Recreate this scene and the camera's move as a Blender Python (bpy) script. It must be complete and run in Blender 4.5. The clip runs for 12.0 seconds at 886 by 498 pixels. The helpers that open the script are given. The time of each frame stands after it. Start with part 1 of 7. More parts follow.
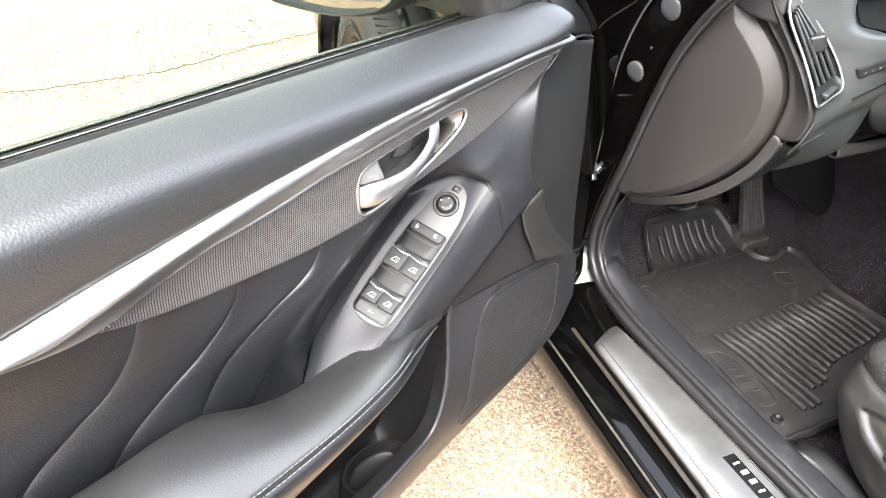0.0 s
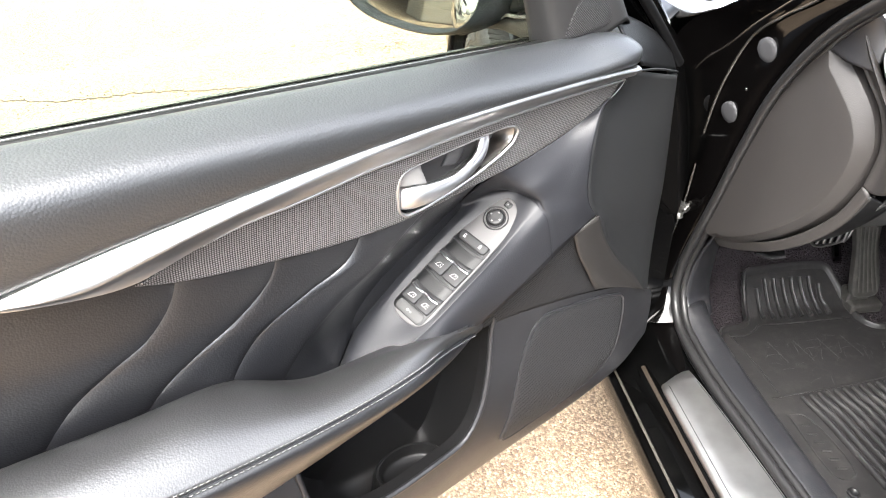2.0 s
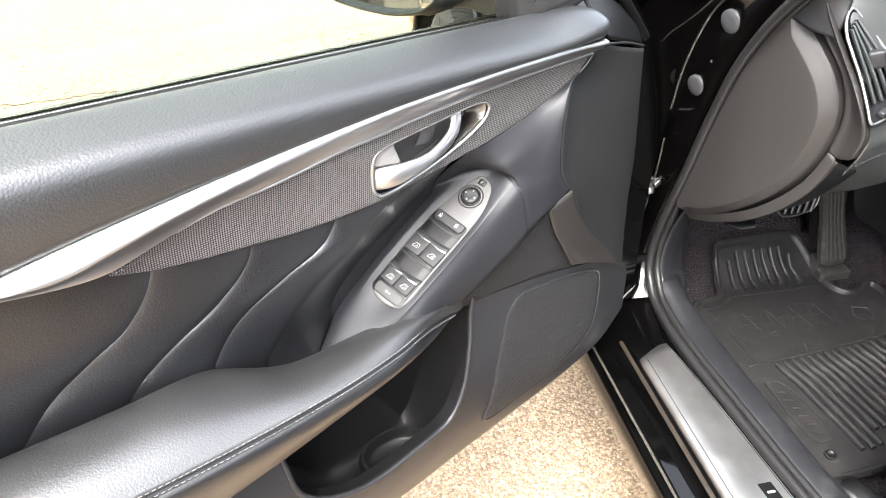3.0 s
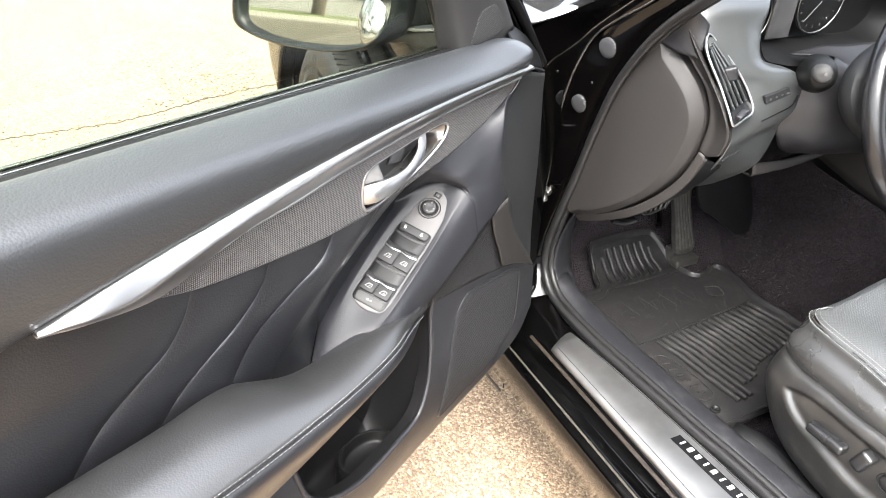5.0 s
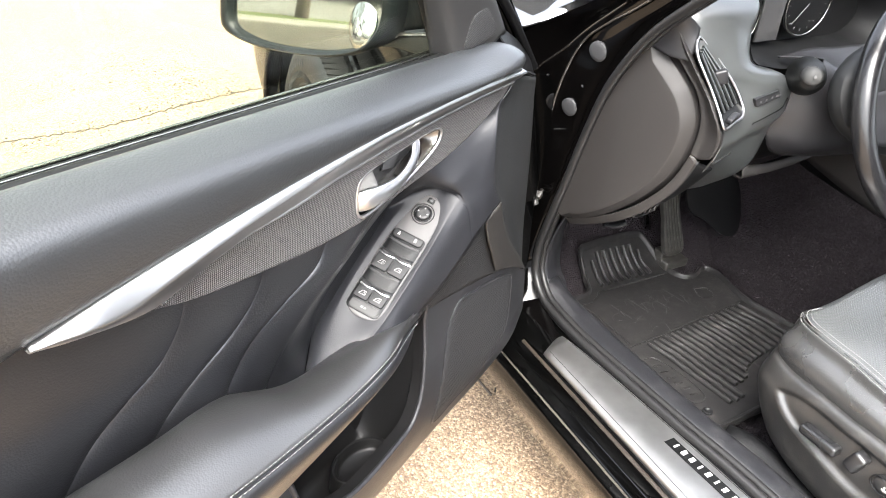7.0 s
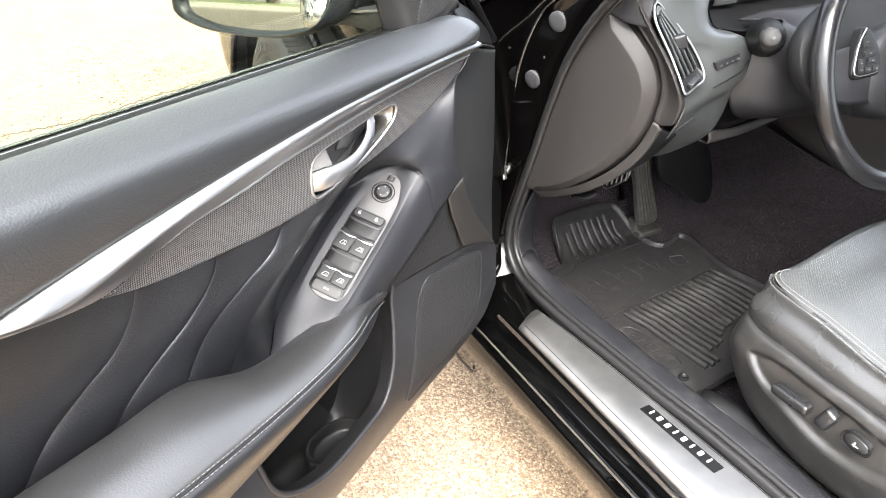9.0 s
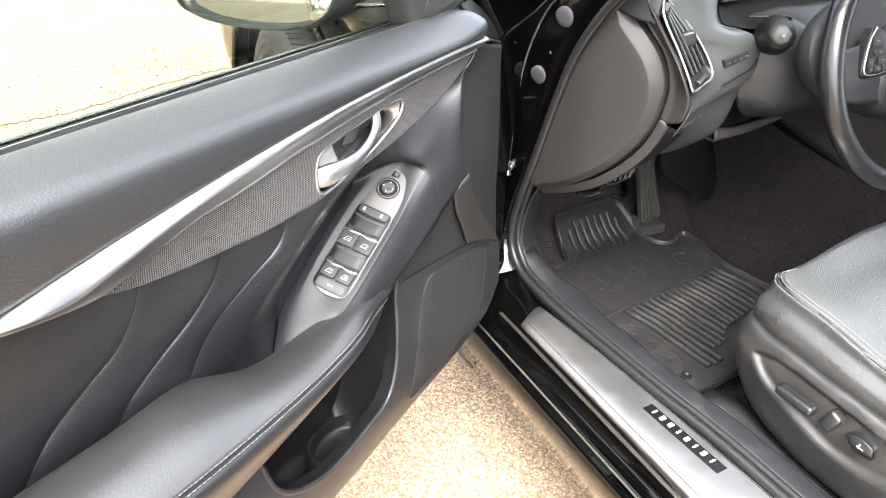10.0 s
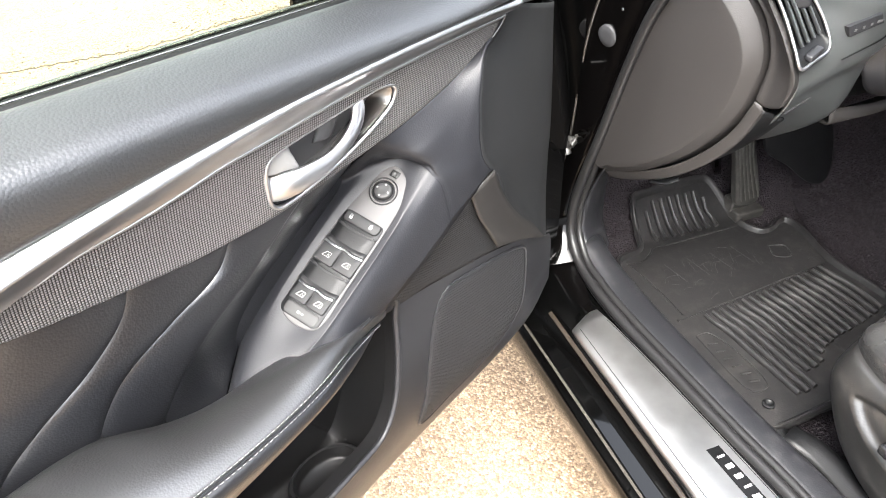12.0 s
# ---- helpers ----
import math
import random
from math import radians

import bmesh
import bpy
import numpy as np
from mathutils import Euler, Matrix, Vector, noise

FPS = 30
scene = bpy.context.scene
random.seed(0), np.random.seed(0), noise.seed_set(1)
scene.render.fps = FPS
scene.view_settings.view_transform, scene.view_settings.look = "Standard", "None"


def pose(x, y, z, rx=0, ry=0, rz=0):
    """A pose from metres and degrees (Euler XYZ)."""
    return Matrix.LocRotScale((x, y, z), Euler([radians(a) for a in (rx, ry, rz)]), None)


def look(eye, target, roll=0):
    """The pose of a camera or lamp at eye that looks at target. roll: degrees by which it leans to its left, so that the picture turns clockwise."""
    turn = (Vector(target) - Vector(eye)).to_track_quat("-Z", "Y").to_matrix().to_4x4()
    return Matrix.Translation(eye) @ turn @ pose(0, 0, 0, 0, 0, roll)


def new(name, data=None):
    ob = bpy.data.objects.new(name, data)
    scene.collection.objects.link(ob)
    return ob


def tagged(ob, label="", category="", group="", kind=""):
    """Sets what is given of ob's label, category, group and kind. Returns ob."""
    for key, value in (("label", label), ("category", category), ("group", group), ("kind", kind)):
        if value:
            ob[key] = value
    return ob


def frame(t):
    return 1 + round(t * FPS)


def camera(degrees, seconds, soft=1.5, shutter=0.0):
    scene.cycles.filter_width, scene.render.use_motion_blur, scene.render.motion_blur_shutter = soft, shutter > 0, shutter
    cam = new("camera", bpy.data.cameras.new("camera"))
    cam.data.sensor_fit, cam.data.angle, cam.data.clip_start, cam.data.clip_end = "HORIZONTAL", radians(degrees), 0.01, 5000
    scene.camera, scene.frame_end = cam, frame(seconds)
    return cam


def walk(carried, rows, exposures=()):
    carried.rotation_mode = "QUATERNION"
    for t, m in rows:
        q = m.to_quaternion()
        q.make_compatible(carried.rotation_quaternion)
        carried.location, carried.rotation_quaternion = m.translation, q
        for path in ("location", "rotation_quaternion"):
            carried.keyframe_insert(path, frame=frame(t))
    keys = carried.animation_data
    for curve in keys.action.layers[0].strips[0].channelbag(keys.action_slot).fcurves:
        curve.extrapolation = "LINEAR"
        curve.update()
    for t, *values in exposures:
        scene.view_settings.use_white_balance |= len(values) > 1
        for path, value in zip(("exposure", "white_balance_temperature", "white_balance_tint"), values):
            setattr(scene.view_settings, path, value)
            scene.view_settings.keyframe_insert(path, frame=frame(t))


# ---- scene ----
cam = camera(60.0, 12.0, soft=1.0)
PATH = [
    (0, (-0.686, -0.755, 1.256), (-0.015, 0.681, 0.036), 4.7),
    (0.5, (-0.618, -0.795, 1.263), (-0.107, 0.722, 0.063), 3.9),
    (1, (-0.589, -0.816, 1.254), (-0.182, 0.722, 0.041), 2.4),
    (1.5, (-0.596, -0.82, 1.257), (-0.253, 0.737, 0.049), 2.1),
    (2, (-0.601, -0.822, 1.263), (-0.264, 0.76, 0.086), 3.7),
    (2.5, (-0.598, -0.818, 1.251), (-0.248, 0.752, 0.063), 3.7),
    (2.7, (-0.593, -0.821, 1.248), (-0.231, 0.741, 0.054), 3.2),
    (4.3, (-0.777, -0.855, 1.277), (-0.005, 0.63, 0.183), 5.9),
    (4.5, (-0.786, -0.857, 1.273), (0.02, 0.613, 0.182), 6.3),
    (5, (-0.798, -0.864, 1.269), (0.051, 0.586, 0.184), 6.2),
    (5.5, (-0.802, -0.87, 1.272), (0.063, 0.579, 0.198), 6.0),
    (6, (-0.796, -0.864, 1.273), (0.085, 0.582, 0.209), 5.9),
    (6.5, (-0.799, -0.857, 1.274), (0.089, 0.585, 0.21), 6.3),
    (7, (-0.804, -0.851, 1.268), (0.081, 0.584, 0.191), 6.4),
    (7.5, (-0.796, -0.853, 1.265), (0.095, 0.562, 0.168), 6.1),
    (7.7, (-0.791, -0.858, 1.261), (0.103, 0.552, 0.16), 5.7),
    (9.3, (-0.776, -0.867, 1.263), (0.127, 0.525, 0.145), 4.4),
    (9.5, (-0.778, -0.86, 1.262), (0.126, 0.527, 0.141), 4.5),
    (10, (-0.778, -0.853, 1.261), (0.124, 0.531, 0.133), 5.1),
    (10.5, (-0.725, -0.818, 1.26), (0.118, 0.575, 0.099), 5.9),
    (11, (-0.63, -0.759, 1.249), (0.079, 0.668, 0.04), 5.7),
    (11.5, (-0.607, -0.722, 1.234), (-0.004, 0.715, -0.02), 4.3),
    (12, (-0.589, -0.714, 1.228), (0.037, 0.688, -0.055), 2.6),
]
EXPOSURE = [(0.0, 3.64, 6350, 9), (2.5, 3.55, 6350, 9), (4.5, 3.45, 6350, 9), (7.5, 3.45, 6350, 9), (9.5, 3.54, 6350, 9), (12.0, 3.60, 6350, 9)]
walk(cam, [(t, look(eye, target, roll)) for t, eye, target, roll in PATH], EXPOSURE)

# ---------------------------------------------------------------- world and light
world = bpy.data.worlds.new("world")
scene.world = world
world.use_nodes = True
wn = world.node_tree.nodes
sky = wn.new("ShaderNodeTexSky")
sky.sky_type, sky.sun_disc = "NISHITA", False
SUN_EL, SUN_AZ = 58.0, 215.0
sky.sun_elevation, sky.sun_rotation = radians(SUN_EL), radians(SUN_AZ)
sky.air_density, sky.dust_density, sky.ozone_density = 1.0, 6.0, 1.0
wn["Background"].inputs["Strength"].default_value = 0.15
haze = wn.new("ShaderNodeHueSaturation")  # thin high cloud
haze.inputs["Saturation"].default_value = 0.35
world.node_tree.links.new(sky.outputs["Color"], haze.inputs["Color"])
world.node_tree.links.new(haze.outputs["Color"], wn["Background"].inputs["Color"])
sun = new("sun", bpy.data.lights.new("sun", "SUN"))
sun.data.energy, sun.data.angle, sun.data.color = 1.5, radians(40), (1.0, 0.95, 0.87)
az, el = radians(SUN_AZ), radians(SUN_EL)
to_sun = Vector((math.sin(az) * math.cos(el), math.cos(az) * math.cos(el), math.sin(el)))
sun.matrix_world = look(to_sun * 20, (0, 0, 0))


# ---------------------------------------------------------------- materials
def shader(name):
    m = bpy.data.materials.new(name)
    m.use_nodes = True
    return m, m.node_tree.nodes, m.node_tree.links, m.node_tree.nodes["Principled BSDF"]


def coat(name, colour, rough=0.5, metal=0.0, grain=0.0, grain_size=0.002, cells=False, vary=0.12, vary_size=0.15,
         spec=0.5, clear=0.0, dirt=None, dirt_amount=0.0, rough_vary=0.08, dirt_scale=14):
    """A surface with two scales of variation: fine relief (grain, metres high) and broad blotches in tone and gloss."""
    m, n, l, b = shader(name)
    tc = n.new("ShaderNodeTexCoord")
    broad = n.new("ShaderNodeTexNoise")
    broad.inputs["Scale"].default_value, broad.inputs["Detail"].default_value = 1 / vary_size, 5
    l.new(tc.outputs["Object"], broad.inputs["Vector"])
    mix = n.new("ShaderNodeMix")
    mix.data_type = "RGBA"
    mix.inputs[6].default_value = (*[c * (1 - vary) for c in colour], 1)
    mix.inputs[7].default_value = (*[min(1, c * (1 + vary)) for c in colour], 1)
    l.new(broad.outputs["Fac"], mix.inputs[0])
    last = mix.outputs[2]
    if dirt:
        dn = n.new("ShaderNodeTexNoise")
        dn.inputs["Scale"].default_value, dn.inputs["Detail"].default_value, dn.inputs["Roughness"].default_value = dirt_scale, 9, 0.7
        l.new(tc.outputs["Object"], dn.inputs["Vector"])
        rp = n.new("ShaderNodeMapRange")
        rp.inputs["From Min"].default_value, rp.inputs["From Max"].default_value = 0.5, 0.72
        rp.inputs["To Max"].default_value = dirt_amount
        l.new(dn.outputs["Fac"], rp.inputs["Value"])
        dm = n.new("ShaderNodeMix")
        dm.data_type = "RGBA"
        dm.inputs[7].default_value = (*dirt, 1)
        l.new(rp.outputs["Result"], dm.inputs[0])
        l.new(last, dm.inputs[6])
        last = dm.outputs[2]
    l.new(last, b.inputs["Base Color"])
    rr = n.new("ShaderNodeMapRange")
    rr.inputs["To Min"].default_value, rr.inputs["To Max"].default_value = max(0.02, rough - rough_vary), min(1, rough + rough_vary)
    l.new(broad.outputs["Fac"], rr.inputs["Value"])
    l.new(rr.outputs["Result"], b.inputs["Roughness"])
    b.inputs["Metallic"].default_value = metal
    b.inputs["Specular IOR Level"].default_value = spec
    b.inputs["Coat Weight"].default_value = clear
    b.inputs["Coat Roughness"].default_value = 0.03
    if grain:
        if cells:
            g = n.new("ShaderNodeTexVoronoi")
            g.inputs["Scale"].default_value = 1 / grain_size
            out = g.outputs["Distance"]
        else:
            g = n.new("ShaderNodeTexNoise")
            g.inputs["Scale"].default_value, g.inputs["Detail"].default_value = 1 / grain_size, 3
            out = g.outputs["Fac"]
        l.new(tc.outputs["Object"], g.inputs["Vector"])
        bump = n.new("ShaderNodeBump")
        bump.inputs["Distance"].default_value, bump.inputs["Strength"].default_value = grain, 1.0
        bump.invert = cells
        l.new(out, bump.inputs["Height"])
        l.new(bump.outputs["Normal"], b.inputs["Normal"])
    return m


def dotted(name, low, high, pitch, rough=0.45, metal=0.6, axes=(0, 2), depth=0.0006, edge=0.35, stagger=True, spec=0.5):
    """Rows of small raised dots with the given pitch, laid along two of the object's axes."""
    m, n, l, b = shader(name)
    tc = n.new("ShaderNodeTexCoord")
    sep = n.new("ShaderNodeSeparateXYZ")
    l.new(tc.outputs["Object"], sep.inputs[0])

    def op(kind, a, c):
        q = n.new("ShaderNodeMath")
        q.operation = kind
        for i, v in enumerate((a, c)):
            if v is None:
                continue
            if isinstance(v, (int, float)):
                q.inputs[i].default_value = v
            else:
                l.new(v, q.inputs[i])
        return q.outputs[0]

    p, q = sep.outputs[axes[0]], sep.outputs[axes[1]]
    k = 2 * math.pi / pitch
    if stagger:
        p, q = op("ADD", p, q), op("SUBTRACT", p, q)
        k /= 1.414
    wave = op("MULTIPLY", op("SINE", op("MULTIPLY", p, k), None), op("SINE", op("MULTIPLY", q, k), None))
    ab = op("ABSOLUTE", wave, None)
    ramp = n.new("ShaderNodeMapRange")
    ramp.inputs["From Min"].default_value, ramp.inputs["From Max"].default_value = edge - 0.2, edge + 0.2
    l.new(ab, ramp.inputs["Value"])
    mix = n.new("ShaderNodeMix")
    mix.data_type = "RGBA"
    mix.inputs[6].default_value, mix.inputs[7].default_value = (*low, 1), (*high, 1)
    l.new(ramp.outputs["Result"], mix.inputs[0])
    l.new(mix.outputs[2], b.inputs["Base Color"])
    b.inputs["Roughness"].default_value, b.inputs["Metallic"].default_value = rough, metal
    b.inputs["Specular IOR Level"].default_value = spec
    bump = n.new("ShaderNodeBump")
    bump.inputs["Distance"].default_value = depth
    l.new(ramp.outputs["Result"], bump.inputs["Height"])
    l.new(bump.outputs["Normal"], b.inputs["Normal"])
    return m


SOFT = coat("soft_black_vinyl", (0.0086, 0.0094, 0.0106), 0.40, grain=0.00020, grain_size=0.0023, cells=True, vary=0.10, spec=0.80)
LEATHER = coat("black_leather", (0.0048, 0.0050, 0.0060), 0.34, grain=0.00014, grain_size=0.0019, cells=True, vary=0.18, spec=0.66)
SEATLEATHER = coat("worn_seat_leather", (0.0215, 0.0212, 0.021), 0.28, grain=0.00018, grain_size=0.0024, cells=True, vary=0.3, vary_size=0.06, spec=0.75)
PLASTIC = coat("black_moulded_plastic", (0.010, 0.010, 0.0113), 0.42, grain=0.00018, grain_size=0.0012, vary=0.08, spec=0.34)
DARKPLASTIC = coat("dark_plastic", (0.0032, 0.0033, 0.0036), 0.45, grain=0.0002, grain_size=0.0015, spec=0.2)
GREYPLASTIC = coat("grey_plastic", (0.0098, 0.0102, 0.0106), 0.55, grain=0.0002, grain_size=0.0012, vary=0.1, spec=0.22)
BROWNPLASTIC = coat("brown_grey_plastic", (0.0150, 0.0137, 0.0132), 0.52, grain=0.0002, grain_size=0.0012, vary=0.1, spec=0.24)
SCUFFED = coat("scuffed_plastic", (0.0068, 0.0069, 0.0080), 0.40, grain=0.0003, grain_size=0.002, dirt=(0.040, 0.039, 0.040), dirt_amount=0.4, dirt_scale=45, spec=0.28)
RUBBER = coat("black_rubber", (0.0025, 0.0025, 0.0027), 0.42, grain=0.0002, grain_size=0.004, spec=0.15)
MATRUBBER = coat("dusty_mat_rubber", (0.0084, 0.0081, 0.0083), 0.47, grain=0.0003, grain_size=0.003, dirt=(0.046, 0.0425, 0.041), dirt_amount=0.42, dirt_scale=38, spec=0.31)
CARPET = coat("dark_carpet", (0.0135, 0.0112, 0.0128), 0.95, grain=0.006, grain_size=0.004, vary=0.95, vary_size=0.005, spec=0.1)
SATIN = coat("satin_aluminium", (0.37, 0.37, 0.372), 0.34, metal=1.0, grain=0.00003, grain_size=0.0008, vary=0.04)
CHROME = coat("polished_chrome", (0.44, 0.44, 0.45), 0.34, metal=1.0, vary=0.04, rough_vary=0.04)
KEYPLASTIC = coat("charcoal_key_plastic", (0.0125, 0.0125, 0.0130), 0.58, vary=0.06, spec=0.2)
SWITCHPLATE = coat("silver_painted_plastic", (0.045, 0.0435, 0.0435), 0.5, vary=0.05, spec=0.22)
BRUSHED = coat("brushed_sill_metal", (0.325, 0.320, 0.316), 0.40, metal=1.0, grain=0.00008, grain_size=0.0012, vary=0.2, vary_size=0.03)
# Car black with reflections cut: the jamb's shade is put into the paint.
JAMBPAINT = coat("darkened_jamb_paint", (0.0008, 0.0007, 0.0007), 0.08, spec=0.17, vary=0.1, rough_vary=0.03)
PAINT = coat("gloss_black_paint", (0.0006, 0.0006, 0.0006), 0.05, clear=0.3, spec=0.2, vary=0.1, rough_vary=0.03, dirt=(0.006, 0.0055, 0.005), dirt_amount=0.06)
SEALRUBBER = coat("grey_seal_rubber", (0.0078, 0.0076, 0.0078), 0.42, grain=0.0002, grain_size=0.004, spec=0.25)
# Lighter, glossier than PLASTIC: windscreen glare on the dashboard is put into it.
DASHSKIN = coat("glare_lifted_dash_skin", (0.0225, 0.0242, 0.0242), 0.35, grain=0.0002, grain_size=0.0016, vary=0.1, spec=1.0)
WELLPLASTIC = coat("dark_satin_well", (0.0085, 0.0085, 0.009), 0.45, vary=0.05, spec=0.28)
RECESS = coat("grey_recess_plastic", (0.036, 0.0355, 0.0362), 0.5, grain=0.0001, grain_size=0.0012, vary=0.06, spec=0.3)
LOCKOUT = coat("grey_key_plastic", (0.033, 0.0328, 0.0325), 0.6, vary=0.05, spec=0.15)
DIMWHITE = coat("worn_print", (0.11, 0.11, 0.108), 0.6)
KEYCHROME = coat("worn_key_chrome", (0.50, 0.50, 0.50), 0.22, metal=1.0, vary=0.3, vary_size=0.004)
LIPMETAL = coat("worn_belt_metal", (0.30, 0.30, 0.29), 0.25, metal=1.0, vary=0.1)
MIRRORSHELL = coat("satin_mirror_plastic", (0.0048, 0.0060, 0.0068), 0.42, grain=0.00008, grain_size=0.001, vary=0.1, spec=0.25)
FOOTSHELL = coat("grey_foot_plastic", (0.020, 0.021, 0.021), 0.45, vary=0.1, spec=0.4)
CAPPLASTIC = coat("brown_grey_cap_plastic", (0.0140, 0.0129, 0.0121), 0.5, grain=0.0001, grain_size=0.001, vary=0.1, spec=0.28)
# Darker than PLASTIC round it: the pocket's shade is put into the colour.
POCKETSKIN = coat("shaded_pocket_plastic", (0.0046, 0.0045, 0.0046), 0.42, grain=0.0001, grain_size=0.0012, vary=0.08, spec=0.26)
SAILSKIN = coat("grey_black_sail_plastic", (0.0088, 0.0085, 0.0086), 0.5, grain=0.0001, grain_size=0.001, vary=0.08, spec=0.3)
PEDALMETAL = coat("worn_pedal_metal", (0.16, 0.155, 0.15), 0.35, metal=0.9, vary=0.3, vary_size=0.01)
PEDALGREY = coat("dusty_pedal_plastic", (0.021, 0.020, 0.0185), 0.5, grain=0.0003, grain_size=0.002, dirt=(0.085, 0.08, 0.072), dirt_amount=0.5, dirt_scale=60, spec=0.35)
PEDALRIB = coat("rubbed_pedal_rib", (0.038, 0.036, 0.033), 0.45, vary=0.4, vary_size=0.01)
DIMPRINT = coat("grey_print", (0.055, 0.055, 0.055), 0.6)
# SATIN darkened in two grades; dimmer reflections are put into the colour.
INNERSATIN = coat("satin_bezel_face", (0.21, 0.205, 0.20), 0.3, metal=1.0, vary=0.08)
DARKSATIN = coat("dimmed_aluminium", (0.055, 0.054, 0.053), 0.34, metal=1.0, vary=0.08)
# Paler, more reflective car black: a bright sky's reflection put into the paint.
HOODPAINT = coat("brightened_hood_paint", (0.012, 0.0118, 0.0116), 0.12, clear=1.0, spec=1.0, vary=0.15, rough_vary=0.04)
HOODPAINT.node_tree.nodes["Principled BSDF"].inputs["Coat IOR"].default_value = 2.2
SHIELD = coat("dusty_seat_shield", (0.0135, 0.0131, 0.0128), 0.32, grain=0.0002, grain_size=0.002, spec=0.6, dirt=(0.060, 0.056, 0.051), dirt_amount=0.35, dirt_scale=26)
PODSKIN = coat("dark_pod_skin", (0.0086, 0.0089, 0.0106), 0.48, grain=0.00010, grain_size=0.0016, cells=True, vary=0.1, spec=0.25)
DIMGREY = coat("dim_grey_plastic", (0.030, 0.030, 0.0305), 0.45, vary=0.06, spec=0.3)
SILVERPAINT = coat("silver_paint", (0.16, 0.158, 0.155), 0.4, metal=0.3, vary=0.05)
GROMMET = coat("grey_rubber_plug", (0.021, 0.021, 0.0225), 0.6, spec=0.25)
PERF = dotted("dotted_trim", (0.020, 0.020, 0.0196), (0.205, 0.200, 0.203), 0.0045, edge=0.46, stagger=False)
MESHTEX = dotted("woven_speaker_mesh", (0.0046, 0.0047, 0.0052), (0.021, 0.0215, 0.0238), 0.0036, rough=0.6, metal=0.0, edge=0.55, spec=0.22)
FABRIC = dotted("ribbed_door_cloth", (0.0048, 0.0049, 0.0053), (0.021, 0.0215, 0.0235), 0.0036, rough=0.7, metal=0.0, edge=0.55, spec=0.2)
TWEETTEX = dotted("fine_tweeter_mesh", (0.002, 0.002, 0.0022), (0.034, 0.034, 0.035), 0.0040, rough=0.6, metal=0.0, edge=0.5, spec=0.15)
# Paler and cooler than the side leather: the top's sheen is in this colour.
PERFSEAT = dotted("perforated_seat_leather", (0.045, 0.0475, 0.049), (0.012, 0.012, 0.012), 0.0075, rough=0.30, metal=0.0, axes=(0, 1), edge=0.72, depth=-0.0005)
SEATTHREAD = coat("pale_seat_thread", (0.15, 0.148, 0.144), 0.8)
THREAD = coat("white_thread", (0.24, 0.238, 0.232), 0.8)
WHITE = coat("white_print", (0.24, 0.24, 0.235), 0.6)
MIRROR = coat("dimmed_mirror_silver", (0.36, 0.375, 0.36), 0.01, metal=1.0, vary=0.0, rough_vary=0.0)
TYRE = coat("tyre_rubber", (0.0085, 0.0085, 0.009), 0.6, grain=0.0006, grain_size=0.004, spec=0.3)
# Lighter, glossier copy of LEATHER; the armrest's sky sheen is put into it.
ARMLEATHER = coat("lit_arm_leather", (0.0112, 0.0111, 0.0115), 0.35, grain=0.00014, grain_size=0.0019, cells=True, vary=0.2, spec=1.0)
KEYGLOSS = coat("polished_key_plastic", (0.008, 0.008, 0.0085), 0.28, spec=0.6)
SEALBLACK = coat("window_seal_rubber", (0.0030, 0.0032, 0.0032), 0.45, spec=0.2)
GLASSM, gn, gl, gb = shader("clear_glass")
gb.inputs["Transmission Weight"].default_value, gb.inputs["Roughness"].default_value, gb.inputs["IOR"].default_value = 1.0, 0.0, 1.45
gb.inputs["Base Color"].default_value = (0.742, 0.778, 0.645, 1)  # tinted


from mathutils.bvhtree import BVHTree


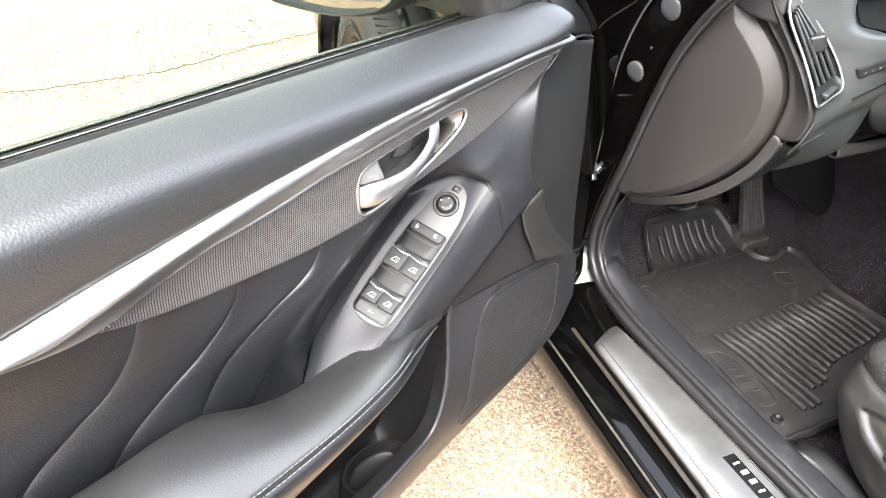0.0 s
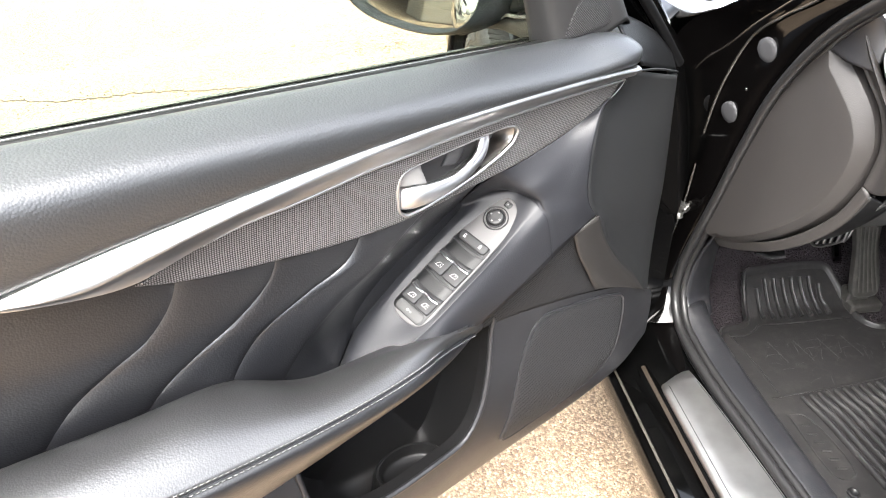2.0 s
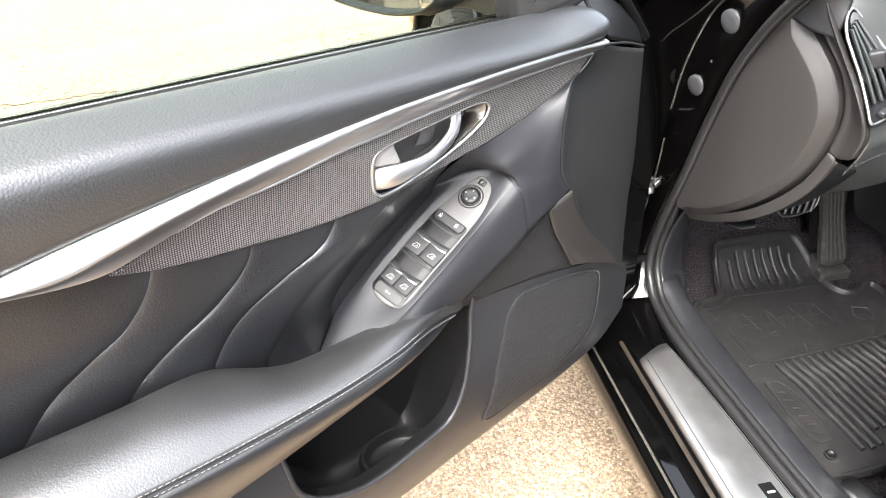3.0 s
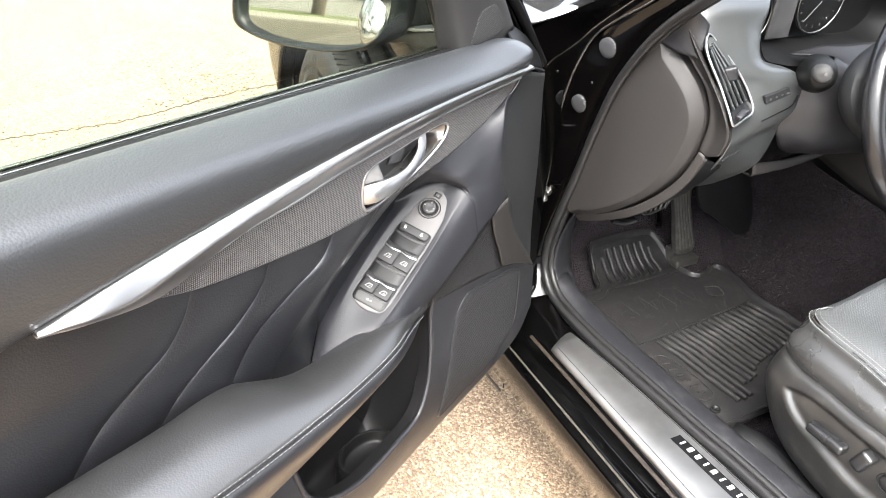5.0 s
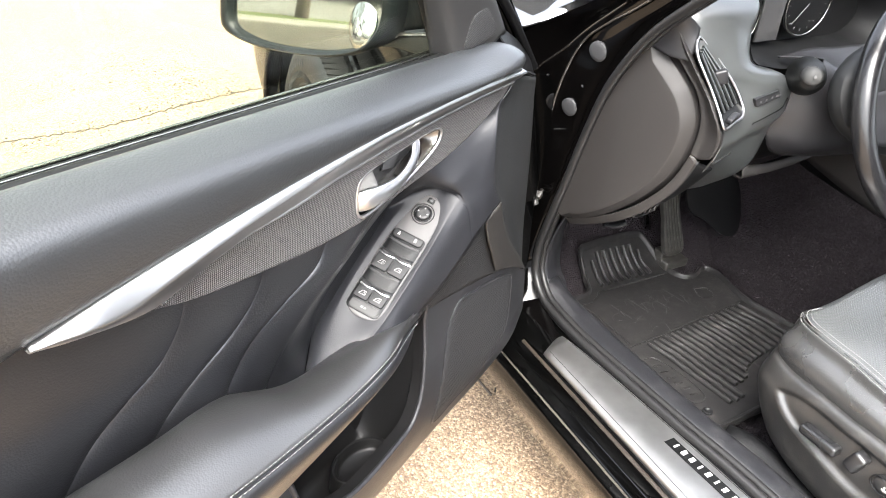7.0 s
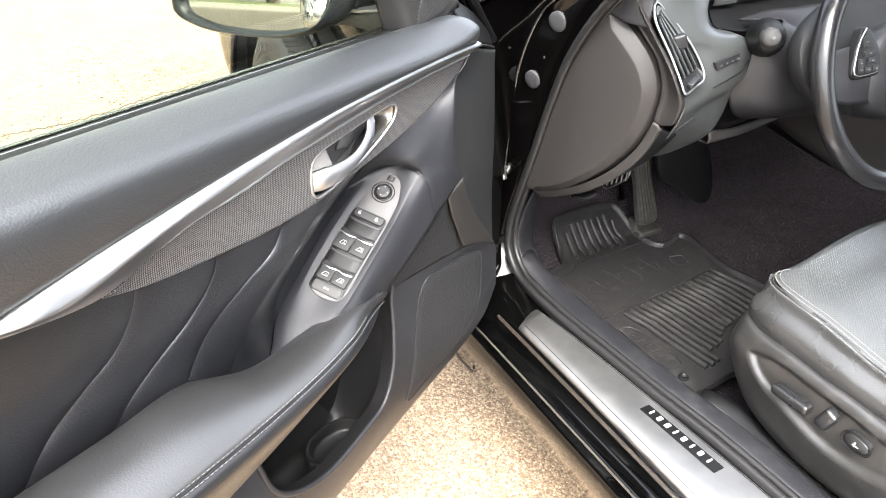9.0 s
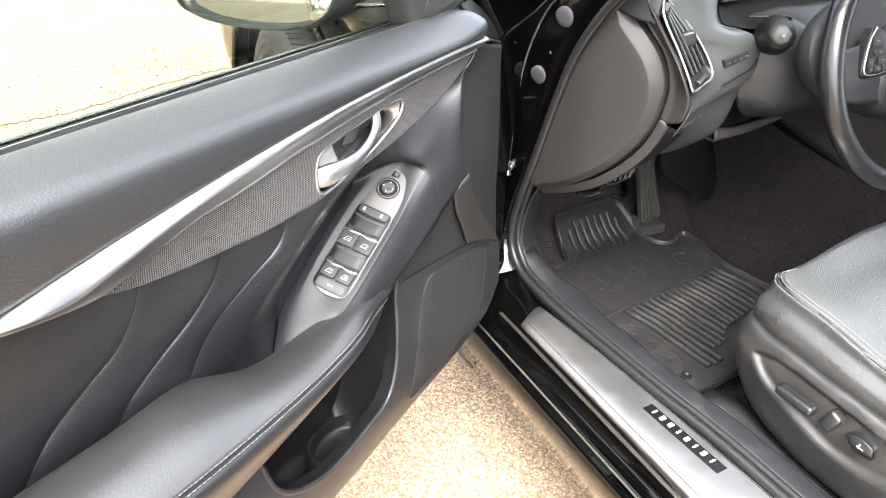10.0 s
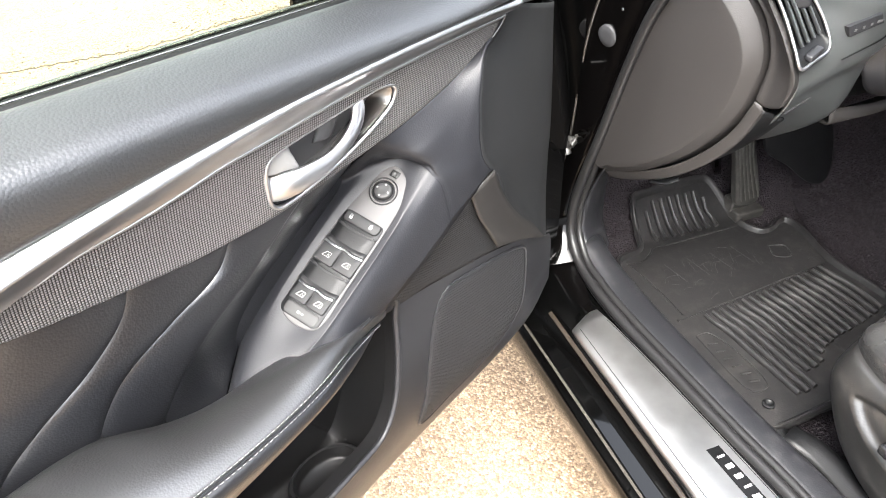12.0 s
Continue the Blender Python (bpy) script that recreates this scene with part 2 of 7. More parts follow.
def gravel_material():
    """Sand-coloured exposed aggregate: small stones in tan, grey and rust, with worn patches."""
    m, n, l, b = shader("exposed_aggregate")
    tc = n.new("ShaderNodeTexCoord")
    v = n.new("ShaderNodeTexVoronoi")
    v.inputs["Scale"].default_value = 205
    l.new(tc.outputs["Object"], v.inputs["Vector"])
    ramp = n.new("ShaderNodeValToRGB")
    e = ramp.color_ramp.elements
    e[0].position, e[0].color = 0.0, (0.120, 0.082, 0.050, 1)
    e[1].position, e[1].color = 1.0, (0.40, 0.315, 0.220, 1)
    for pos, col in ((0.35, (0.235, 0.170, 0.109, 1)), (0.7, (0.275, 0.204, 0.134, 1))):
        e.new(pos).color = col
    sep = n.new("ShaderNodeSeparateColor")
    l.new(v.outputs["Color"], sep.inputs[0])
    l.new(sep.outputs[0], ramp.inputs["Fac"])
    big = n.new("ShaderNodeTexNoise")
    big.inputs["Scale"].default_value, big.inputs["Detail"].default_value = 1.6, 6
    l.new(tc.outputs["Object"], big.inputs["Vector"])
    mix = n.new("ShaderNodeMix")
    mix.data_type, mix.blend_type = "RGBA", "MULTIPLY"
    mix.inputs[7].default_value = (0.72, 0.66, 0.60, 1)
    l.new(big.outputs["Fac"], mix.inputs[0])
    l.new(ramp.outputs["Color"], mix.inputs[6])
    edge = n.new("ShaderNodeTexVoronoi")
    edge.feature = "DISTANCE_TO_EDGE"
    edge.inputs["Scale"].default_value = 205
    l.new(tc.outputs["Object"], edge.inputs["Vector"])
    gap = n.new("ShaderNodeMapRange")
    gap.inputs["From Min"].default_value, gap.inputs["From Max"].default_value = 0.05, 0.20
    gap.inputs["To Min"].default_value, gap.inputs["To Max"].default_value = 1.0, 0.0
    l.new(edge.outputs["Distance"], gap.inputs["Value"])
    worn = n.new("ShaderNodeTexNoise")
    worn.inputs["Scale"].default_value, worn.inputs["Detail"].default_value = 120, 4
    l.new(tc.outputs["Object"], worn.inputs["Vector"])
    wr = n.new("ShaderNodeMapRange")
    wr.inputs["From Min"].default_value, wr.inputs["From Max"].default_value = 0.36, 0.62
    l.new(worn.outputs["Fac"], wr.inputs["Value"])
    both = n.new("ShaderNodeMath")
    both.operation = "MULTIPLY"
    l.new(gap.outputs["Result"], both.inputs[0])
    l.new(wr.outputs["Result"], both.inputs[1])
    dk = n.new("ShaderNodeMix")
    dk.data_type = "RGBA"
    dk.inputs[7].default_value = (0.070, 0.049, 0.032, 1)
    l.new(both.outputs[0], dk.inputs[0])
    l.new(mix.outputs[2], dk.inputs[6])
    l.new(dk.outputs[2], b.inputs["Base Color"])
    b.inputs["Roughness"].default_value = 0.85
    bump = n.new("ShaderNodeBump")
    bump.invert = True
    bump.inputs["Distance"].default_value = 0.0018
    l.new(v.outputs["Distance"], bump.inputs["Height"])
    l.new(bump.outputs["Normal"], b.inputs["Normal"])
    return m


GRAVEL = gravel_material()
CONCRETE = coat("pale_concrete", (0.25, 0.225, 0.19), 0.85, grain=0.003, grain_size=0.02, vary=0.2, vary_size=0.8)
GRASS = coat("lawn", (0.12, 0.135, 0.050), 0.9, grain=0.02, grain_size=0.03, vary=0.4, vary_size=0.2)
BARK = coat("bark", (0.11, 0.085, 0.065), 0.9, grain=0.01, grain_size=0.03, vary=0.3)
WOOD = coat("weathered_pole_wood", (0.22, 0.18, 0.14), 0.85, grain=0.004, grain_size=0.02, vary=0.25)
LEAF = coat("spring_leaves", (0.07, 0.10, 0.03), 0.7, vary=0.4, vary_size=0.3)
WHITEPAINT = coat("white_car_paint", (0.75, 0.75, 0.76), 0.2, clear=0.6, vary=0.03)
ASPHALT = coat("pale_worn_asphalt", (0.20, 0.185, 0.165), 0.9, grain=0.004, grain_size=0.012, vary=0.2, vary_size=1.0)


# ---------------------------------------------------------------- building helpers
def spline(pts, n, closed=False):
    """n points along a smooth curve through the control points, evenly spread by length."""
    P = [Vector(p) for p in pts]
    k = len(P)
    dense, per = [], 24
    for i in range(k if closed else k - 1):
        if closed:
            a, b, c, e = P[i - 1], P[i], P[(i + 1) % k], P[(i + 2) % k]
        else:
            b, c = P[i], P[i + 1]
            a = P[i - 1] if i else b * 2 - c
            e = P[i + 2] if i + 2 < k else c * 2 - b
        t0, t1 = 0.0, max((b - a).length, 1e-6) ** 0.5
        t2 = t1 + max((c - b).length, 1e-6) ** 0.5
        t3 = t2 + max((e - c).length, 1e-6) ** 0.5
        for j in range(per):
            t = t1 + (t2 - t1) * j / per
            A1 = a.lerp(b, (t - t0) / (t1 - t0)); A2 = b.lerp(c, (t - t1) / (t2 - t1)); A3 = c.lerp(e, (t - t2) / (t3 - t2))
            B1 = A1.lerp(A2, (t - t0) / (t2 - t0)); B2 = A2.lerp(A3, (t - t1) / (t3 - t1))
            dense.append(B1.lerp(B2, (t - t1) / (t2 - t1)))
    dense.append(P[0].copy() if closed else P[-1].copy())
    run = [0.0]
    for a, b in zip(dense, dense[1:]):
        run.append(run[-1] + (b - a).length)
    out, j = [], 0
    for i in range(n):
        s = run[-1] * i / (n if closed else n - 1)
        while j < len(run) - 2 and run[j + 1] < s:
            j += 1
        f = (s - run[j]) / max(run[j + 1] - run[j], 1e-9)
        out.append(dense[j].lerp(dense[j + 1], min(1, max(0, f))))
    return out


def grid(rows, close=False, facing=None, skip=None):
    """A smooth sheet through rows of points. facing: a direction that its front looks to; skip(centre): leaves faces out."""
    bm = bmesh.new()
    V = [[bm.verts.new(p) for p in r] for r in rows]
    w = len(rows[0])
    for a, b in zip(V, V[1:]):
        for i in range(w if close else w - 1):
            q = (a[i], a[(i + 1) % w], b[(i + 1) % w], b[i])
            if skip and skip(sum((x.co for x in q), Vector()) / 4):
                continue
            try:
                bm.faces.new(q)
            except ValueError:
                pass
    bmesh.ops.remove_doubles(bm, verts=bm.verts[:], dist=1e-6)
    if facing is not None:
        bm.normal_update()
        if sum((f.normal * f.calc_area() for f in bm.faces), Vector()).dot(Vector(facing)) < 0:
            bmesh.ops.reverse_faces(bm, faces=bm.faces[:])
    return bm


def loft(rails, n=48, m=16, facing=None, skip=None):
    """A sheet through several rails, each a short list of control points."""
    S = [spline(r, n) for r in rails]
    cols = [spline([s[i] for s in S], m) for i in range(n)]
    return grid(cols, facing=facing, skip=skip)


def net(rails, per=7, across=5, facing=None):
    """A smooth sheet through a net of points: every rail has the same number of stations, and stations answer to one another."""
    def through_all(P, k):
        P, out = [Vector(p) for p in P], []
        for i in range(len(P) - 1):
            b, c = P[i], P[i + 1]
            a = P[i - 1] if i else b * 2 - c
            e = P[i + 2] if i + 2 < len(P) else c * 2 - b
            for j in range(k):
                t = j / k
                out.append(0.5 * ((2 * b) + (c - a) * t + (2 * a - 5 * b + 4 * c - e) * t * t + (3 * b - a - 3 * c + e) * t ** 3))
        return out + [P[-1]]

    long = [through_all(r, per) for r in rails]
    return grid([through_all([r[i] for r in long], across) for i in range(len(long[0]))], facing=facing)


def tube(pts, r, n=80, k=10, closed=False, flat=1.0, normal=None, taper=None, raw=False):
    """A round or flattened bar along a smooth curve. flat: its height over its width, the height lying along normal."""
    C = pts if raw else spline(pts, n, closed)
    n = len(C)
    rows, frames, side = [], [], None
    up = Vector(normal) if normal else None
    for i, p in enumerate(C):
        a = C[i - 1] if (i or closed) else C[0]
        b = C[(i + 1) % n] if (i + 1 < n or closed) else C[-1]
        t = (b - a).normalized()
        if up:
            s = t.cross(up).normalized()
        elif side is None:
            s = t.cross(Vector((0, 0, 1)) if abs(t.z) < 0.9 else Vector((0, 1, 0))).normalized()
        else:
            s = (side - t * side.dot(t)).normalized()
        side = s
        frames.append((p, t, s))
    twist = 0.0
    if closed and not up:
        p, t, s = frames[0]
        last = (side - t * side.dot(t)).normalized()
        twist = math.atan2(last.cross(s).dot(t), last.dot(s))
    for i, (p, t, s) in enumerate(frames):
        if twist:
            s = Matrix.Rotation(twist * i / n, 3, t) @ s
        q = s.cross(t)
        rr = r * (taper(i / (n - 1)) if taper else 1)
        rows.append([p + s * math.cos(2 * math.pi * j / k) * rr + q * math.sin(2 * math.pi * j / k) * rr * flat for j in range(k)])
    if closed:
        rows.append(rows[0])
    bm = grid(rows, close=True)
    if not closed:
        for row in (rows[0], rows[-1]):
            vs = [min(bm.verts, key=lambda v: (v.co - p).length_squared) for p in row]
            try:
                bm.faces.new(vs)
            except ValueError:
                pass
    bmesh.ops.recalc_face_normals(bm, faces=bm.faces[:])
    return bm


def rings(loops, cap_first=False, cap_last=True):
    """A closed skin over a stack of equally long loops."""
    bm = bmesh.new()
    V = [[bm.verts.new(p) for p in r] for r in loops]
    w = len(loops[0])
    for a, b in zip(V, V[1:]):
        for i in range(w):
            bm.faces.new((a[i], a[(i + 1) % w], b[(i + 1) % w], b[i]))
    for on, row in ((cap_first, V[0]), (cap_last, V[-1])):
        if on:
            c = bm.verts.new(sum((v.co for v in row), Vector()) / w)
            for i in range(w):
                bm.faces.new((row[i], row[(i + 1) % w], c))
    bmesh.ops.recalc_face_normals(bm, faces=bm.faces[:])
    return bm


def dome(outline, normal, depth, edge=0.006, crown=0.002, n=64, smooth=True, inset=None):
    """A cushioned plate: a closed outline, thick by depth behind it, with a rounded edge and a slight crown."""
    L = spline(outline, n, closed=True) if smooth else [Vector(p) for p in outline]
    N = Vector(normal).normalized()
    c = sum(L, Vector()) / len(L)
    size = sum((p - c).length for p in L) / len(L)

    def ring(shrink, lift):
        return [c + (p - c) * (1 - shrink / max(size, 1e-6)) + N * lift for p in L]

    stack = [ring(0, -depth), ring(0, -edge), ring(edge * 0.3, -edge * 0.3), ring(edge, 0), ring(size * 0.5, crown * 0.8), ring(size * 0.8, crown)]
    return rings(stack, cap_first=True)


def rbox(sx, sy, sz, bevel, seg=3, at=(0, 0, 0)):
    bm = bmesh.new()
    bmesh.ops.create_cube(bm, size=1)
    for v in bm.verts:
        v.co = Vector((v.co.x * sx, v.co.y * sy, v.co.z * sz))
    if bevel:
        bmesh.ops.bevel(bm, geom=bm.edges[:], offset=bevel, segments=seg, profile=0.6, affect="EDGES")
    bmesh.ops.translate(bm, verts=bm.verts[:], vec=at)
    return bm


def turned(profile, n=32, axis="Z"):
    """A body of revolution from (radius, height) pairs."""
    bm = rings([[Vector((r * math.cos(2 * math.pi * i / n), r * math.sin(2 * math.pi * i / n), h)) for i in range(n)] for r, h in profile], True, True)
    if axis == "X":
        bmesh.ops.rotate(bm, verts=bm.verts[:], matrix=Matrix.Rotation(radians(90), 3, "Y"))
    if axis == "Y":
        bmesh.ops.rotate(bm, verts=bm.verts[:], matrix=Matrix.Rotation(radians(-90), 3, "X"))
    return bm


def join(*bms):
    out = bmesh.new()
    for b in bms:
        me = bpy.data.meshes.new("tmp")
        b.to_mesh(me)
        out.from_mesh(me)
        bpy.data.meshes.remove(me)
        b.free()
    return out


def moved(bm, m):
    bmesh.ops.transform(bm, matrix=m, verts=bm.verts[:])
    return bm


def part(name, bm, material, parent=None, label="", thick=0.0, smooth=True, crease=50):
    """Links a bmesh as one mesh object under a thing or a part."""
    me = bpy.data.meshes.new(name)
    bm.to_mesh(me)
    bm.free()
    if smooth:
        for p in me.polygons:
            p.use_smooth = True
        me.set_sharp_from_angle(angle=radians(crease))
    me.materials.append(material)
    ob = new(name, me)
    if parent:
        ob.parent = parent
    if thick:
        s = ob.modifiers.new("thickness", "SOLIDIFY")
        s.thickness, s.offset = thick, -1
    return tagged(ob, label)


def thing(name, label, category, m=None, group="", kind=""):
    ob = new(name)
    ob.empty_display_size = 0.1
    if m:
        ob.matrix_world = m
    return tagged(ob, label, category, group, kind)


def inside(poly, a, b):
    hit, k = False, len(poly)
    for i in range(k):
        (x1, y1), (x2, y2) = poly[i], poly[i - 1]
        if (y1 > b) != (y2 > b) and a < (x2 - x1) * (b - y1) / (y2 - y1) + x1:
            hit = not hit
    return hit


def stitches(curve, length, gap, r, normal):
    """A row of small thread stitches along a sampled curve."""
    run, nxt, out = 0.0, 0.0, []
    for a, b in zip(curve, curve[1:]):
        step = (b - a).length
        while nxt <= run + step:
            f = (nxt - run) / max(step, 1e-9)
            p = a.lerp(b, f)
            t = (b - a).normalized()
            out.append(tube([p - t * length / 2, p + Vector(normal) * r * 0.8, p + t * length / 2], r, n=5, k=5))
            nxt += length + gap
        run += step
    return join(*out)


# ---------------------------------------------------------------- ground
def ground_sheet():
    bm = bmesh.new()
    ring, last = [0.0, 0.6, 1.2, 2.0, 3.5, 6, 12, 30, 100, 400, 1500], None
    for r in ring[1:]:
        cur = [bm.verts.new((r * math.cos(2 * math.pi * i / 48), r * math.sin(2 * math.pi * i / 48), 0)) for i in range(48)]
        if last is None:
            bm.faces.new(cur)
        else:
            for i in range(48):
                bm.faces.new((last[i], cur[i], cur[(i + 1) % 48], last[(i + 1) % 48]))
        last = cur
    bmesh.ops.recalc_face_normals(bm, faces=bm.faces[:])
    return bm


tagged(part("ground", ground_sheet(), GRAVEL, smooth=False), "tan exposed-aggregate parking lot surface", "ground", kind="structure")

rng = random.Random(5)
crack = [(-1.75, 1.93, 0), (-1.45, 1.90, 0), (-1.2, 1.95, 0), (-0.91, 1.97, 0), (-0.53, 2.02, 0), (-0.24, 2.14, 0), (0.02, 2.22, 0), (0.3, 2.26, 0)]
crack = [p + Vector((0, rng.uniform(-0.008, 0.008), 0.001)) for p in spline(crack, 120)]
tagged(part("ground_crack", tube(crack, 0.0045, raw=True, k=6, flat=0.3, normal=(0, 0, 1)), coat("crack_dirt", (0.035, 0.029, 0.022), 0.95), None), "thin dark crack in the paving", "crack", kind="structure")

# bits of dry leaf and seed on the lot, thickest along the crack and beside the front wheel
litter = bmesh.new()
for i in range(1100):
    k = rng.random()
    if k < 0.42:
        x, y = rng.gauss(-0.12, 0.20), rng.gauss(2.30, 0.22)
    elif k < 0.62:
        c = crack[rng.randrange(120)]
        x, y = c.x + rng.gauss(0, 0.04), c.y + rng.gauss(0, 0.05)
    else:
        x, y = rng.uniform(-2.2, 0.5), rng.uniform(1.4, 4.2)
    a, ln, w, h = rng.uniform(0, math.pi), rng.uniform(0.004, 0.010), rng.uniform(0.002, 0.0045), rng.uniform(0.001, 0.003)
    ca, sa = math.cos(a), math.sin(a)
    ring4 = [litter.verts.new((x + ca * p - sa * q, y + sa * p + ca * q, 0.0005)) for p, q in ((ln, 0), (ln * 0.2, w), (-ln, 0), (-ln * 0.1, -w))]
    tip = litter.verts.new((x, y, h))
    for j in range(4):
        litter.faces.new((ring4[j], ring4[(j + 1) % 4], tip))
tagged(part("leaf_litter", litter, coat("dry_leaf_bits", (0.022, 0.018, 0.010), 0.9), None, smooth=False), "scattered dry leaf bits and seeds on the lot", "leaf litter", kind="stuff")

tagged(part("twig", tube([(0.050, 0.370, 0.006), (0.041, 0.312, 0.009), (0.037, 0.275, 0.007), (0.040, 0.226, 0.005)], 0.0032, 24, 6), coat("dry_twig", (0.030, 0.022, 0.015), 0.9), None), "thin dry brown twig lying on the lot", "twig")

# ---------------------------------------------------------------- the open front door
# In the door's own frame x runs from the hinge to the rear, y towards the cabin, z up.
DOOR = Matrix.Translation((0, 0.164, 0)) @ Matrix.Rotation(math.atan2(-0.434, -0.901), 4, "Z")
door = thing("driver_door", "open front car door with black leather and silver trim", "car door", DOOR)
IN = (0, 1, 0)
REAR = 1.16


def belt(u, v, dz=0.0):
    return (u, v, 0.9553 + 0.0344 * u + dz)


# painted shell behind the trim
shell = rings([spline([(0.040, y, 0.36), (0.30, y, 0.335), (0.7, y, 0.30), (REAR, y, 0.29), (REAR + 0.01, y, 0.6), (REAR, y, top + 0.02), (0.7, y, top + 0.008), (0.35, y, top - 0.004),
                       (0.11, y, 0.87), (0.045, y, 0.83), (0.036, y, 0.6)], 96, True) for y, top in ((0.030, 0.925), (0.026, 0.930), (0.004, 0.925), (-0.03, 0.900), (-0.062, 0.875), (-0.068, 0.85))], True, True)
part("door_shell", shell, PAINT, door, "gloss black painted door shell")

# upper roll
top_u = (0.40, 0.55, 0.75, 0.95, REAR)
up_rails = [
    [(0.300, 0.050, 0.946), (0.312, 0.050, 0.955), (0.345, 0.050, 0.962)] + [belt(u, 0.050, -0.008) for u in top_u],
    [(0.298, 0.058, 0.948), (0.308, 0.064, 0.960), (0.340, 0.070, 0.970)] + [belt(u, 0.066, 0.0) for u in top_u],
    [(0.298, 0.076, 0.948), (0.306, 0.090, 0.962), (0.338, 0.097, 0.970)] + [belt(u, 0.092, -0.004) for u in top_u],
    [(0.302, 0.092, 0.946), (0.310, 0.110, 0.956), (0.340, 0.121, 0.959)] + [(u, 0.119, 0.944 + 0.028 * u) for u in top_u],
    [(0.308, 0.094, 0.938), (0.318, 0.112, 0.943), (0.345, 0.120, 0.9472), (0.40, 0.121, 0.9472), (0.52, 0.121, 0.9458), (0.60, 0.121, 0.9430), (0.70, 0.120, 0.9352), (0.788, 0.119, 0.9262), (0.86, 0.118, 0.9172), (0.94, 0.117, 0.905), (REAR, 0.112, 0.865)],
    [(0.312, 0.080, 0.932), (0.322, 0.095, 0.936), (0.345, 0.102, 0.938), (0.52, 0.105, 0.936), (0.77, 0.104, 0.917), (0.94, 0.10, 0.895), (REAR, 0.095, 0.855)],
]
part("upper_panel", loft(up_rails, 90, 26, IN), SOFT, door, "grained black soft-touch upper panel", thick=0.003)

# satin strip that sweeps down and widens to the rear
TRIM_TOP = [(0.318, 0.942), (0.36, 0.9455), (0.40, 0.9462), (0.47, 0.9460), (0.54, 0.9440), (0.60, 0.9418), (0.66, 0.9373), (0.72, 0.9320), (0.788, 0.9250), (0.858, 0.9165), (0.935, 0.905), (0.980, 0.8970)]
TRIM_LOW = [(0.318, 0.932), (0.36, 0.9315), (0.42, 0.9305), (0.475, 0.9285), (0.522, 0.9260), (0.576, 0.9212), (0.621, 0.9166), (0.664, 0.9128), (0.702, 0.9068), (0.740, 0.9018), (0.780, 0.8978), (0.818, 0.8890), (0.848, 0.8800), (0.878, 0.8735), (0.912, 0.8765), (0.94, 0.8815), (0.965, 0.8865), (0.983, 0.8925)]
TRIM_EDGE = [(0.318, 0.938), (0.36, 0.9405), (0.42, 0.9408), (0.496, 0.9402), (0.5955, 0.9362), (0.66, 0.9308), (0.72, 0.9235), (0.79, 0.9140), (0.833, 0.9065), (0.862, 0.900), (0.889, 0.893), (0.902, 0.8895), (0.915, 0.8875), (0.938, 0.890), (0.960, 0.8925), (0.983, 0.8950)]


def lift(pts, y, dz=0.0):
    return [(u, y, z + dz) for u, z in pts]


def height_at(pts, u):
    """The height of a run of (u, z) points at u, softened a little along the run."""
    us, zs = [p[0] for p in pts], [p[1] for p in pts]
    return sum(float(np.interp(u + d, us, zs)) for d in (-0.012, -0.008, -0.004, 0, 0.004, 0.008, 0.012)) / 7


rows = []
for i in range(151):
    u = 0.320 + 0.663 * i / 150
    e = min(1, max(0, (u - 0.60) / 0.25))
    top = Vector((u, 0.119, height_at(TRIM_TOP, u)))
    back = 0.1150 + 0.0035 * min(1, max(0, (u - 0.84) / 0.06))
    low = Vector((u, back, height_at(TRIM_LOW, u)))
    w = min(1, (top.z - low.z) / 0.007)
    w2 = min(w, max(0, top.z - height_at(TRIM_EDGE, u)) / 0.012) if u > 0.9 else w
    ridge = Vector((u, 0.1200 + (0.001 + 0.0062 * e) * w2, height_at(TRIM_EDGE, u) + 0.0012 * e * w2))
    row = [top + Vector((0, -0.006, 0.001)), top, top.lerp(ridge, 0.05) + Vector((0, 0.0004, 0))]
    row += [top.lerp(ridge, f) + Vector((0, (0.0016 - 0.0013 * e) * w * f * (1 - f) * 4 + 0.0004, 0)) for f in (0.2, 0.4, 0.6, 0.8, 0.93)]
    row += [ridge, ridge.lerp(low, 0.08), ridge.lerp(low, 0.3) + Vector((0, -0.0012, 0)), ridge.lerp(low, 0.6) + Vector((0, -0.0016, 0)), ridge.lerp(low, 0.9) + Vector((0, -0.0006, 0)), low, low + Vector((0, -0.006, 0))]
    rows.append(row)
part("trim_strip", grid(rows, facing=IN), SATIN, door, "satin aluminium trim strip", thick=0.002)
part("trim_end", tube([(0.330, 0.110, 0.931), (0.329, 0.109, 0.924), (0.336, 0.107, 0.912), (0.346, 0.104, 0.901), (0.352, 0.103, 0.897)], 0.0019, 20, 8, flat=0.6, normal=IN), DARKSATIN, door)

# dotted insert with the opening for the handle
PERF_TOP = [(0.334, 0.9295), (0.36, 0.9292), (0.419, 0.9285), (0.4735, 0.9265), (0.521, 0.9240), (0.576, 0.9192), (0.621, 0.9146), (0.664, 0.9108), (0.702, 0.9046), (0.740, 0.8996), (0.780, 0.8956), (0.818, 0.8868), (0.848, 0.8765), (0.870, 0.8680)]
PERF_LOW = [(0.347, 0.897), (0.401, 0.8783), (0.456, 0.8617), (0.505, 0.8527), (0.563, 0.8429), (0.611, 0.8355), (0.657, 0.8337), (0.697, 0.8347), (0.748, 0.8396), (0.800, 0.8455), (0.8395, 0.8522), (0.874, 0.8615)]
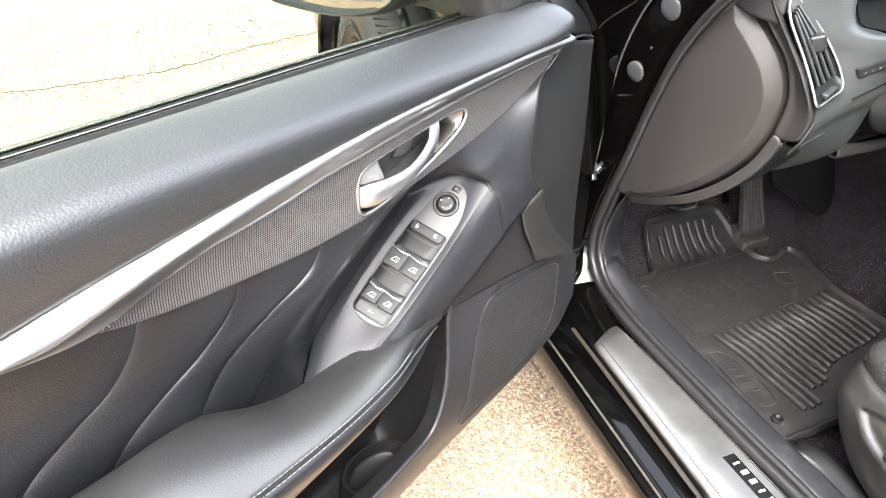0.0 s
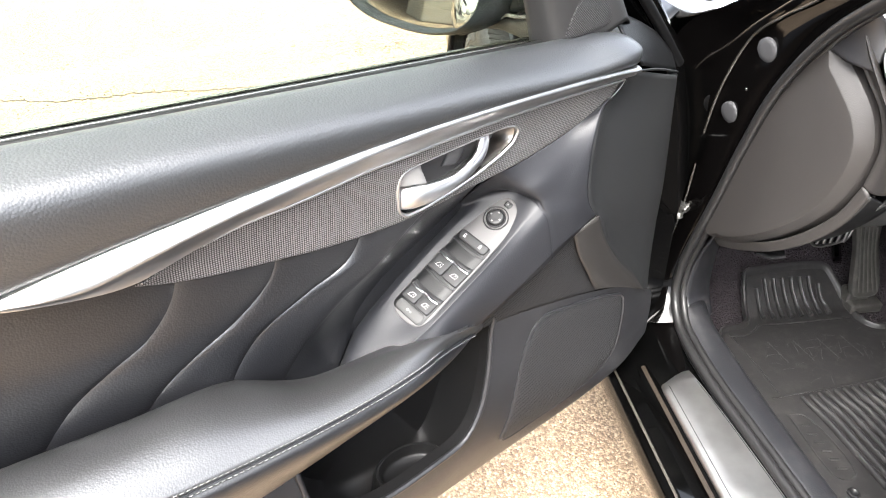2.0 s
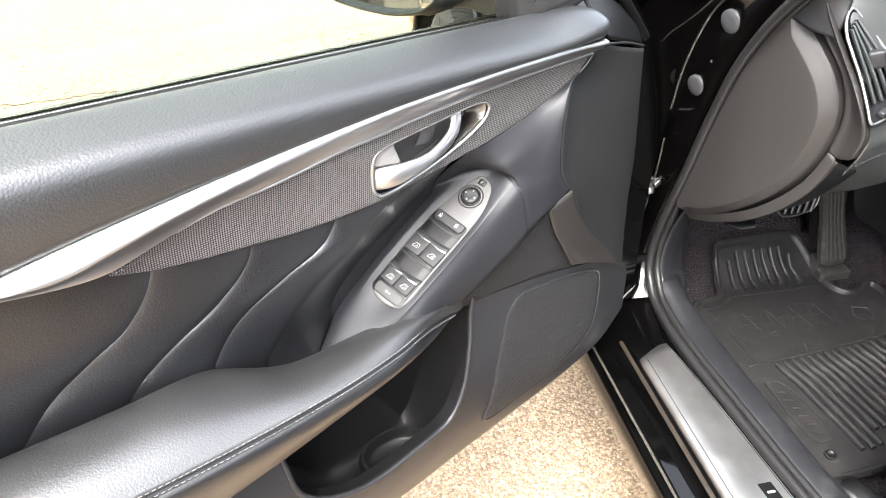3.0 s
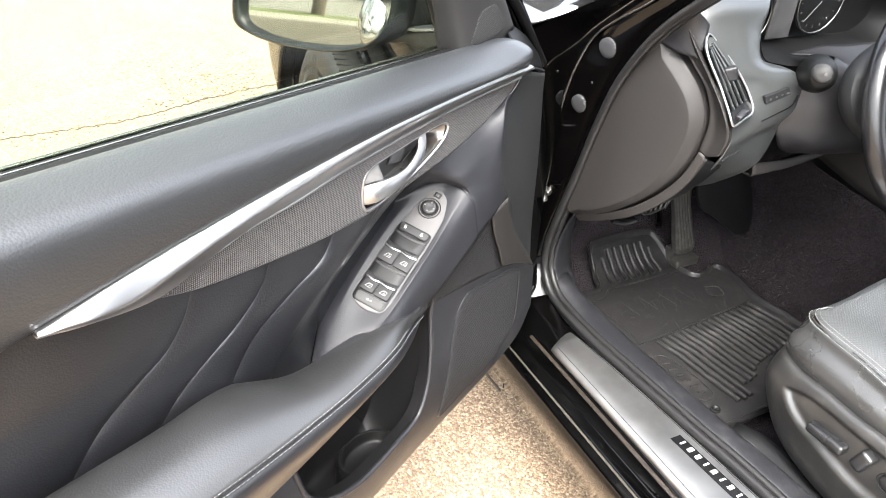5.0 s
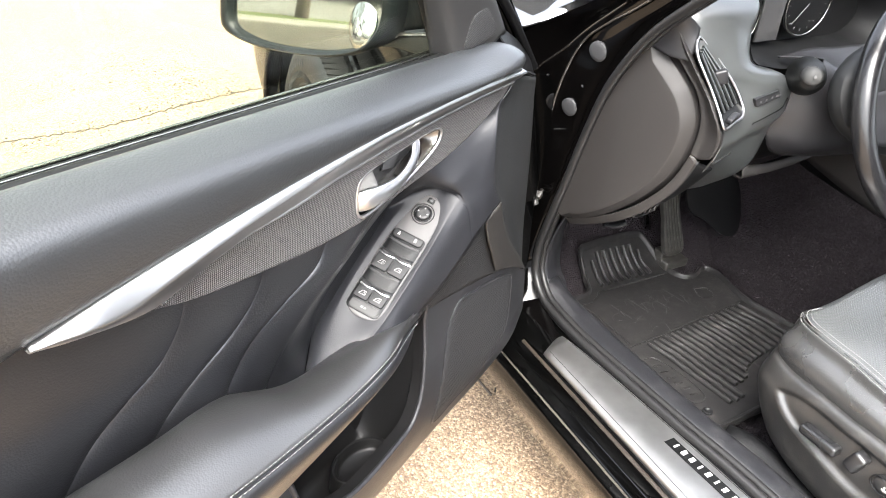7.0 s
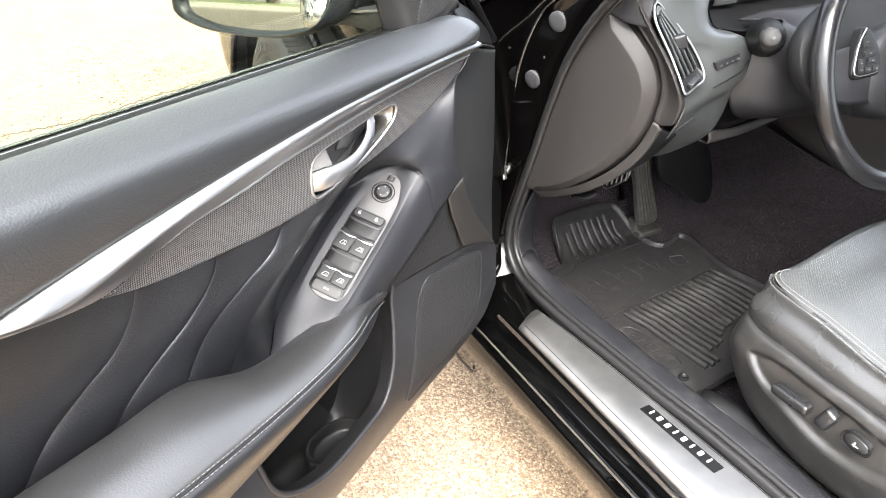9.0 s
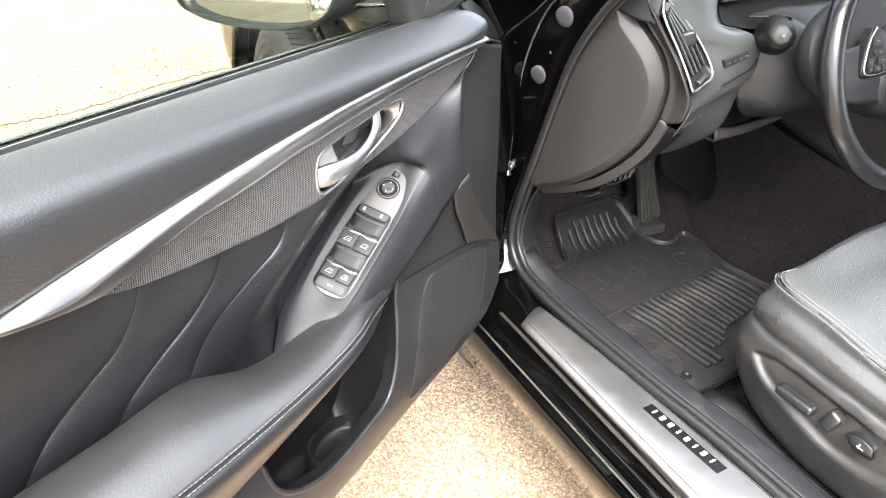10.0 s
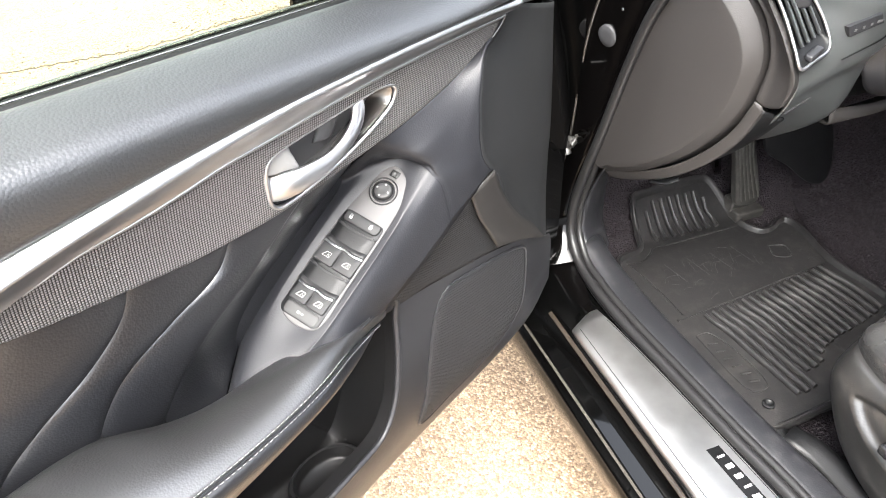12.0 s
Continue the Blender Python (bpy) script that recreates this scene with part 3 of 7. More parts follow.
BEZEL = [(0.4825, 0.9065), (0.4790, 0.9010), (0.4825, 0.8900), (0.494, 0.8804), (0.516, 0.8687), (0.546, 0.8568), (0.575, 0.8480), (0.5985, 0.8425), (0.6140, 0.8420), (0.6209, 0.8480), (0.6240, 0.8647), (0.6240, 0.8800), (0.6213, 0.8895), (0.6127, 0.8952), (0.588, 0.8998), (0.5507, 0.9048), (0.513, 0.9095), (0.494, 0.9102)]
hole = [(p.x, p.y) for p in spline([(u, z, 0) for u, z in BEZEL], 90, True)]
perf_rails = [lift(PERF_TOP, 0.106, -0.002), lift(PERF_TOP, 0.1092, -0.0006), [(p.x * 0.94 + q.x * 0.06, 0.1095, p.z * 0.94 + q.z * 0.06) for p, q in zip(spline(lift(PERF_TOP, 0), 12), spline(lift(PERF_LOW, 0), 12))],
              [(p.x * 0.5 + q.x * 0.5, 0.1060, p.z * 0.5 + q.z * 0.5) for p, q in zip(spline(lift(PERF_TOP, 0), 12), spline(lift(PERF_LOW, 0), 12))], lift(PERF_LOW, 0.1042, 0.0008), lift(PERF_LOW, 0.1030, -0.0004), lift(PERF_LOW, 0.094, -0.001)]
part("dotted_insert", loft(perf_rails, 360, 60, IN, skip=lambda c: inside(hole, c.x, c.z)), PERF, door, "grey dotted metallic insert", thick=0.002)
part("insert_edge", tube(lift(PERF_TOP[:-2], 0.1118, -0.0012), 0.0017, 90, 8, taper=lambda f: 1 - 0.85 * max(0, (f - 0.8) / 0.2)), SATIN, door, "bright rolled upper edge of the insert")
part("trim_groove", tube(lift(PERF_TOP[:-2], 0.1120, 0.0009), 0.0007, 90, 6), DARKPLASTIC, door, "dark gap between strip and insert")
bez = [(u, 0.1050 + 0.03 * (z - 0.87), z) for u, z in BEZEL]
bezel = part("handle_bezel", tube(bez, 0.0020, 140, 10, True, flat=1.3, normal=IN), CHROME, door, "chrome bezel round the inside handle")
L0 = spline(bez, 90, True)
cen = sum(L0, Vector()) / 90
part("handle_recess", rings([[c.copy() for c in L0], [cen + (c - cen) * 0.985 + Vector((0, -0.010, 0)) for c in L0], [cen + (c - cen) * 0.93 + Vector((0, -0.020, -0.001)) for c in L0], [cen + (c - cen) * 0.86 + Vector((0, -0.024, -0.002)) for c in L0],
                             [cen + (c - cen) * 0.4 + Vector((0, -0.027, -0.002)) for c in L0]]), RECESS, bezel, "grey plastic handle recess")
part("recess_rib", loft([[(0.553, 0.079, 0.888), (0.550, 0.080, 0.880), (0.556, 0.081, 0.868)], [(0.536, 0.085, 0.895), (0.534, 0.087, 0.884), (0.540, 0.087, 0.870)], [(0.528, 0.079, 0.899), (0.524, 0.080, 0.886), (0.530, 0.080, 0.870)]], 14, 8, IN), RECESS, bezel, "dark rib in the recess", thick=0.002)
# lever: a broad paddle at the rear that runs forward and curls up behind the bezel
C = spline([(0.6185, 0.098, 0.8600), (0.6125, 0.104, 0.8612), (0.602, 0.109, 0.8630), (0.5867, 0.112, 0.8650), (0.5628, 0.112, 0.8685), (0.540, 0.109, 0.8763), (0.5215, 0.102, 0.8870), (0.5150, 0.094, 0.8995), (0.517, 0.082, 0.9075)], 70)
wid = lambda f: 0.0118 - 0.0052 * max(0, min(1, (f - 0.10) / 0.38)) + 0.0004 * max(0, (f - 0.6) / 0.4)
part("handle_lever", tube(C, 1.0, k=20, raw=True, flat=0.46, normal=(0.15, 1, 0.25), taper=wid), CHROME, bezel, "polished silver door lever")
part("lock_tab", dome([(0.5985, 0.103, 0.8962), (0.6110, 0.103, 0.8945), (0.6190, 0.103, 0.8880), (0.6205, 0.104, 0.8770), (0.6030, 0.106, 0.8740), (0.5910, 0.107, 0.8722), (0.5925, 0.105, 0.880), (0.5955, 0.104, 0.8880)], (0.05, 1, 0.30), 0.022, 0.002, 0.0006, n=60), SILVERPAINT, bezel, "satin silver lock tab")
part("bezel_inner", loft([[(0.5040, 0.1035, 0.9085), (0.490, 0.1040, 0.9090), (0.4815, 0.1040, 0.9020), (0.4840, 0.1040, 0.8905), (0.495, 0.1040, 0.8815), (0.517, 0.1035, 0.8700), (0.540, 0.1030, 0.8605)],
                          [(0.5030, 0.098, 0.9050), (0.492, 0.098, 0.9040), (0.4855, 0.098, 0.8985), (0.4880, 0.098, 0.8890), (0.499, 0.098, 0.8810), (0.520, 0.0985, 0.8705), (0.541, 0.0990, 0.8620)],
                          [(0.5020, 0.086, 0.8990), (0.495, 0.085, 0.8970), (0.4920, 0.084, 0.8920), (0.4950, 0.084, 0.8850), (0.506, 0.085, 0.8790), (0.526, 0.087, 0.8710), (0.543, 0.090, 0.8635)]], 40, 12, IN), INNERSATIN, bezel, "satin inner face of the bezel")

# switch pod: a sloping ledge
A_DIR, B_DIR = Vector((0.857, 0.072, -0.510)).normalized(), Vector((-0.17, 0.955, -0.19)).normalized()
P_N = A_DIR.cross(B_DIR) if A_DIR.cross(B_DIR).z > 0 else B_DIR.cross(A_DIR)
P_N.normalize()
B_DIR = P_N.cross(A_DIR) if P_N.cross(A_DIR).y > 0 else A_DIR.cross(P_N)
P_0 = Vector((0.4820, 0.0968, 0.7845))


def pod(a, b, h=0.0):
    """A place on the switch plate: a metres to the rear, b towards the cabin, h above it."""
    return P_0 + A_DIR * a + B_DIR * b + P_N * h


def pods(*abh):
    return [tuple(pod(*q)) for q in abh]


VALLEY = pods((0.012, -0.046, 0.010), (0.030, -0.054, -0.006), (0.085, -0.0565, -0.007), (0.140, -0.053, -0.007), (0.185, -0.044, -0.007), (0.245, -0.018, -0.006))
pod_rails = [
    [(0.343, 0.1040, 0.908), (0.405, 0.1045, 0.8780), (0.470, 0.1020, 0.8570), (0.498, 0.0995, 0.8505), *VALLEY],
    [(0.356, 0.1085, 0.904), (0.408, 0.1095, 0.8710), (0.466, 0.1070, 0.8480), (0.491, 0.0965, 0.8380), *pods((0.002, -0.0365, 0.0115), (0.030, -0.0455, 0.0005), (0.085, -0.0475, -0.0005), (0.140, -0.0440, -0.001), (0.186, -0.0365, -0.002), (0.241, -0.0125, 0.0005))],
    [(0.366, 0.1145, 0.897), (0.410, 0.1155, 0.8620), (0.461, 0.1130, 0.8390), (0.480, 0.0955, 0.8280), *pods((-0.014, -0.0275, 0.0105), (0.030, -0.0345, 0.0060), (0.085, -0.0350, 0.0058), (0.142, -0.0325, 0.0050), (0.188, -0.0270, 0.0025), (0.236, -0.0070, 0.0050))],
    [(0.375, 0.1210, 0.884), (0.411, 0.1215, 0.8500), (0.457, 0.1190, 0.8310), (0.467, 0.0995, 0.8200), *pods((-0.029, -0.0150, 0.0075), (0.030, -0.0265, 0.0052), (0.085, -0.0275, 0.0050), (0.145, -0.0255, 0.0050), (0.184, -0.0170, 0.0040), (0.230, 0.0000, 0.0060))],
    [(0.382, 0.1262, 0.866), (0.412, 0.1265, 0.8360), (0.450, 0.1230, 0.8230), (0.456, 0.1105, 0.8155), *pods((-0.036, 0.0, 0.0060), (0.030, 0.0, -0.002), (0.085, 0.0, -0.002), (0.148, 0.0, 0.002), (0.180, 0.003, 0.0040), (0.226, 0.010, 0.0050))],
    [(0.385, 0.1300, 0.845), (0.412, 0.1300, 0.8240), (0.445, 0.1255, 0.8160), (0.449, 0.1195, 0.8115), *pods((-0.031, 0.0190, 0.0085), (0.030, 0.0255, 0.0050), (0.085, 0.0260, 0.0050), (0.145, 0.0255, 0.0050), (0.174, 0.0225, 0.0045), (0.215, 0.024, 0.0010))],
    [(0.386, 0.1330, 0.822), (0.411, 0.1330, 0.8100), (0.441, 0.1295, 0.8080), (0.447, 0.1272, 0.8040), *pods((-0.028, 0.0300, 0.0072), (0.030, 0.0310, 0.0036), (0.085, 0.0315, 0.0036), (0.138, 0.0310, 0.0035), (0.166, 0.0300, 0.0030), (0.205, 0.034, -0.0050))],
    [(0.380, 0.1348, 0.796), (0.405, 0.1368, 0.7920), (0.433, 0.1352, 0.7940), (0.441, 0.1345, 0.7905), *pods((-0.026, 0.0420, -0.003), (0.030, 0.0420, -0.011), (0.080, 0.0425, -0.011), (0.125, 0.0420, -0.010)), (0.582, 0.151, 0.691), (0.595, 0.149, 0.672)],
    [(0.362, 0.1340, 0.772), (0.394, 0.1378, 0.7600), (0.420, 0.1395, 0.7470), (0.430, 0.1400, 0.7420), (0.438, 0.141, 0.737), (0.462, 0.140, 0.721), (0.485, 0.139, 0.706), (0.505, 0.136, 0.690), (0.524, 0.130, 0.672), (0.534, 0.127, 0.662)],
]
# pleated leather between the insert and the armrest: one padded panel between two seams
ARM_BACK = [(0.519, 0.127, 0.667), (0.575, 0.146, 0.685), (0.612, 0.149, 0.692), (0.625, 0.143, 0.693), (0.637, 0.122, 0.692), (0.658, 0.108, 0.680), (0.700, 0.100, 0.668), (0.755, 0.098, 0.682), (0.805, 0.098, 0.7125), (0.840, 0.104, 0.724),
            (0.896, 0.112, 0.731), (1.0, 0.114, 0.737), (REAR, 0.114, 0.742)]
SEAMS = [
    [(0.566, 0.846), (0.601, 0.8263), (0.650, 0.7880), (0.6905, 0.7610), (0.732, 0.720), (0.762, 0.670)],
    [(0.656, 0.842), (0.678, 0.810), (0.724, 0.790), (0.7765, 0.7607), (0.802, 0.724), (0.812, 0.690)],
    [(0.747, 0.848), (0.7604, 0.8188), (0.794, 0.790), (0.839, 0.7638), (0.870, 0.7394), (0.900, 0.700)],
    [(0.838, 0.862), (0.8487, 0.8334), (0.8734, 0.8042), (0.9074, 0.7844), (0.9450, 0.7575), (0.990, 0.700)],
    [(0.955, 0.896), (0.975, 0.860), (1.000, 0.830), (1.060, 0.780), (1.090, 0.740), (1.100, 0.700)],
    [(REAR, 0.868), (REAR, 0.84), (REAR, 0.81), (REAR, 0.78), (REAR, 0.74), (REAR, 0.70)],
]
PLEAT = ((0, -0.0010), (0.015, -0.0004), (0.05, 0.0008), (0.10, 0.0018), (0.2, 0.0027), (0.4, 0.0034), (0.6, 0.0034), (0.76, 0.0029), (0.85, 0.0021), (0.92, 0.0011), (0.965, 0.0002), (0.99, -0.0006), (1, -0.0010))
PLEAT_A = ((0, -0.0010), (0.015, -0.0004), (0.05, 0.0008), (0.10, 0.0018), (0.2, 0.0029), (0.36, 0.0040), (0.6, 0.0048), (0.8, 0.0052), (1, 0.0052))
PLEAT_B = ((0, 0.0052), (0.1, 0.0052), (0.3, 0.0050), (0.6, 0.0042), (0.9, 0.0028), (1, 0.0))
seam_curves = [spline([(u, 0.0985 + 0.006 * math.sin(i / 5 * math.pi), z) for i, (u, z) in enumerate(s)], 60) for s in SEAMS]
seam_curves.insert(0, spline([p + Vector((0, 0.0, 0.001)) for p in [Vector((0.502, 0.094, 0.850))] + [Vector(v) for v in VALLEY]], 60))
for k, (a, b) in enumerate(zip(seam_curves, seam_curves[1:])):
    rows = []
    for i, (p, q) in enumerate(zip(a, b)):
        s = 0.7 * min(1, (p - q).length / 0.06)
        row = []
        prof = PLEAT if k < 4 else PLEAT_A if k == 4 else PLEAT_B
        for f, h in prof:
            row.append(p.lerp(q, f) + Vector((0, h * s, 0)))
        rows.append(row)
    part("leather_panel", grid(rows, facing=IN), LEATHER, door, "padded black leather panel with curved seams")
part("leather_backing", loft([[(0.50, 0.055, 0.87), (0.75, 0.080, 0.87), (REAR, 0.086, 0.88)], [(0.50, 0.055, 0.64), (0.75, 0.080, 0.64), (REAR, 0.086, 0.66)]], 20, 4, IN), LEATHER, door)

PLATE = [(-0.0275, -0.0075), (-0.0250, 0.0045), (-0.0146, 0.0155), (0.0009, 0.0203), (0.0441, 0.0232), (0.0963, 0.0232), (0.1400, 0.0232), (0.1500, 0.0185), (0.1545, 0.0040), (0.1535, -0.0110), (0.1480, -0.0205), (0.1330, -0.0242),
         (0.0873, -0.0256), (0.0446, -0.0250), (0.0200, -0.0215), (-0.0052, -0.0180), (-0.0189, -0.0143)]
part("switch_pod", net(pod_rails, 11, 6, (0.3, 0.6, 0.7)), PODSKIN, door, "smooth black switch pod moulded into the door", thick=0.003)

switch_panel = part("switch_panel", dome([pod(a, b, 0.0055) for a, b in PLATE], P_N, 0.014, 0.0012, 0.0, 96), SWITCHPLATE, door, "silver-grey power window switch panel")


def pod_plate(a0, a1, b0, b1, h, depth, r=0.003, slope=0.0, bow=0.0):
    """A rounded key on the plate; slope lifts its rear edge, bow curves its ends."""
    out = []
    for ca, cb, q in ((a1 - r, b1 - r, 0), (a0 + r, b1 - r, 1), (a0 + r, b0 + r, 2), (a1 - r, b0 + r, 3)):
        for j in range(4):
            t = math.pi / 2 * (q + j / 3)
            a, b = ca + r * math.cos(t), cb + r * math.sin(t)
            a += bow * (1 - (2 * (b - (b0 + b1) / 2) / (b1 - b0)) ** 2)
            out.append(pod(a, b, h + slope * (a - a0) / (a1 - a0)))
    return dome(out, P_N, depth, 0.0012, 0.0004, smooth=False)


def stroke(pts, h, w=0.00032):
    return tube([pod(a, b, h) for a, b in pts], w, raw=True, k=4)


def bar(a, b, la, lb, h):
    return dome([pod(a - la, b - lb, h), pod(a + la, b - lb, h), pod(a + la, b + lb, h), pod(a - la, b + lb, h)], P_N, 0.0004, 0.0001, 0, smooth=False)


part("switch_well", pod_plate(0.0315, 0.1490, -0.0235, 0.0212, 0.0060, 0.004, 0.006, bow=0.002), DARKPLASTIC, switch_panel, "dark gap round the window keys")
for a0, a1 in ((0.0475, 0.0690), (0.0945, 0.1160)):
    rows = []
    for i in range(13):
        f = i / 12
        dip = 0.0062 * math.sin(math.pi * min(1, f * 1.15)) ** 0.8
        rows.append([pod(a0 + (a1 - a0) * f + 0.002 * (1 - (2 * (b / 10) - 1) ** 2), -0.0232 + 0.0442 * b / 10, 0.0082 - dip * (1 - 0.55 * f)) for b in range(11)])
    part("finger_well", grid(rows, facing=tuple(P_N)), WELLPLASTIC, switch_panel, "satin finger well", thick=0.001)
ROCKERS = [("lock_key", 0.0325, 0.0440, -0.0212, 0.0188, 0.0), ("window_key", 0.0700, 0.0915, -0.0232, -0.0016, 0.0020), ("window_key", 0.0700, 0.0915, -0.0006, 0.0210, 0.0020),
        ("window_key", 0.1165, 0.1345, -0.0208, -0.0016, 0.0020), ("window_key", 0.1165, 0.1345, -0.0006, 0.0190, 0.0020), ("lockout_key", 0.1362, 0.1482, -0.0195, 0.0182, -0.001)]
for name, a0, a1, b0, b1, sl in ROCKERS:
    top = 0.0086 if name == "lock_key" else 0.0074
    ob = part(name, pod_plate(a0, a1, b0, b1, top, 0.006, 0.002 if name == "window_key" else 0.004, sl, 0.0024 if name != "window_key" else 0.0012), KEYPLASTIC if name != "lockout_key" else LOCKOUT, switch_panel,
              "black rocker key with a pale symbol")
    ac, bc = (a0 + a1) / 2 + 0.002, (b0 + b1) / 2
    hh = top + sl * 0.55 + 0.0006
    if name == "window_key":
        sym = join(stroke([(ac + 0.0024, bc - 0.0040), (ac + 0.0024, bc + 0.0042), (ac - 0.0026, bc + 0.0042), (ac - 0.0026, bc - 0.0008), (ac + 0.0024, bc - 0.0040)], hh),
                   stroke([(ac + 0.0018, bc + 0.0004), (ac - 0.0014, bc + 0.0018), (ac + 0.0018, bc + 0.0032)], hh))
    elif name == "lock_key":
        sym = join(*[join(bar(ac - 0.0002, bc + o, 0.0013, 0.0016, hh), stroke([(ac - 0.0014, bc + o - 0.0011), (ac - 0.0032, bc + o - 0.0010 + k), (ac - 0.0036, bc + o + k), (ac - 0.0032, bc + o + 0.0010 + k), (ac - 0.0020, bc + o + 0.0011 + k)], hh)) for o, k in ((-0.0125, 0.0), (0.0105, 0.0))])
    else:
        sym = join(bar(ac - 0.001, bc - 0.002, 0.0013, 0.0016, 0.0084), bar(ac - 0.001, bc + 0.0022, 0.0010, 0.0012, 0.0084))
    part("symbol", sym, WHITE if name != "lockout_key" else DIMWHITE, ob, "pale printed symbol")
for a0, b0, b1 in ((0.0700, -0.0228, -0.0020), (0.0700, -0.0002, 0.0206), (0.1165, -0.0204, -0.0020), (0.1165, -0.0002, 0.0186)):
    part("key_lip", tube([pod(a0 + 0.0002, b0, 0.0080), pod(a0 + 0.0014, (b0 + b1) / 2, 0.0084), pod(a0 + 0.0002, b1, 0.0080)], 0.0019, 14, 8, flat=0.6), KEYCHROME, switch_panel, "chromed key lip")
turn = Matrix((A_DIR, B_DIR, P_N)).transposed().to_4x4()
knob = part("mirror_knob", moved(turned([(0.0132, 0), (0.0132, 0.0016), (0.0122, 0.0024), (0.0114, 0.0012), (0.0108, 0.0030), (0.0100, 0.0046), (0.0085, 0.0054), (0.004, 0.0048), (0.0005, 0.0046)], 40),
                                 Matrix.Translation(pod(0.0012, -0.0022, 0.0055)) @ turn @ Matrix.Scale(0.88, 4)), WELLPLASTIC, switch_panel, "round black mirror adjuster")
part("knob_ring", tube([pod(0.0012 + 0.0140 * math.cos(t), -0.0022 + 0.0140 * math.sin(t), 0.0062) for t in [i * math.pi / 6 for i in range(12)]], 0.0007, 48, 6, True), DARKPLASTIC, knob)
part("knob_marks", join(*[bar(0.0012 + 0.0062 * math.cos(t), -0.0022 + 0.0062 * math.sin(t), 0.0009, 0.0009, 0.0106) for t in (0, math.pi / 2, math.pi, -math.pi / 2)]), DIMWHITE, knob, "pale arrow marks")
part("fold_well", pod_plate(-0.0238, -0.0158, -0.0075, 0.0025, 0.0060, 0.004, 0.0012), DARKPLASTIC, switch_panel, "dark slot of the folding-mirror key")
part("fold_key", pod_plate(-0.0222, -0.0172, -0.0050, 0.0000, 0.0085, 0.004, 0.0012), DIMGREY, switch_panel, "small grey folding-mirror key")

# armrest: padded top, stitched edge, smooth underside
ARM_EDGE = [(0.534, 0.134, 0.667), (0.558, 0.1455, 0.680), (0.605, 0.167, 0.700), (0.650, 0.185, 0.7105), (0.72, 0.198, 0.716), (0.82, 0.204, 0.718), (0.92, 0.206, 0.722), (REAR, 0.206, 0.736)]


def at_share(rail_a, rail_b, f, dz, dy=0.0, n=12):
    return [p.lerp(q, f) + Vector((0, dy, dz)) for p, q in zip(spline(rail_a, n), spline(rail_b, n))]


arm_low = [(0.534, 0.1325, 0.664), (0.565, 0.146, 0.664), (0.640, 0.166, 0.664), (0.72, 0.176, 0.655), (0.80, 0.180, 0.640), (0.90, 0.182, 0.625), (REAR, 0.182, 0.61)]
arm_in = [(0.534, 0.125, 0.660), (0.565, 0.125, 0.652), (0.640, 0.130, 0.645), (0.72, 0.132, 0.630), (0.80, 0.132, 0.615), (0.90, 0.132, 0.60), (REAR, 0.132, 0.59)]
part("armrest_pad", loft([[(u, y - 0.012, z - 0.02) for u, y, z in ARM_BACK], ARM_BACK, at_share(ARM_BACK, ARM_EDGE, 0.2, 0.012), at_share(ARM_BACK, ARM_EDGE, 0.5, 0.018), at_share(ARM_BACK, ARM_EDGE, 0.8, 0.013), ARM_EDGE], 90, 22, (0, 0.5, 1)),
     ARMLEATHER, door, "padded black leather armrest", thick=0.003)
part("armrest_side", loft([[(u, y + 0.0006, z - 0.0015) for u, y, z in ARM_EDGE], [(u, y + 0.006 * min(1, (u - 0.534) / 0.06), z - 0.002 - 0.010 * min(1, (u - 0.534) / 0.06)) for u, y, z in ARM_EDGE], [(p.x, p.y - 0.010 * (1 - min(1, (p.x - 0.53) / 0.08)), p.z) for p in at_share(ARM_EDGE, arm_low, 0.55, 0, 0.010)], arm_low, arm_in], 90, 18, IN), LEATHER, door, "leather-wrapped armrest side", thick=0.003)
seam = spline([(u, y + 0.0015, z + 0.001) for u, y, z in ARM_EDGE], 200)
part("armrest_seam", tube(seam, 0.0016, raw=True, k=6), LEATHER, door)
part("stitching", stitches(spline([(u, y - 0.0010, z + 0.0026) for u, y, z in ARM_EDGE], 300), 0.0034, 0.0022, 0.00030, (0, 0.5, 0.8)), THREAD, door, "white stitching along the armrest")
part("stitching", stitches(spline([(u, y + 0.0028, z - 0.0004) for u, y, z in ARM_EDGE], 300), 0.0034, 0.0022, 0.00030, (0, 0.9, 0.3)), THREAD, door, "white stitching along the armrest")

# front filler between the pod and the door's leading edge
FRONT = [(0.316, 0.098, 0.930), (0.345, 0.1047, 0.907), (0.366, 0.1142, 0.897), (0.382, 0.1260, 0.866), (0.386, 0.1328, 0.822), (0.379, 0.1348, 0.794), (0.360, 0.1335, 0.770), (0.332, 0.127, 0.727), (0.285, 0.118, 0.668), (0.222, 0.106, 0.604), (0.178, 0.097, 0.556)]
LEAD = [(0.150, 0.046, 0.872), (0.143, 0.046, 0.83), (0.135, 0.046, 0.79), (0.128, 0.046, 0.75), (0.122, 0.047, 0.70), (0.117, 0.050, 0.60), (0.113, 0.054, 0.53), (0.110, 0.056, 0.49)]
part("front_filler", loft([FRONT, at_share(FRONT, LEAD, 0.12, 0, -0.004), at_share(FRONT, LEAD, 0.45, 0, 0.004), at_share(FRONT, LEAD, 0.9, 0, 0.006), LEAD, [(u - 0.002, y - 0.02, z) for u, y, z in LEAD]], 60, 20, IN),
     GREYPLASTIC, door, "matte black front filler panel", thick=0.003)
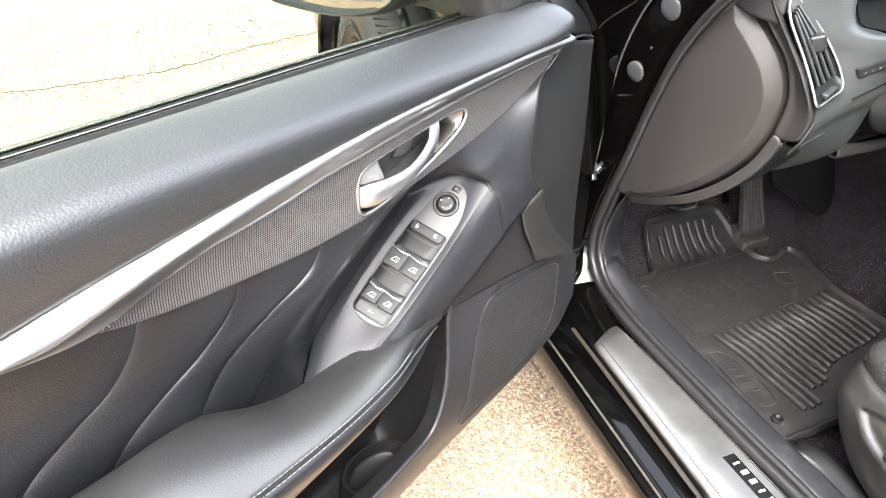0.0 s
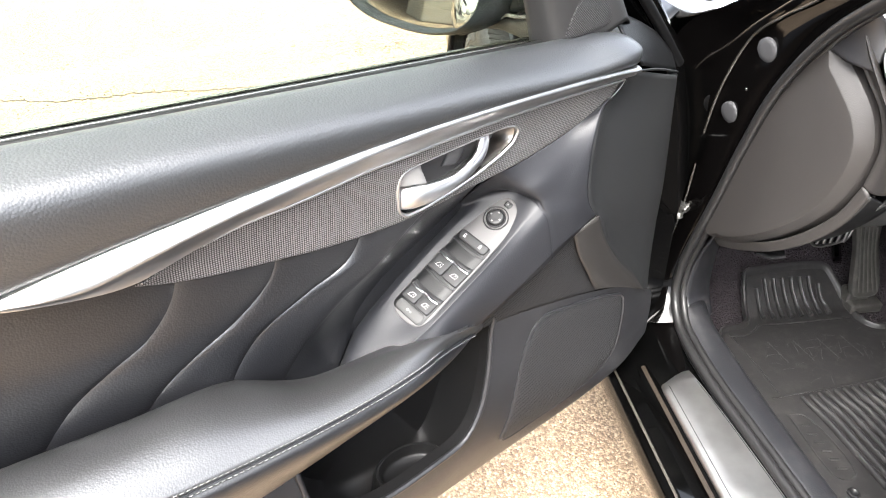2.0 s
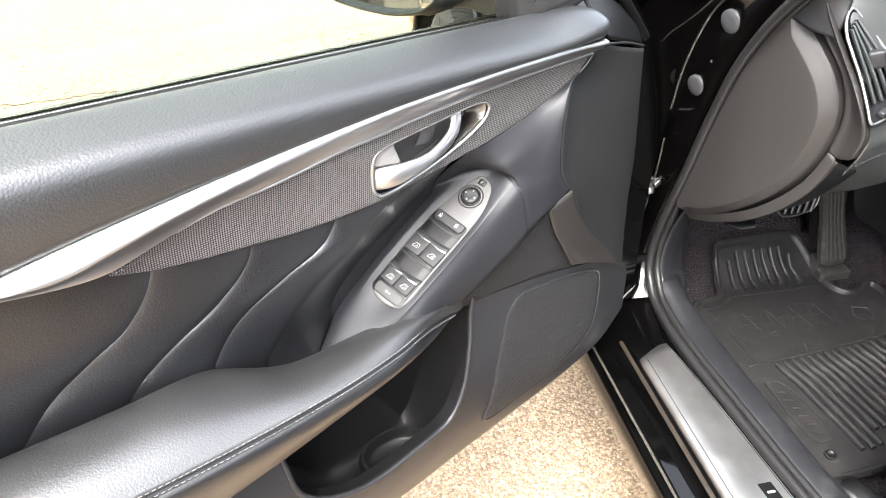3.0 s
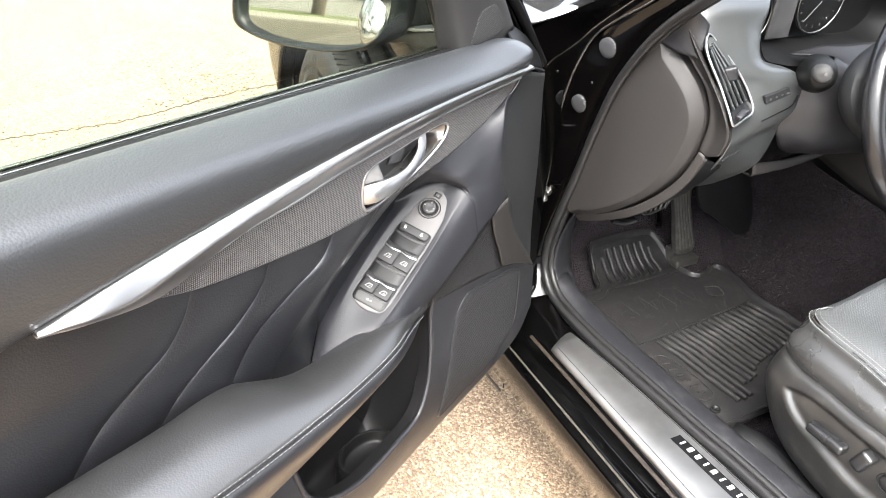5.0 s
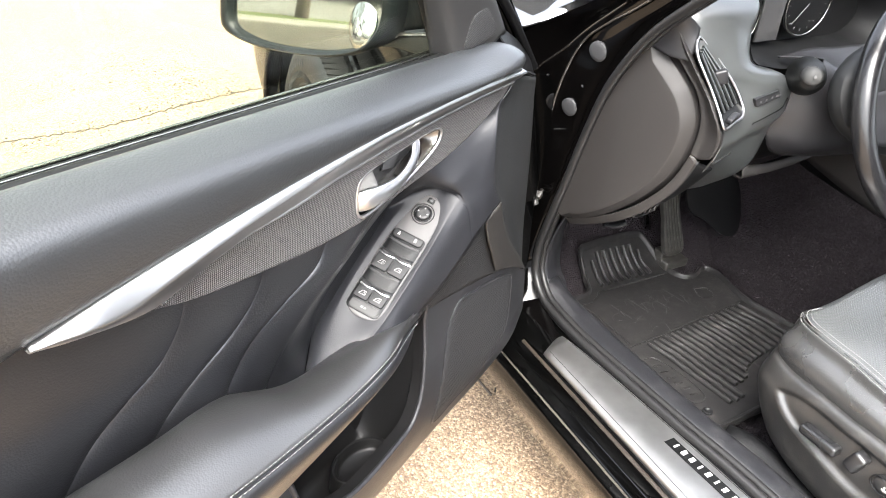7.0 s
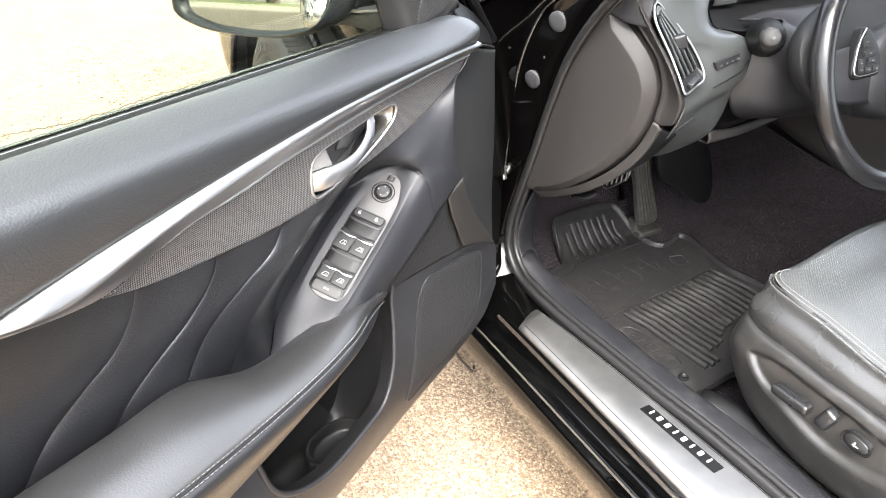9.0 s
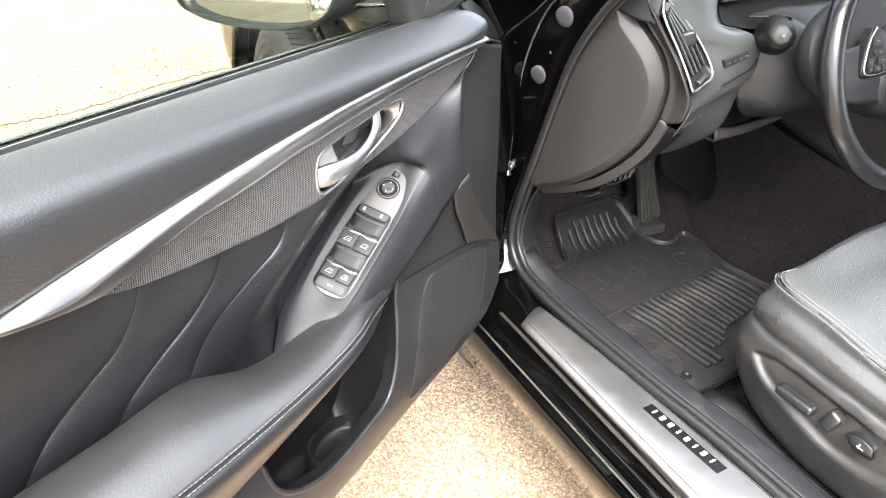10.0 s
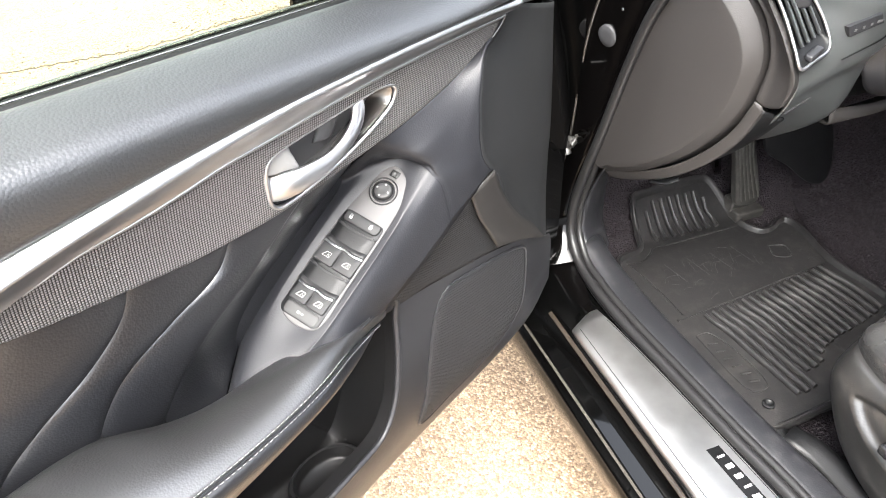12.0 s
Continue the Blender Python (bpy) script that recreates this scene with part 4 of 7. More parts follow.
part("filler_edge", tube([(0.300, 0.103, 0.9285), (0.22, 0.070, 0.9015), (0.152, 0.047, 0.8755)], 0.0016, 24, 8), GREYPLASTIC, door, "rolled top edge of the filler panel")
part("front_filler_top", loft([[(0.285, 0.094, 0.930), (0.22, 0.066, 0.902), (0.150, 0.044, 0.876)], [(0.295, 0.085, 0.945), (0.220, 0.056, 0.920), (0.162, 0.040, 0.900)], [(0.312, 0.055, 0.985), (0.250, 0.044, 0.960), (0.200, 0.036, 0.935)]], 24, 12, IN),
     DARKPLASTIC, door, "dark panel under the sail", thick=0.003)

# ribbed cloth wedge, lower panel with the map pocket, speaker
low_top = [(0.17, 0.092, 0.548), (0.223, 0.104, 0.585), (0.318, 0.114, 0.622), (0.402, 0.118, 0.641), (0.466, 0.118, 0.650), (0.520, 0.120, 0.652), (0.60, 0.126, 0.652), (0.80, 0.130, 0.625), (REAR, 0.130, 0.60)]
part("cloth_wedge", loft([[(0.225, 0.103, 0.588), (0.300, 0.119, 0.684), (0.352, 0.130, 0.764), (0.392, 0.133, 0.757), (0.430, 0.134, 0.739), (0.470, 0.134, 0.714), (0.502, 0.132, 0.692), (0.526, 0.127, 0.666)],
                          [(0.225, 0.104, 0.586), (0.25, 0.107, 0.598), (0.30, 0.112, 0.617), (0.35, 0.116, 0.631), (0.402, 0.118, 0.641), (0.45, 0.118, 0.649), (0.50, 0.119, 0.652), (0.525, 0.120, 0.653)]], 70, 20, IN), FABRIC, door, "ribbed black cloth wedge", thick=0.002)
part("wedge_cap", loft([[(0.359, 0.1355, 0.771), (0.334, 0.1300, 0.729), (0.286, 0.1210, 0.669), (0.224, 0.1105, 0.607), (0.180, 0.1030, 0.558)], [(0.380, 0.1375, 0.767), (0.354, 0.1330, 0.718), (0.316, 0.1265, 0.662), (0.272, 0.1160, 0.615), (0.236, 0.1090, 0.592)],
                        [(0.398, 0.1365, 0.758), (0.377, 0.1335, 0.716), (0.352, 0.1290, 0.680), (0.334, 0.1245, 0.654), (0.318, 0.1205, 0.632)]], 30, 10, IN), CAPPLASTIC, door, "smooth brown-grey plastic wedge end", thick=0.002)
BOTTOM = [(0.118, 0.080, 0.42), (0.184, 0.098, 0.405), (0.237, 0.100, 0.388), (0.295, 0.100, 0.375), (0.405, 0.100, 0.358), (0.508, 0.100, 0.345), (0.576, 0.100, 0.336), (0.80, 0.100, 0.318), (REAR, 0.100, 0.31)]
POCKET = [(0.766, 0.640), (0.768, 0.583), (0.760, 0.548), (0.730, 0.520), (0.677, 0.500), (0.598, 0.503), (0.547, 0.510), (0.522, 0.540), (0.505, 0.590), (0.496, 0.640), (0.497, 0.668), (0.62, 0.668), (0.72, 0.655)]
pocket_hole = [(p.x, p.y) for p in spline([(u, z, 0) for u, z in POCKET], 70, True)]
low_mid = [(0.110, 0.070, 0.50), (0.20, 0.098, 0.52), (0.295, 0.112, 0.53), (0.36, 0.118, 0.54), (0.42, 0.124, 0.55), (0.48, 0.134, 0.56), (0.56, 0.150, 0.555), (0.68, 0.160, 0.545), (0.80, 0.162, 0.54), (REAR, 0.160, 0.53)]
low_mid2 = [(0.110, 0.076, 0.45), (0.20, 0.102, 0.46), (0.30, 0.116, 0.45), (0.40, 0.124, 0.45), (0.48, 0.136, 0.45), (0.58, 0.150, 0.445), (0.70, 0.158, 0.44), (0.85, 0.158, 0.43), (REAR, 0.156, 0.42)]
LOW_RAILS = [low_top, low_mid, low_mid2, BOTTOM, [(u, y - 0.05, z - 0.01) for u, y, z in BOTTOM]]
sheet = loft(LOW_RAILS, 120, 40, IN)
low_tree = BVHTree.FromBMesh(sheet)
sheet.free()


def low_y(u, z, out=0.12):
    hit = low_tree.ray_cast(Vector((u, 1, z)), Vector((0, -1, 0)))
    return hit[0].y if hit[0] else out


part("lower_panel", loft(LOW_RAILS, 300, 110, IN, skip=lambda c: inside(pocket_hole, c.x, c.z) and c.y > 0.09), PLASTIC, door, "black plastic lower door panel")
rim = spline([(u, low_y(u, min(z, 0.645)) + 0.0005, z) for u, z in POCKET], 130, True)
pocket = part("pocket_rim", tube(rim, 0.0036, raw=True, k=10, closed=True), PLASTIC, door, "rounded map pocket rim")
pc = sum(rim, Vector()) / len(rim)
sag = lambda z: 0.075 * min(1, max(0, (0.575 - z) / 0.075))  # the bowl is deeper than its rim
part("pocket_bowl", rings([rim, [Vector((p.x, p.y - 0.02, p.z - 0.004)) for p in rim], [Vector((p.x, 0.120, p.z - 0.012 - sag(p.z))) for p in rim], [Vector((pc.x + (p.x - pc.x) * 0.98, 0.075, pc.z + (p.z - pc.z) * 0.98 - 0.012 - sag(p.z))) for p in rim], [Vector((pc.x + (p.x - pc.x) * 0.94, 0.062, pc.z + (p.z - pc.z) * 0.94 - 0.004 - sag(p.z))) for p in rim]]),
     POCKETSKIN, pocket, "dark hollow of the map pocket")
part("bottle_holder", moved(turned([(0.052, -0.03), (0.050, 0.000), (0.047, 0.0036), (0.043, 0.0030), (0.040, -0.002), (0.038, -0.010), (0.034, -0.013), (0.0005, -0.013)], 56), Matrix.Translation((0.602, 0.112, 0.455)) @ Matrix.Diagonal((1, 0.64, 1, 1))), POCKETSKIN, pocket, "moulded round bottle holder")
SPK = [(0.236, 0.572), (0.262, 0.589), (0.310, 0.606), (0.360, 0.617), (0.405, 0.622), (0.424, 0.606), (0.438, 0.572), (0.455, 0.492), (0.464, 0.440), (0.445, 0.428), (0.390, 0.424), (0.320, 0.428), (0.262, 0.442), (0.230, 0.468), (0.222, 0.510), (0.226, 0.548)]
sl2 = spline([(u, 0, z) for u, z in SPK], 120, True)
sc2 = sum(sl2, Vector()) / 120


def spk_ring(f, up):
    return [Vector((q.x, low_y(q.x, q.z) + up, q.z)) for q in (p.lerp(sc2, f) for p in sl2)]


grille = part("speaker_grille", rings([spk_ring(0, -0.002), spk_ring(0, 0.0015), spk_ring(0.02, 0.0028), spk_ring(0.10, 0.0034), spk_ring(0.25, 0.0040), spk_ring(0.45, 0.0044), spk_ring(0.65, 0.0046), spk_ring(0.85, 0.0046)]), MESHTEX, door, "black woven speaker grille")
part("grille_edge", tube([q for q in spk_ring(-0.015, 0.0005)], 0.0024, raw=True, k=6, closed=True), PLASTIC, grille)

# beltline seals, sail panel, window and its frame
for name, y, dz, r, f, mt in (("belt_seal", 0.0445, -0.0115, 0.0050, 1.0, SEALBLACK), ("belt_seal_channel", 0.034, -0.0190, 0.0056, 0.8, SEALBLACK), ("belt_seal_lip", 0.0245, -0.0155, 0.0010, 1.0, LIPMETAL),
                              ("outer_seal", 0.0185, -0.0215, 0.0050, 1.0, SEALBLACK), ("belt_moulding", 0.0095, -0.0175, 0.0019, 1.0, LIPMETAL), ("outer_seal", 0.003, -0.0250, 0.0060, 1.0, RUBBER)):
    part(name, tube([(0.385, y, 0.9685 + dz)] + [belt(u, y, dz) for u in top_u], r, 60, 8, flat=f, normal=(0, 0, 1)), mt, door, "bright metal belt moulding" if mt is LIPMETAL else "black rubber window seal")
part("window_channel", tube([(0.372, 0.020, 0.955), (0.405, 0.021, 1.015), (0.470, 0.022, 1.14), (0.55, 0.02, 1.26), (0.70, 0.015, 1.36), (REAR, 0.01, 1.40)], 0.016, 60, 8, flat=0.8), RUBBER, door, "black rubber window channel")
SAIL = [[(0.402, 0.026, 0.955), (0.428, 0.030, 1.02), (0.488, 0.030, 1.14)], [(0.396, 0.062, 0.958), (0.412, 0.056, 1.02), (0.470, 0.042, 1.14)], [(0.352, 0.074, 0.962), (0.366, 0.064, 1.02), (0.428, 0.047, 1.15)], [(0.300, 0.070, 0.975), (0.325, 0.058, 1.03), (0.40, 0.044, 1.15)], [(0.262, 0.046, 0.955), (0.312, 0.042, 1.03), (0.39, 0.036, 1.15)]]
sheet = loft(SAIL, 40, 30, IN)
sail_tree = BVHTree.FromBMesh(sheet)
sail = part("sail_panel", sheet, SAILSKIN, door, "black sail panel with a small speaker", thick=0.003)


def on_sail(u, z, up):
    hit = sail_tree.ray_cast(Vector((u, 1, z)), Vector((0, -1, 0)))
    return Vector((u, (hit[0].y if hit[0] else 0.06) + up, z))


TW = spline([(0.389, 0, 0.972), (0.388, 0, 0.978), (0.376, 0, 1.004), (0.370, 0, 1.008), (0.344, 0, 1.012), (0.338, 0, 1.008), (0.328, 0, 0.986), (0.331, 0, 0.980), (0.360, 0, 0.973), (0.384, 0, 0.969)], 60, True)
tc2 = sum(TW, Vector()) / 60
part("tweeter_grille", rings([[on_sail(q.x, q.z, up) for q in (p.lerp(tc2, f) for p in TW)] for f, up in ((0, -0.001), (0, 0.0015), (0.06, 0.0022), (0.3, 0.0024), (0.6, 0.0024), (0.85, 0.0024))]), TWEETTEX, sail, "small black tweeter grille")
part("window_frame", tube([(0.130, 0.010, 0.875), (0.215, 0.012, 0.965), (0.300, 0.014, 1.05), (0.420, 0.012, 1.18), (0.56, 0.01, 1.33), (0.75, 0.0, 1.42), (REAR, -0.01, 1.45)], 0.020, 60, 10, flat=1.3), PAINT, door, "black window frame")
part("frame_seal", tube([(0.135, 0.034, 0.880), (0.222, 0.036, 0.968), (0.308, 0.036, 1.05), (0.425, 0.033, 1.18), (0.56, 0.03, 1.33)], 0.007, 50, 8), RUBBER, door)
gl2 = [Vector((0.372, 0.0, 0.93)), Vector((REAR, 0.0, 0.95)), Vector((REAR, 0.0, 1.39)), Vector((0.69, 0.0, 1.355)), Vector((0.542, 0.0, 1.255)), Vector((0.460, 0.0, 1.13))]
pane = part("window_glass", rings([[p + Vector((0, 0.012, 0)) for p in gl2], [p + Vector((0, 0.016, 0)) for p in gl2]], True, True), GLASSM, door, "clear side window glass", smooth=False)
pane.visible_shadow = False
GREASY = coat("greasy_zinc", (0.075, 0.073, 0.070), 0.38, metal=0.8, grain=0.001, grain_size=0.004, dirt=(0.012, 0.010, 0.008), dirt_amount=0.9, dirt_scale=160)
check = part("door_check", join(rbox(0.07, 0.010, 0.015, 0.003, at=(0.012, 0.012, 0.590)), moved(rbox(0.014, 0.020, 0.010, 0.003), Matrix.Translation((0.004, 0.016, 0.598)) @ Matrix.Rotation(0.5, 4, "Y"))), GREASY, door, "greasy zinc door check")
part("roller", moved(turned([(0.0075, -0.010), (0.0075, -0.002), (0.0055, 0.0), (0.0075, 0.002), (0.0075, 0.010)], 20), Matrix.Translation((0.018, 0.018, 0.594)) @ Matrix.Rotation(0.4, 4, "X")), GREASY, check)
part("clip", tube([(-0.012, 0.016, 0.602), (-0.004, 0.022, 0.606), (0.006, 0.020, 0.600), (0.010, 0.021, 0.588)], 0.0024, 16, 6), GREASY, check)
part("door_hinge", rbox(0.09, 0.03, 0.05, 0.008, at=(0.03, 0.0, 0.70)), PAINT, door)

# outside mirror on the door
def mloop(s, du=0.0, dv=0.0, dz=0.0):
    """The mirror's rounded outline; s scales it, du moves it away from the glass, dv and dz shift it in its plane."""
    O2 = [(-0.335, 0.932), (-0.330, 0.908), (-0.280, 0.897), (-0.190, 0.904), (-0.105, 0.922), (-0.050, 0.948), (-0.028, 0.985), (-0.035, 1.025), (-0.12, 1.045), (-0.22, 1.042), (-0.30, 1.02), (-0.332, 0.98)]
    c = (-0.19, 0.965)
    return spline([(0.43 + du - 0.120 * ((b - c[1]) * s + dz), c[0] + (a - c[0]) * s + dv, c[1] + (b - c[1]) * s + dz) for a, b in O2], 64, True)


mirror = part("mirror_housing", rings([mloop(0.865, -0.018, 0.008, 0.003), mloop(0.885, -0.004, 0.008, 0.003), mloop(0.900, 0.001, 0.007, 0.002), mloop(0.935, 0.002, 0.003, 0.001), mloop(0.975, -0.002, 0.001, 0.0), mloop(0.995, -0.009), mloop(1.0, -0.020), mloop(0.99, -0.05), mloop(0.90, -0.09), mloop(0.62, -0.12), mloop(0.2, -0.13)]), MIRRORSHELL, door, "satin black door mirror housing")
G = mloop(0.872, -0.009, 0.008, 0.003)
part("mirror_glass", rings([[p + Vector((-0.004, 0, 0)) for p in G], G], True, True), MIRROR, mirror, "mirror glass reflecting the street", smooth=False)
part("blind_spot_mirror", moved(turned([(0.029, -0.001), (0.029, 0.0015), (0.0285, 0.0022), (0.024, 0.0034), (0.018, 0.0046), (0.011, 0.0055), (0.005, 0.0060), (0.0005, 0.0062)], 64, "X"), Matrix.Translation((0.4210, -0.069, 0.974)) @ Matrix.Rotation(-0.30, 4, "Y") @ Matrix.Diagonal((1, 0.74, 1.15, 1))), MIRROR, mirror, "small round blind-spot mirror")
BODY_LOW = [(0.400, -0.112, 0.915), (0.396, -0.092, 0.926), (0.392, -0.072, 0.944), (0.387, -0.052, 0.960), (0.383, -0.030, 0.968), (0.378, -0.008, 0.975), (0.374, 0.008, 0.981)]
part("mirror_body", loft([[(u - 0.03, y + 0.004, z + 0.002) for u, y, z in BODY_LOW], [(u - 0.006, y, z - 0.001) for u, y, z in BODY_LOW], [(u + 0.001, y, z + 0.006) for u, y, z in BODY_LOW], [(u + 0.002, y - 0.002, z + 0.05) for u, y, z in BODY_LOW], [(u - 0.004, y - 0.006, z + 0.13) for u, y, z in BODY_LOW]], 40, 24, (0.6, 0.8, 0.0)), MIRRORSHELL, mirror, "satin dark body between mirror and door", thick=0.003)
FOOT_TOP = [(0.388, -0.066, 0.944), (0.384, -0.048, 0.954), (0.379, -0.026, 0.960), (0.375, -0.004, 0.966), (0.372, 0.010, 0.968)]
part("foot_cover", loft([[(u - 0.03, y, z) for u, y, z in FOOT_TOP], FOOT_TOP, [(u + 0.001, y + 0.002, z - 0.006) for u, y, z in FOOT_TOP], [(u - 0.006, y + 0.010, 0.941 - 0.25 * (0.39 - u)) for u, y, z in FOOT_TOP], [(u - 0.03, y + 0.012, 0.936 - 0.25 * (0.39 - u)) for u, y, z in FOOT_TOP]], 32, 20, (0.6, 0.8, 0.0)), FOOTSHELL, mirror, "grey lower cover of the mirror foot", thick=0.003)
part("foot_moulding", tube([(0.386, -0.044, 0.957), (0.384, -0.040, 0.961), (0.381, -0.028, 0.9625), (0.377, -0.008, 0.967), (0.374, 0.008, 0.970)], 0.0034, 30, 8, flat=0.6), SILVERPAINT, mirror, "silver edge of the mirror foot")


# ---------------------------------------------------------------- car body: sill, jamb, fender, wheel
car = thing("car", "gloss black car with its driver door open", "car")
OUT = (-1, -0.3, 0.4)


def along(profile, y0, y1, n=24, bend=None):
    """A sill section (x, z pairs) carried along the car from y0 to y1."""
    rows = []
    for i in range(n):
        y = y0 + (y1 - y0) * i / (n - 1)
        k = bend(y) if bend else 0.0
        rows.append([Vector((x + k, y, z)) for x, z in profile])
    return rows


def curve_in(y):
    return 0.05 * min(1, max(0, -y / 0.5)) ** 0.7


SILL = [(0.045, 0.368), (-0.050, 0.362), (-0.060, 0.357), (-0.064, 0.349), (-0.069, 0.3425), (-0.073, 0.3385), (-0.076, 0.3365), (-0.096, 0.3375), (-0.101, 0.3350), (-0.104, 0.328), (-0.108, 0.3265), (-0.113, 0.320), (-0.114, 0.308), (-0.108, 0.28), (-0.085, 0.22), (-0.04, 0.185), (0.06, 0.18)]
part("rocker_panel", grid(along(SILL, 0.175, -1.25, 60), facing=OUT), PAINT, car, "gloss black painted sill")
# Tan bars on the black sill: the ground's reflection put into colour.
part("sill_seam_reflection", tube([(-0.0600, 0.03, 0.3555), (-0.0610, -0.4, 0.3555), (-0.0610, -1.2, 0.3555)], 0.0046, 40, 8, flat=0.6), coat("tan_ground_reflection", (0.014, 0.0105, 0.008), 0.35, vary=0.3, vary_size=0.03), car, "tan sill seam painted with the ground's reflection")
part("sill_seam_reflection", tube([(-0.1010, 0.16, 0.3350), (-0.1010, -0.4, 0.3350), (-0.1010, -1.2, 0.3350)], 0.0024, 40, 6, flat=0.7), coat("seam_reflection", (0.018, 0.0145, 0.011), 0.7, vary=0.4, vary_size=0.02), car, "tan sill seam painted with the ground's reflection")


def plate_mesh():
    """Sill plate, wrapped over the outer edge."""
    rows = []
    for i in range(50):
        y = -0.004 - 0.95 * i / 49
        inner = 0.002 + curve_in(y)
        f = min(1, (-y - 0.004) / 0.026)
        outer = -0.0535 + 0.035 * (1 - math.sqrt(max(0, 1 - (1 - f) ** 2)))
        rows.append([Vector((inner, y, 0.3715)), Vector((inner - 0.001, y, 0.3735)), Vector(((inner * 2 + outer) / 3, y, 0.3732)), Vector(((inner + outer * 2) / 3, y, 0.3715)), Vector((outer + 0.006, y, 0.3690)), Vector((outer + 0.001, y, 0.3660)), Vector((outer, y, 0.360))])
    return grid(rows, facing=(0, 0, 1))


sill_plate = part("sill_plate", plate_mesh(), BRUSHED, car, "brushed aluminium sill plate with a dark badge", thick=0.002)
part("plate_groove", tube([(0.002 + curve_in(y) - 0.0035, y, 0.3738) for y in [-0.03 - 0.92 * i / 40 for i in range(41)]], 0.0005, 80, 5), DARKPLASTIC, sill_plate, "fine groove along the plate")
part("plate_groove", tube([(-0.0430 + 0.0 * y, y, 0.3702) for y in [-0.03 - 0.92 * i / 40 for i in range(41)]], 0.0005, 80, 5), DARKPLASTIC, sill_plate, "fine groove along the plate")
badge = part("badge_field", dome([(0.000, -0.290, 0.3742), (0.0205, -0.290, 0.3742), (0.0310, -0.442, 0.3746), (0.0095, -0.442, 0.3746)], (0, 0, 1), 0.001, 0.0003, 0, smooth=False), DARKPLASTIC, sill_plate, "dark badge field")
bars = []
for i in range(8):
    y = -0.306 - 0.0166 * i
    x = 0.0115 + 0.0100 * i / 8
    bars.append(rbox(0.0110, 0.0066 if i not in (0, 3, 5, 7) else 0.0030, 0.0006, 0, at=(x, y, 0.3752)))
part("badge_bars", join(*bars), coat("badge_white", (0.45, 0.45, 0.45), 0.5), badge, "pale bars of the badge", smooth=False)

# door seal: up the jamb, round the lower corner and along the sill
SEALP = [(0.030, -0.26, 1.16), (0.030, -0.095, 1.023), (0.030, -0.016, 0.948), (0.031, 0.047, 0.849), (0.032, 0.079, 0.756), (0.032, 0.110, 0.630), (0.032, 0.137, 0.529), (0.032, 0.148, 0.468), (0.031, 0.140, 0.415), (0.027, 0.100, 0.385),
         (0.022, 0.03, 0.380), (0.024, -0.05, 0.379), (0.031, -0.14, 0.379), (0.042, -0.275, 0.379), (0.054, -0.40, 0.380), (0.064, -0.80, 0.380), (0.066, -1.1, 0.38)]
seal = part("door_seal", tube(SEALP, 0.0080, 160, 12), SEALRUBBER, car, "black rubber door seal")
part("seal_lip", tube([(x + 0.0135, y - 0.003, z + 0.003) for x, y, z in SEALP], 0.0068, 160, 10), SEALRUBBER, seal, "inner lip of the door seal")
part("seal_bead", tube([(x - 0.004, y - 0.002, z - 0.008) for x, y, z in SEALP[9:]], 0.0035, 120, 6), RUBBER, seal)

# painted jamb between the seal and the leading flange
FLANGE = [(0.026, -0.12, 1.10), (0.024, 0.010, 0.985), (0.022, 0.068, 0.943), (0.021, 0.114, 0.902), (0.020, 0.140, 0.853), (0.018, 0.158, 0.787), (0.017, 0.164, 0.709), (0.016, 0.162, 0.608), (0.014, 0.174, 0.494), (0.0, 0.165, 0.405), (-0.03, 0.12, 0.372)]
SEAL_UP = SEALP[0:10]
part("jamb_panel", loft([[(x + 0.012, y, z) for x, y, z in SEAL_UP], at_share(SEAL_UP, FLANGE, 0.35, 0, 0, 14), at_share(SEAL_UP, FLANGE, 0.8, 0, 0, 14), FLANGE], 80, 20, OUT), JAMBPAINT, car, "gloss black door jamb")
part("jamb_flange", tube([(x - 0.004, y, z) for x, y, z in FLANGE], 0.0022, 90, 8), coat("painted_edge", (0.018, 0.0165, 0.015), 0.22, clear=0.6), car, "painted flange edge of the jamb")
FEND = [(0.010, -0.09, 1.105), (0.0, 0.070, 0.985), (-0.010, 0.165, 0.925), (-0.020, 0.245, 0.866), (-0.030, 0.29, 0.76), (-0.035, 0.31, 0.6), (-0.04, 0.31, 0.47), (-0.06, 0.29, 0.38), (-0.09, 0.26, 0.33)]
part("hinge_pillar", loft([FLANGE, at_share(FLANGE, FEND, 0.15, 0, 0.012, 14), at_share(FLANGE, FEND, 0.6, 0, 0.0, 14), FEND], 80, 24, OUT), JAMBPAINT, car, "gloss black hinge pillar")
for y, z, r in ((0.081, 0.8925, 0.0168), (0.1245, 0.779, 0.0162)):
    part("grommet", moved(turned([(r, -0.004), (r, 0.0006), (r * 0.95, 0.0015), (r * 0.5, 0.0018), (0.0005, 0.0019)], 32), Matrix.Translation((0.0205, y, z)) @ Matrix.Rotation(radians(-100), 4, "Y") @ Matrix.Rotation(radians(16), 4, "X")), GROMMET, car, "round grey rubber plug")
part("pillar_edge", tube([(-0.004, 0.236, 0.735), (-0.004, 0.226, 0.768), (-0.004, 0.207, 0.813), (-0.002, 0.188, 0.838), (-0.001, 0.172, 0.852), (0.001, 0.136, 0.884), (0.005, 0.101, 0.922), (0.010, 0.03, 0.985)], 0.0016, 50, 8), coat("sealed_edge", (0.010, 0.0088, 0.008), 0.2, clear=0.7), car, "sealed edge of the fender flange")
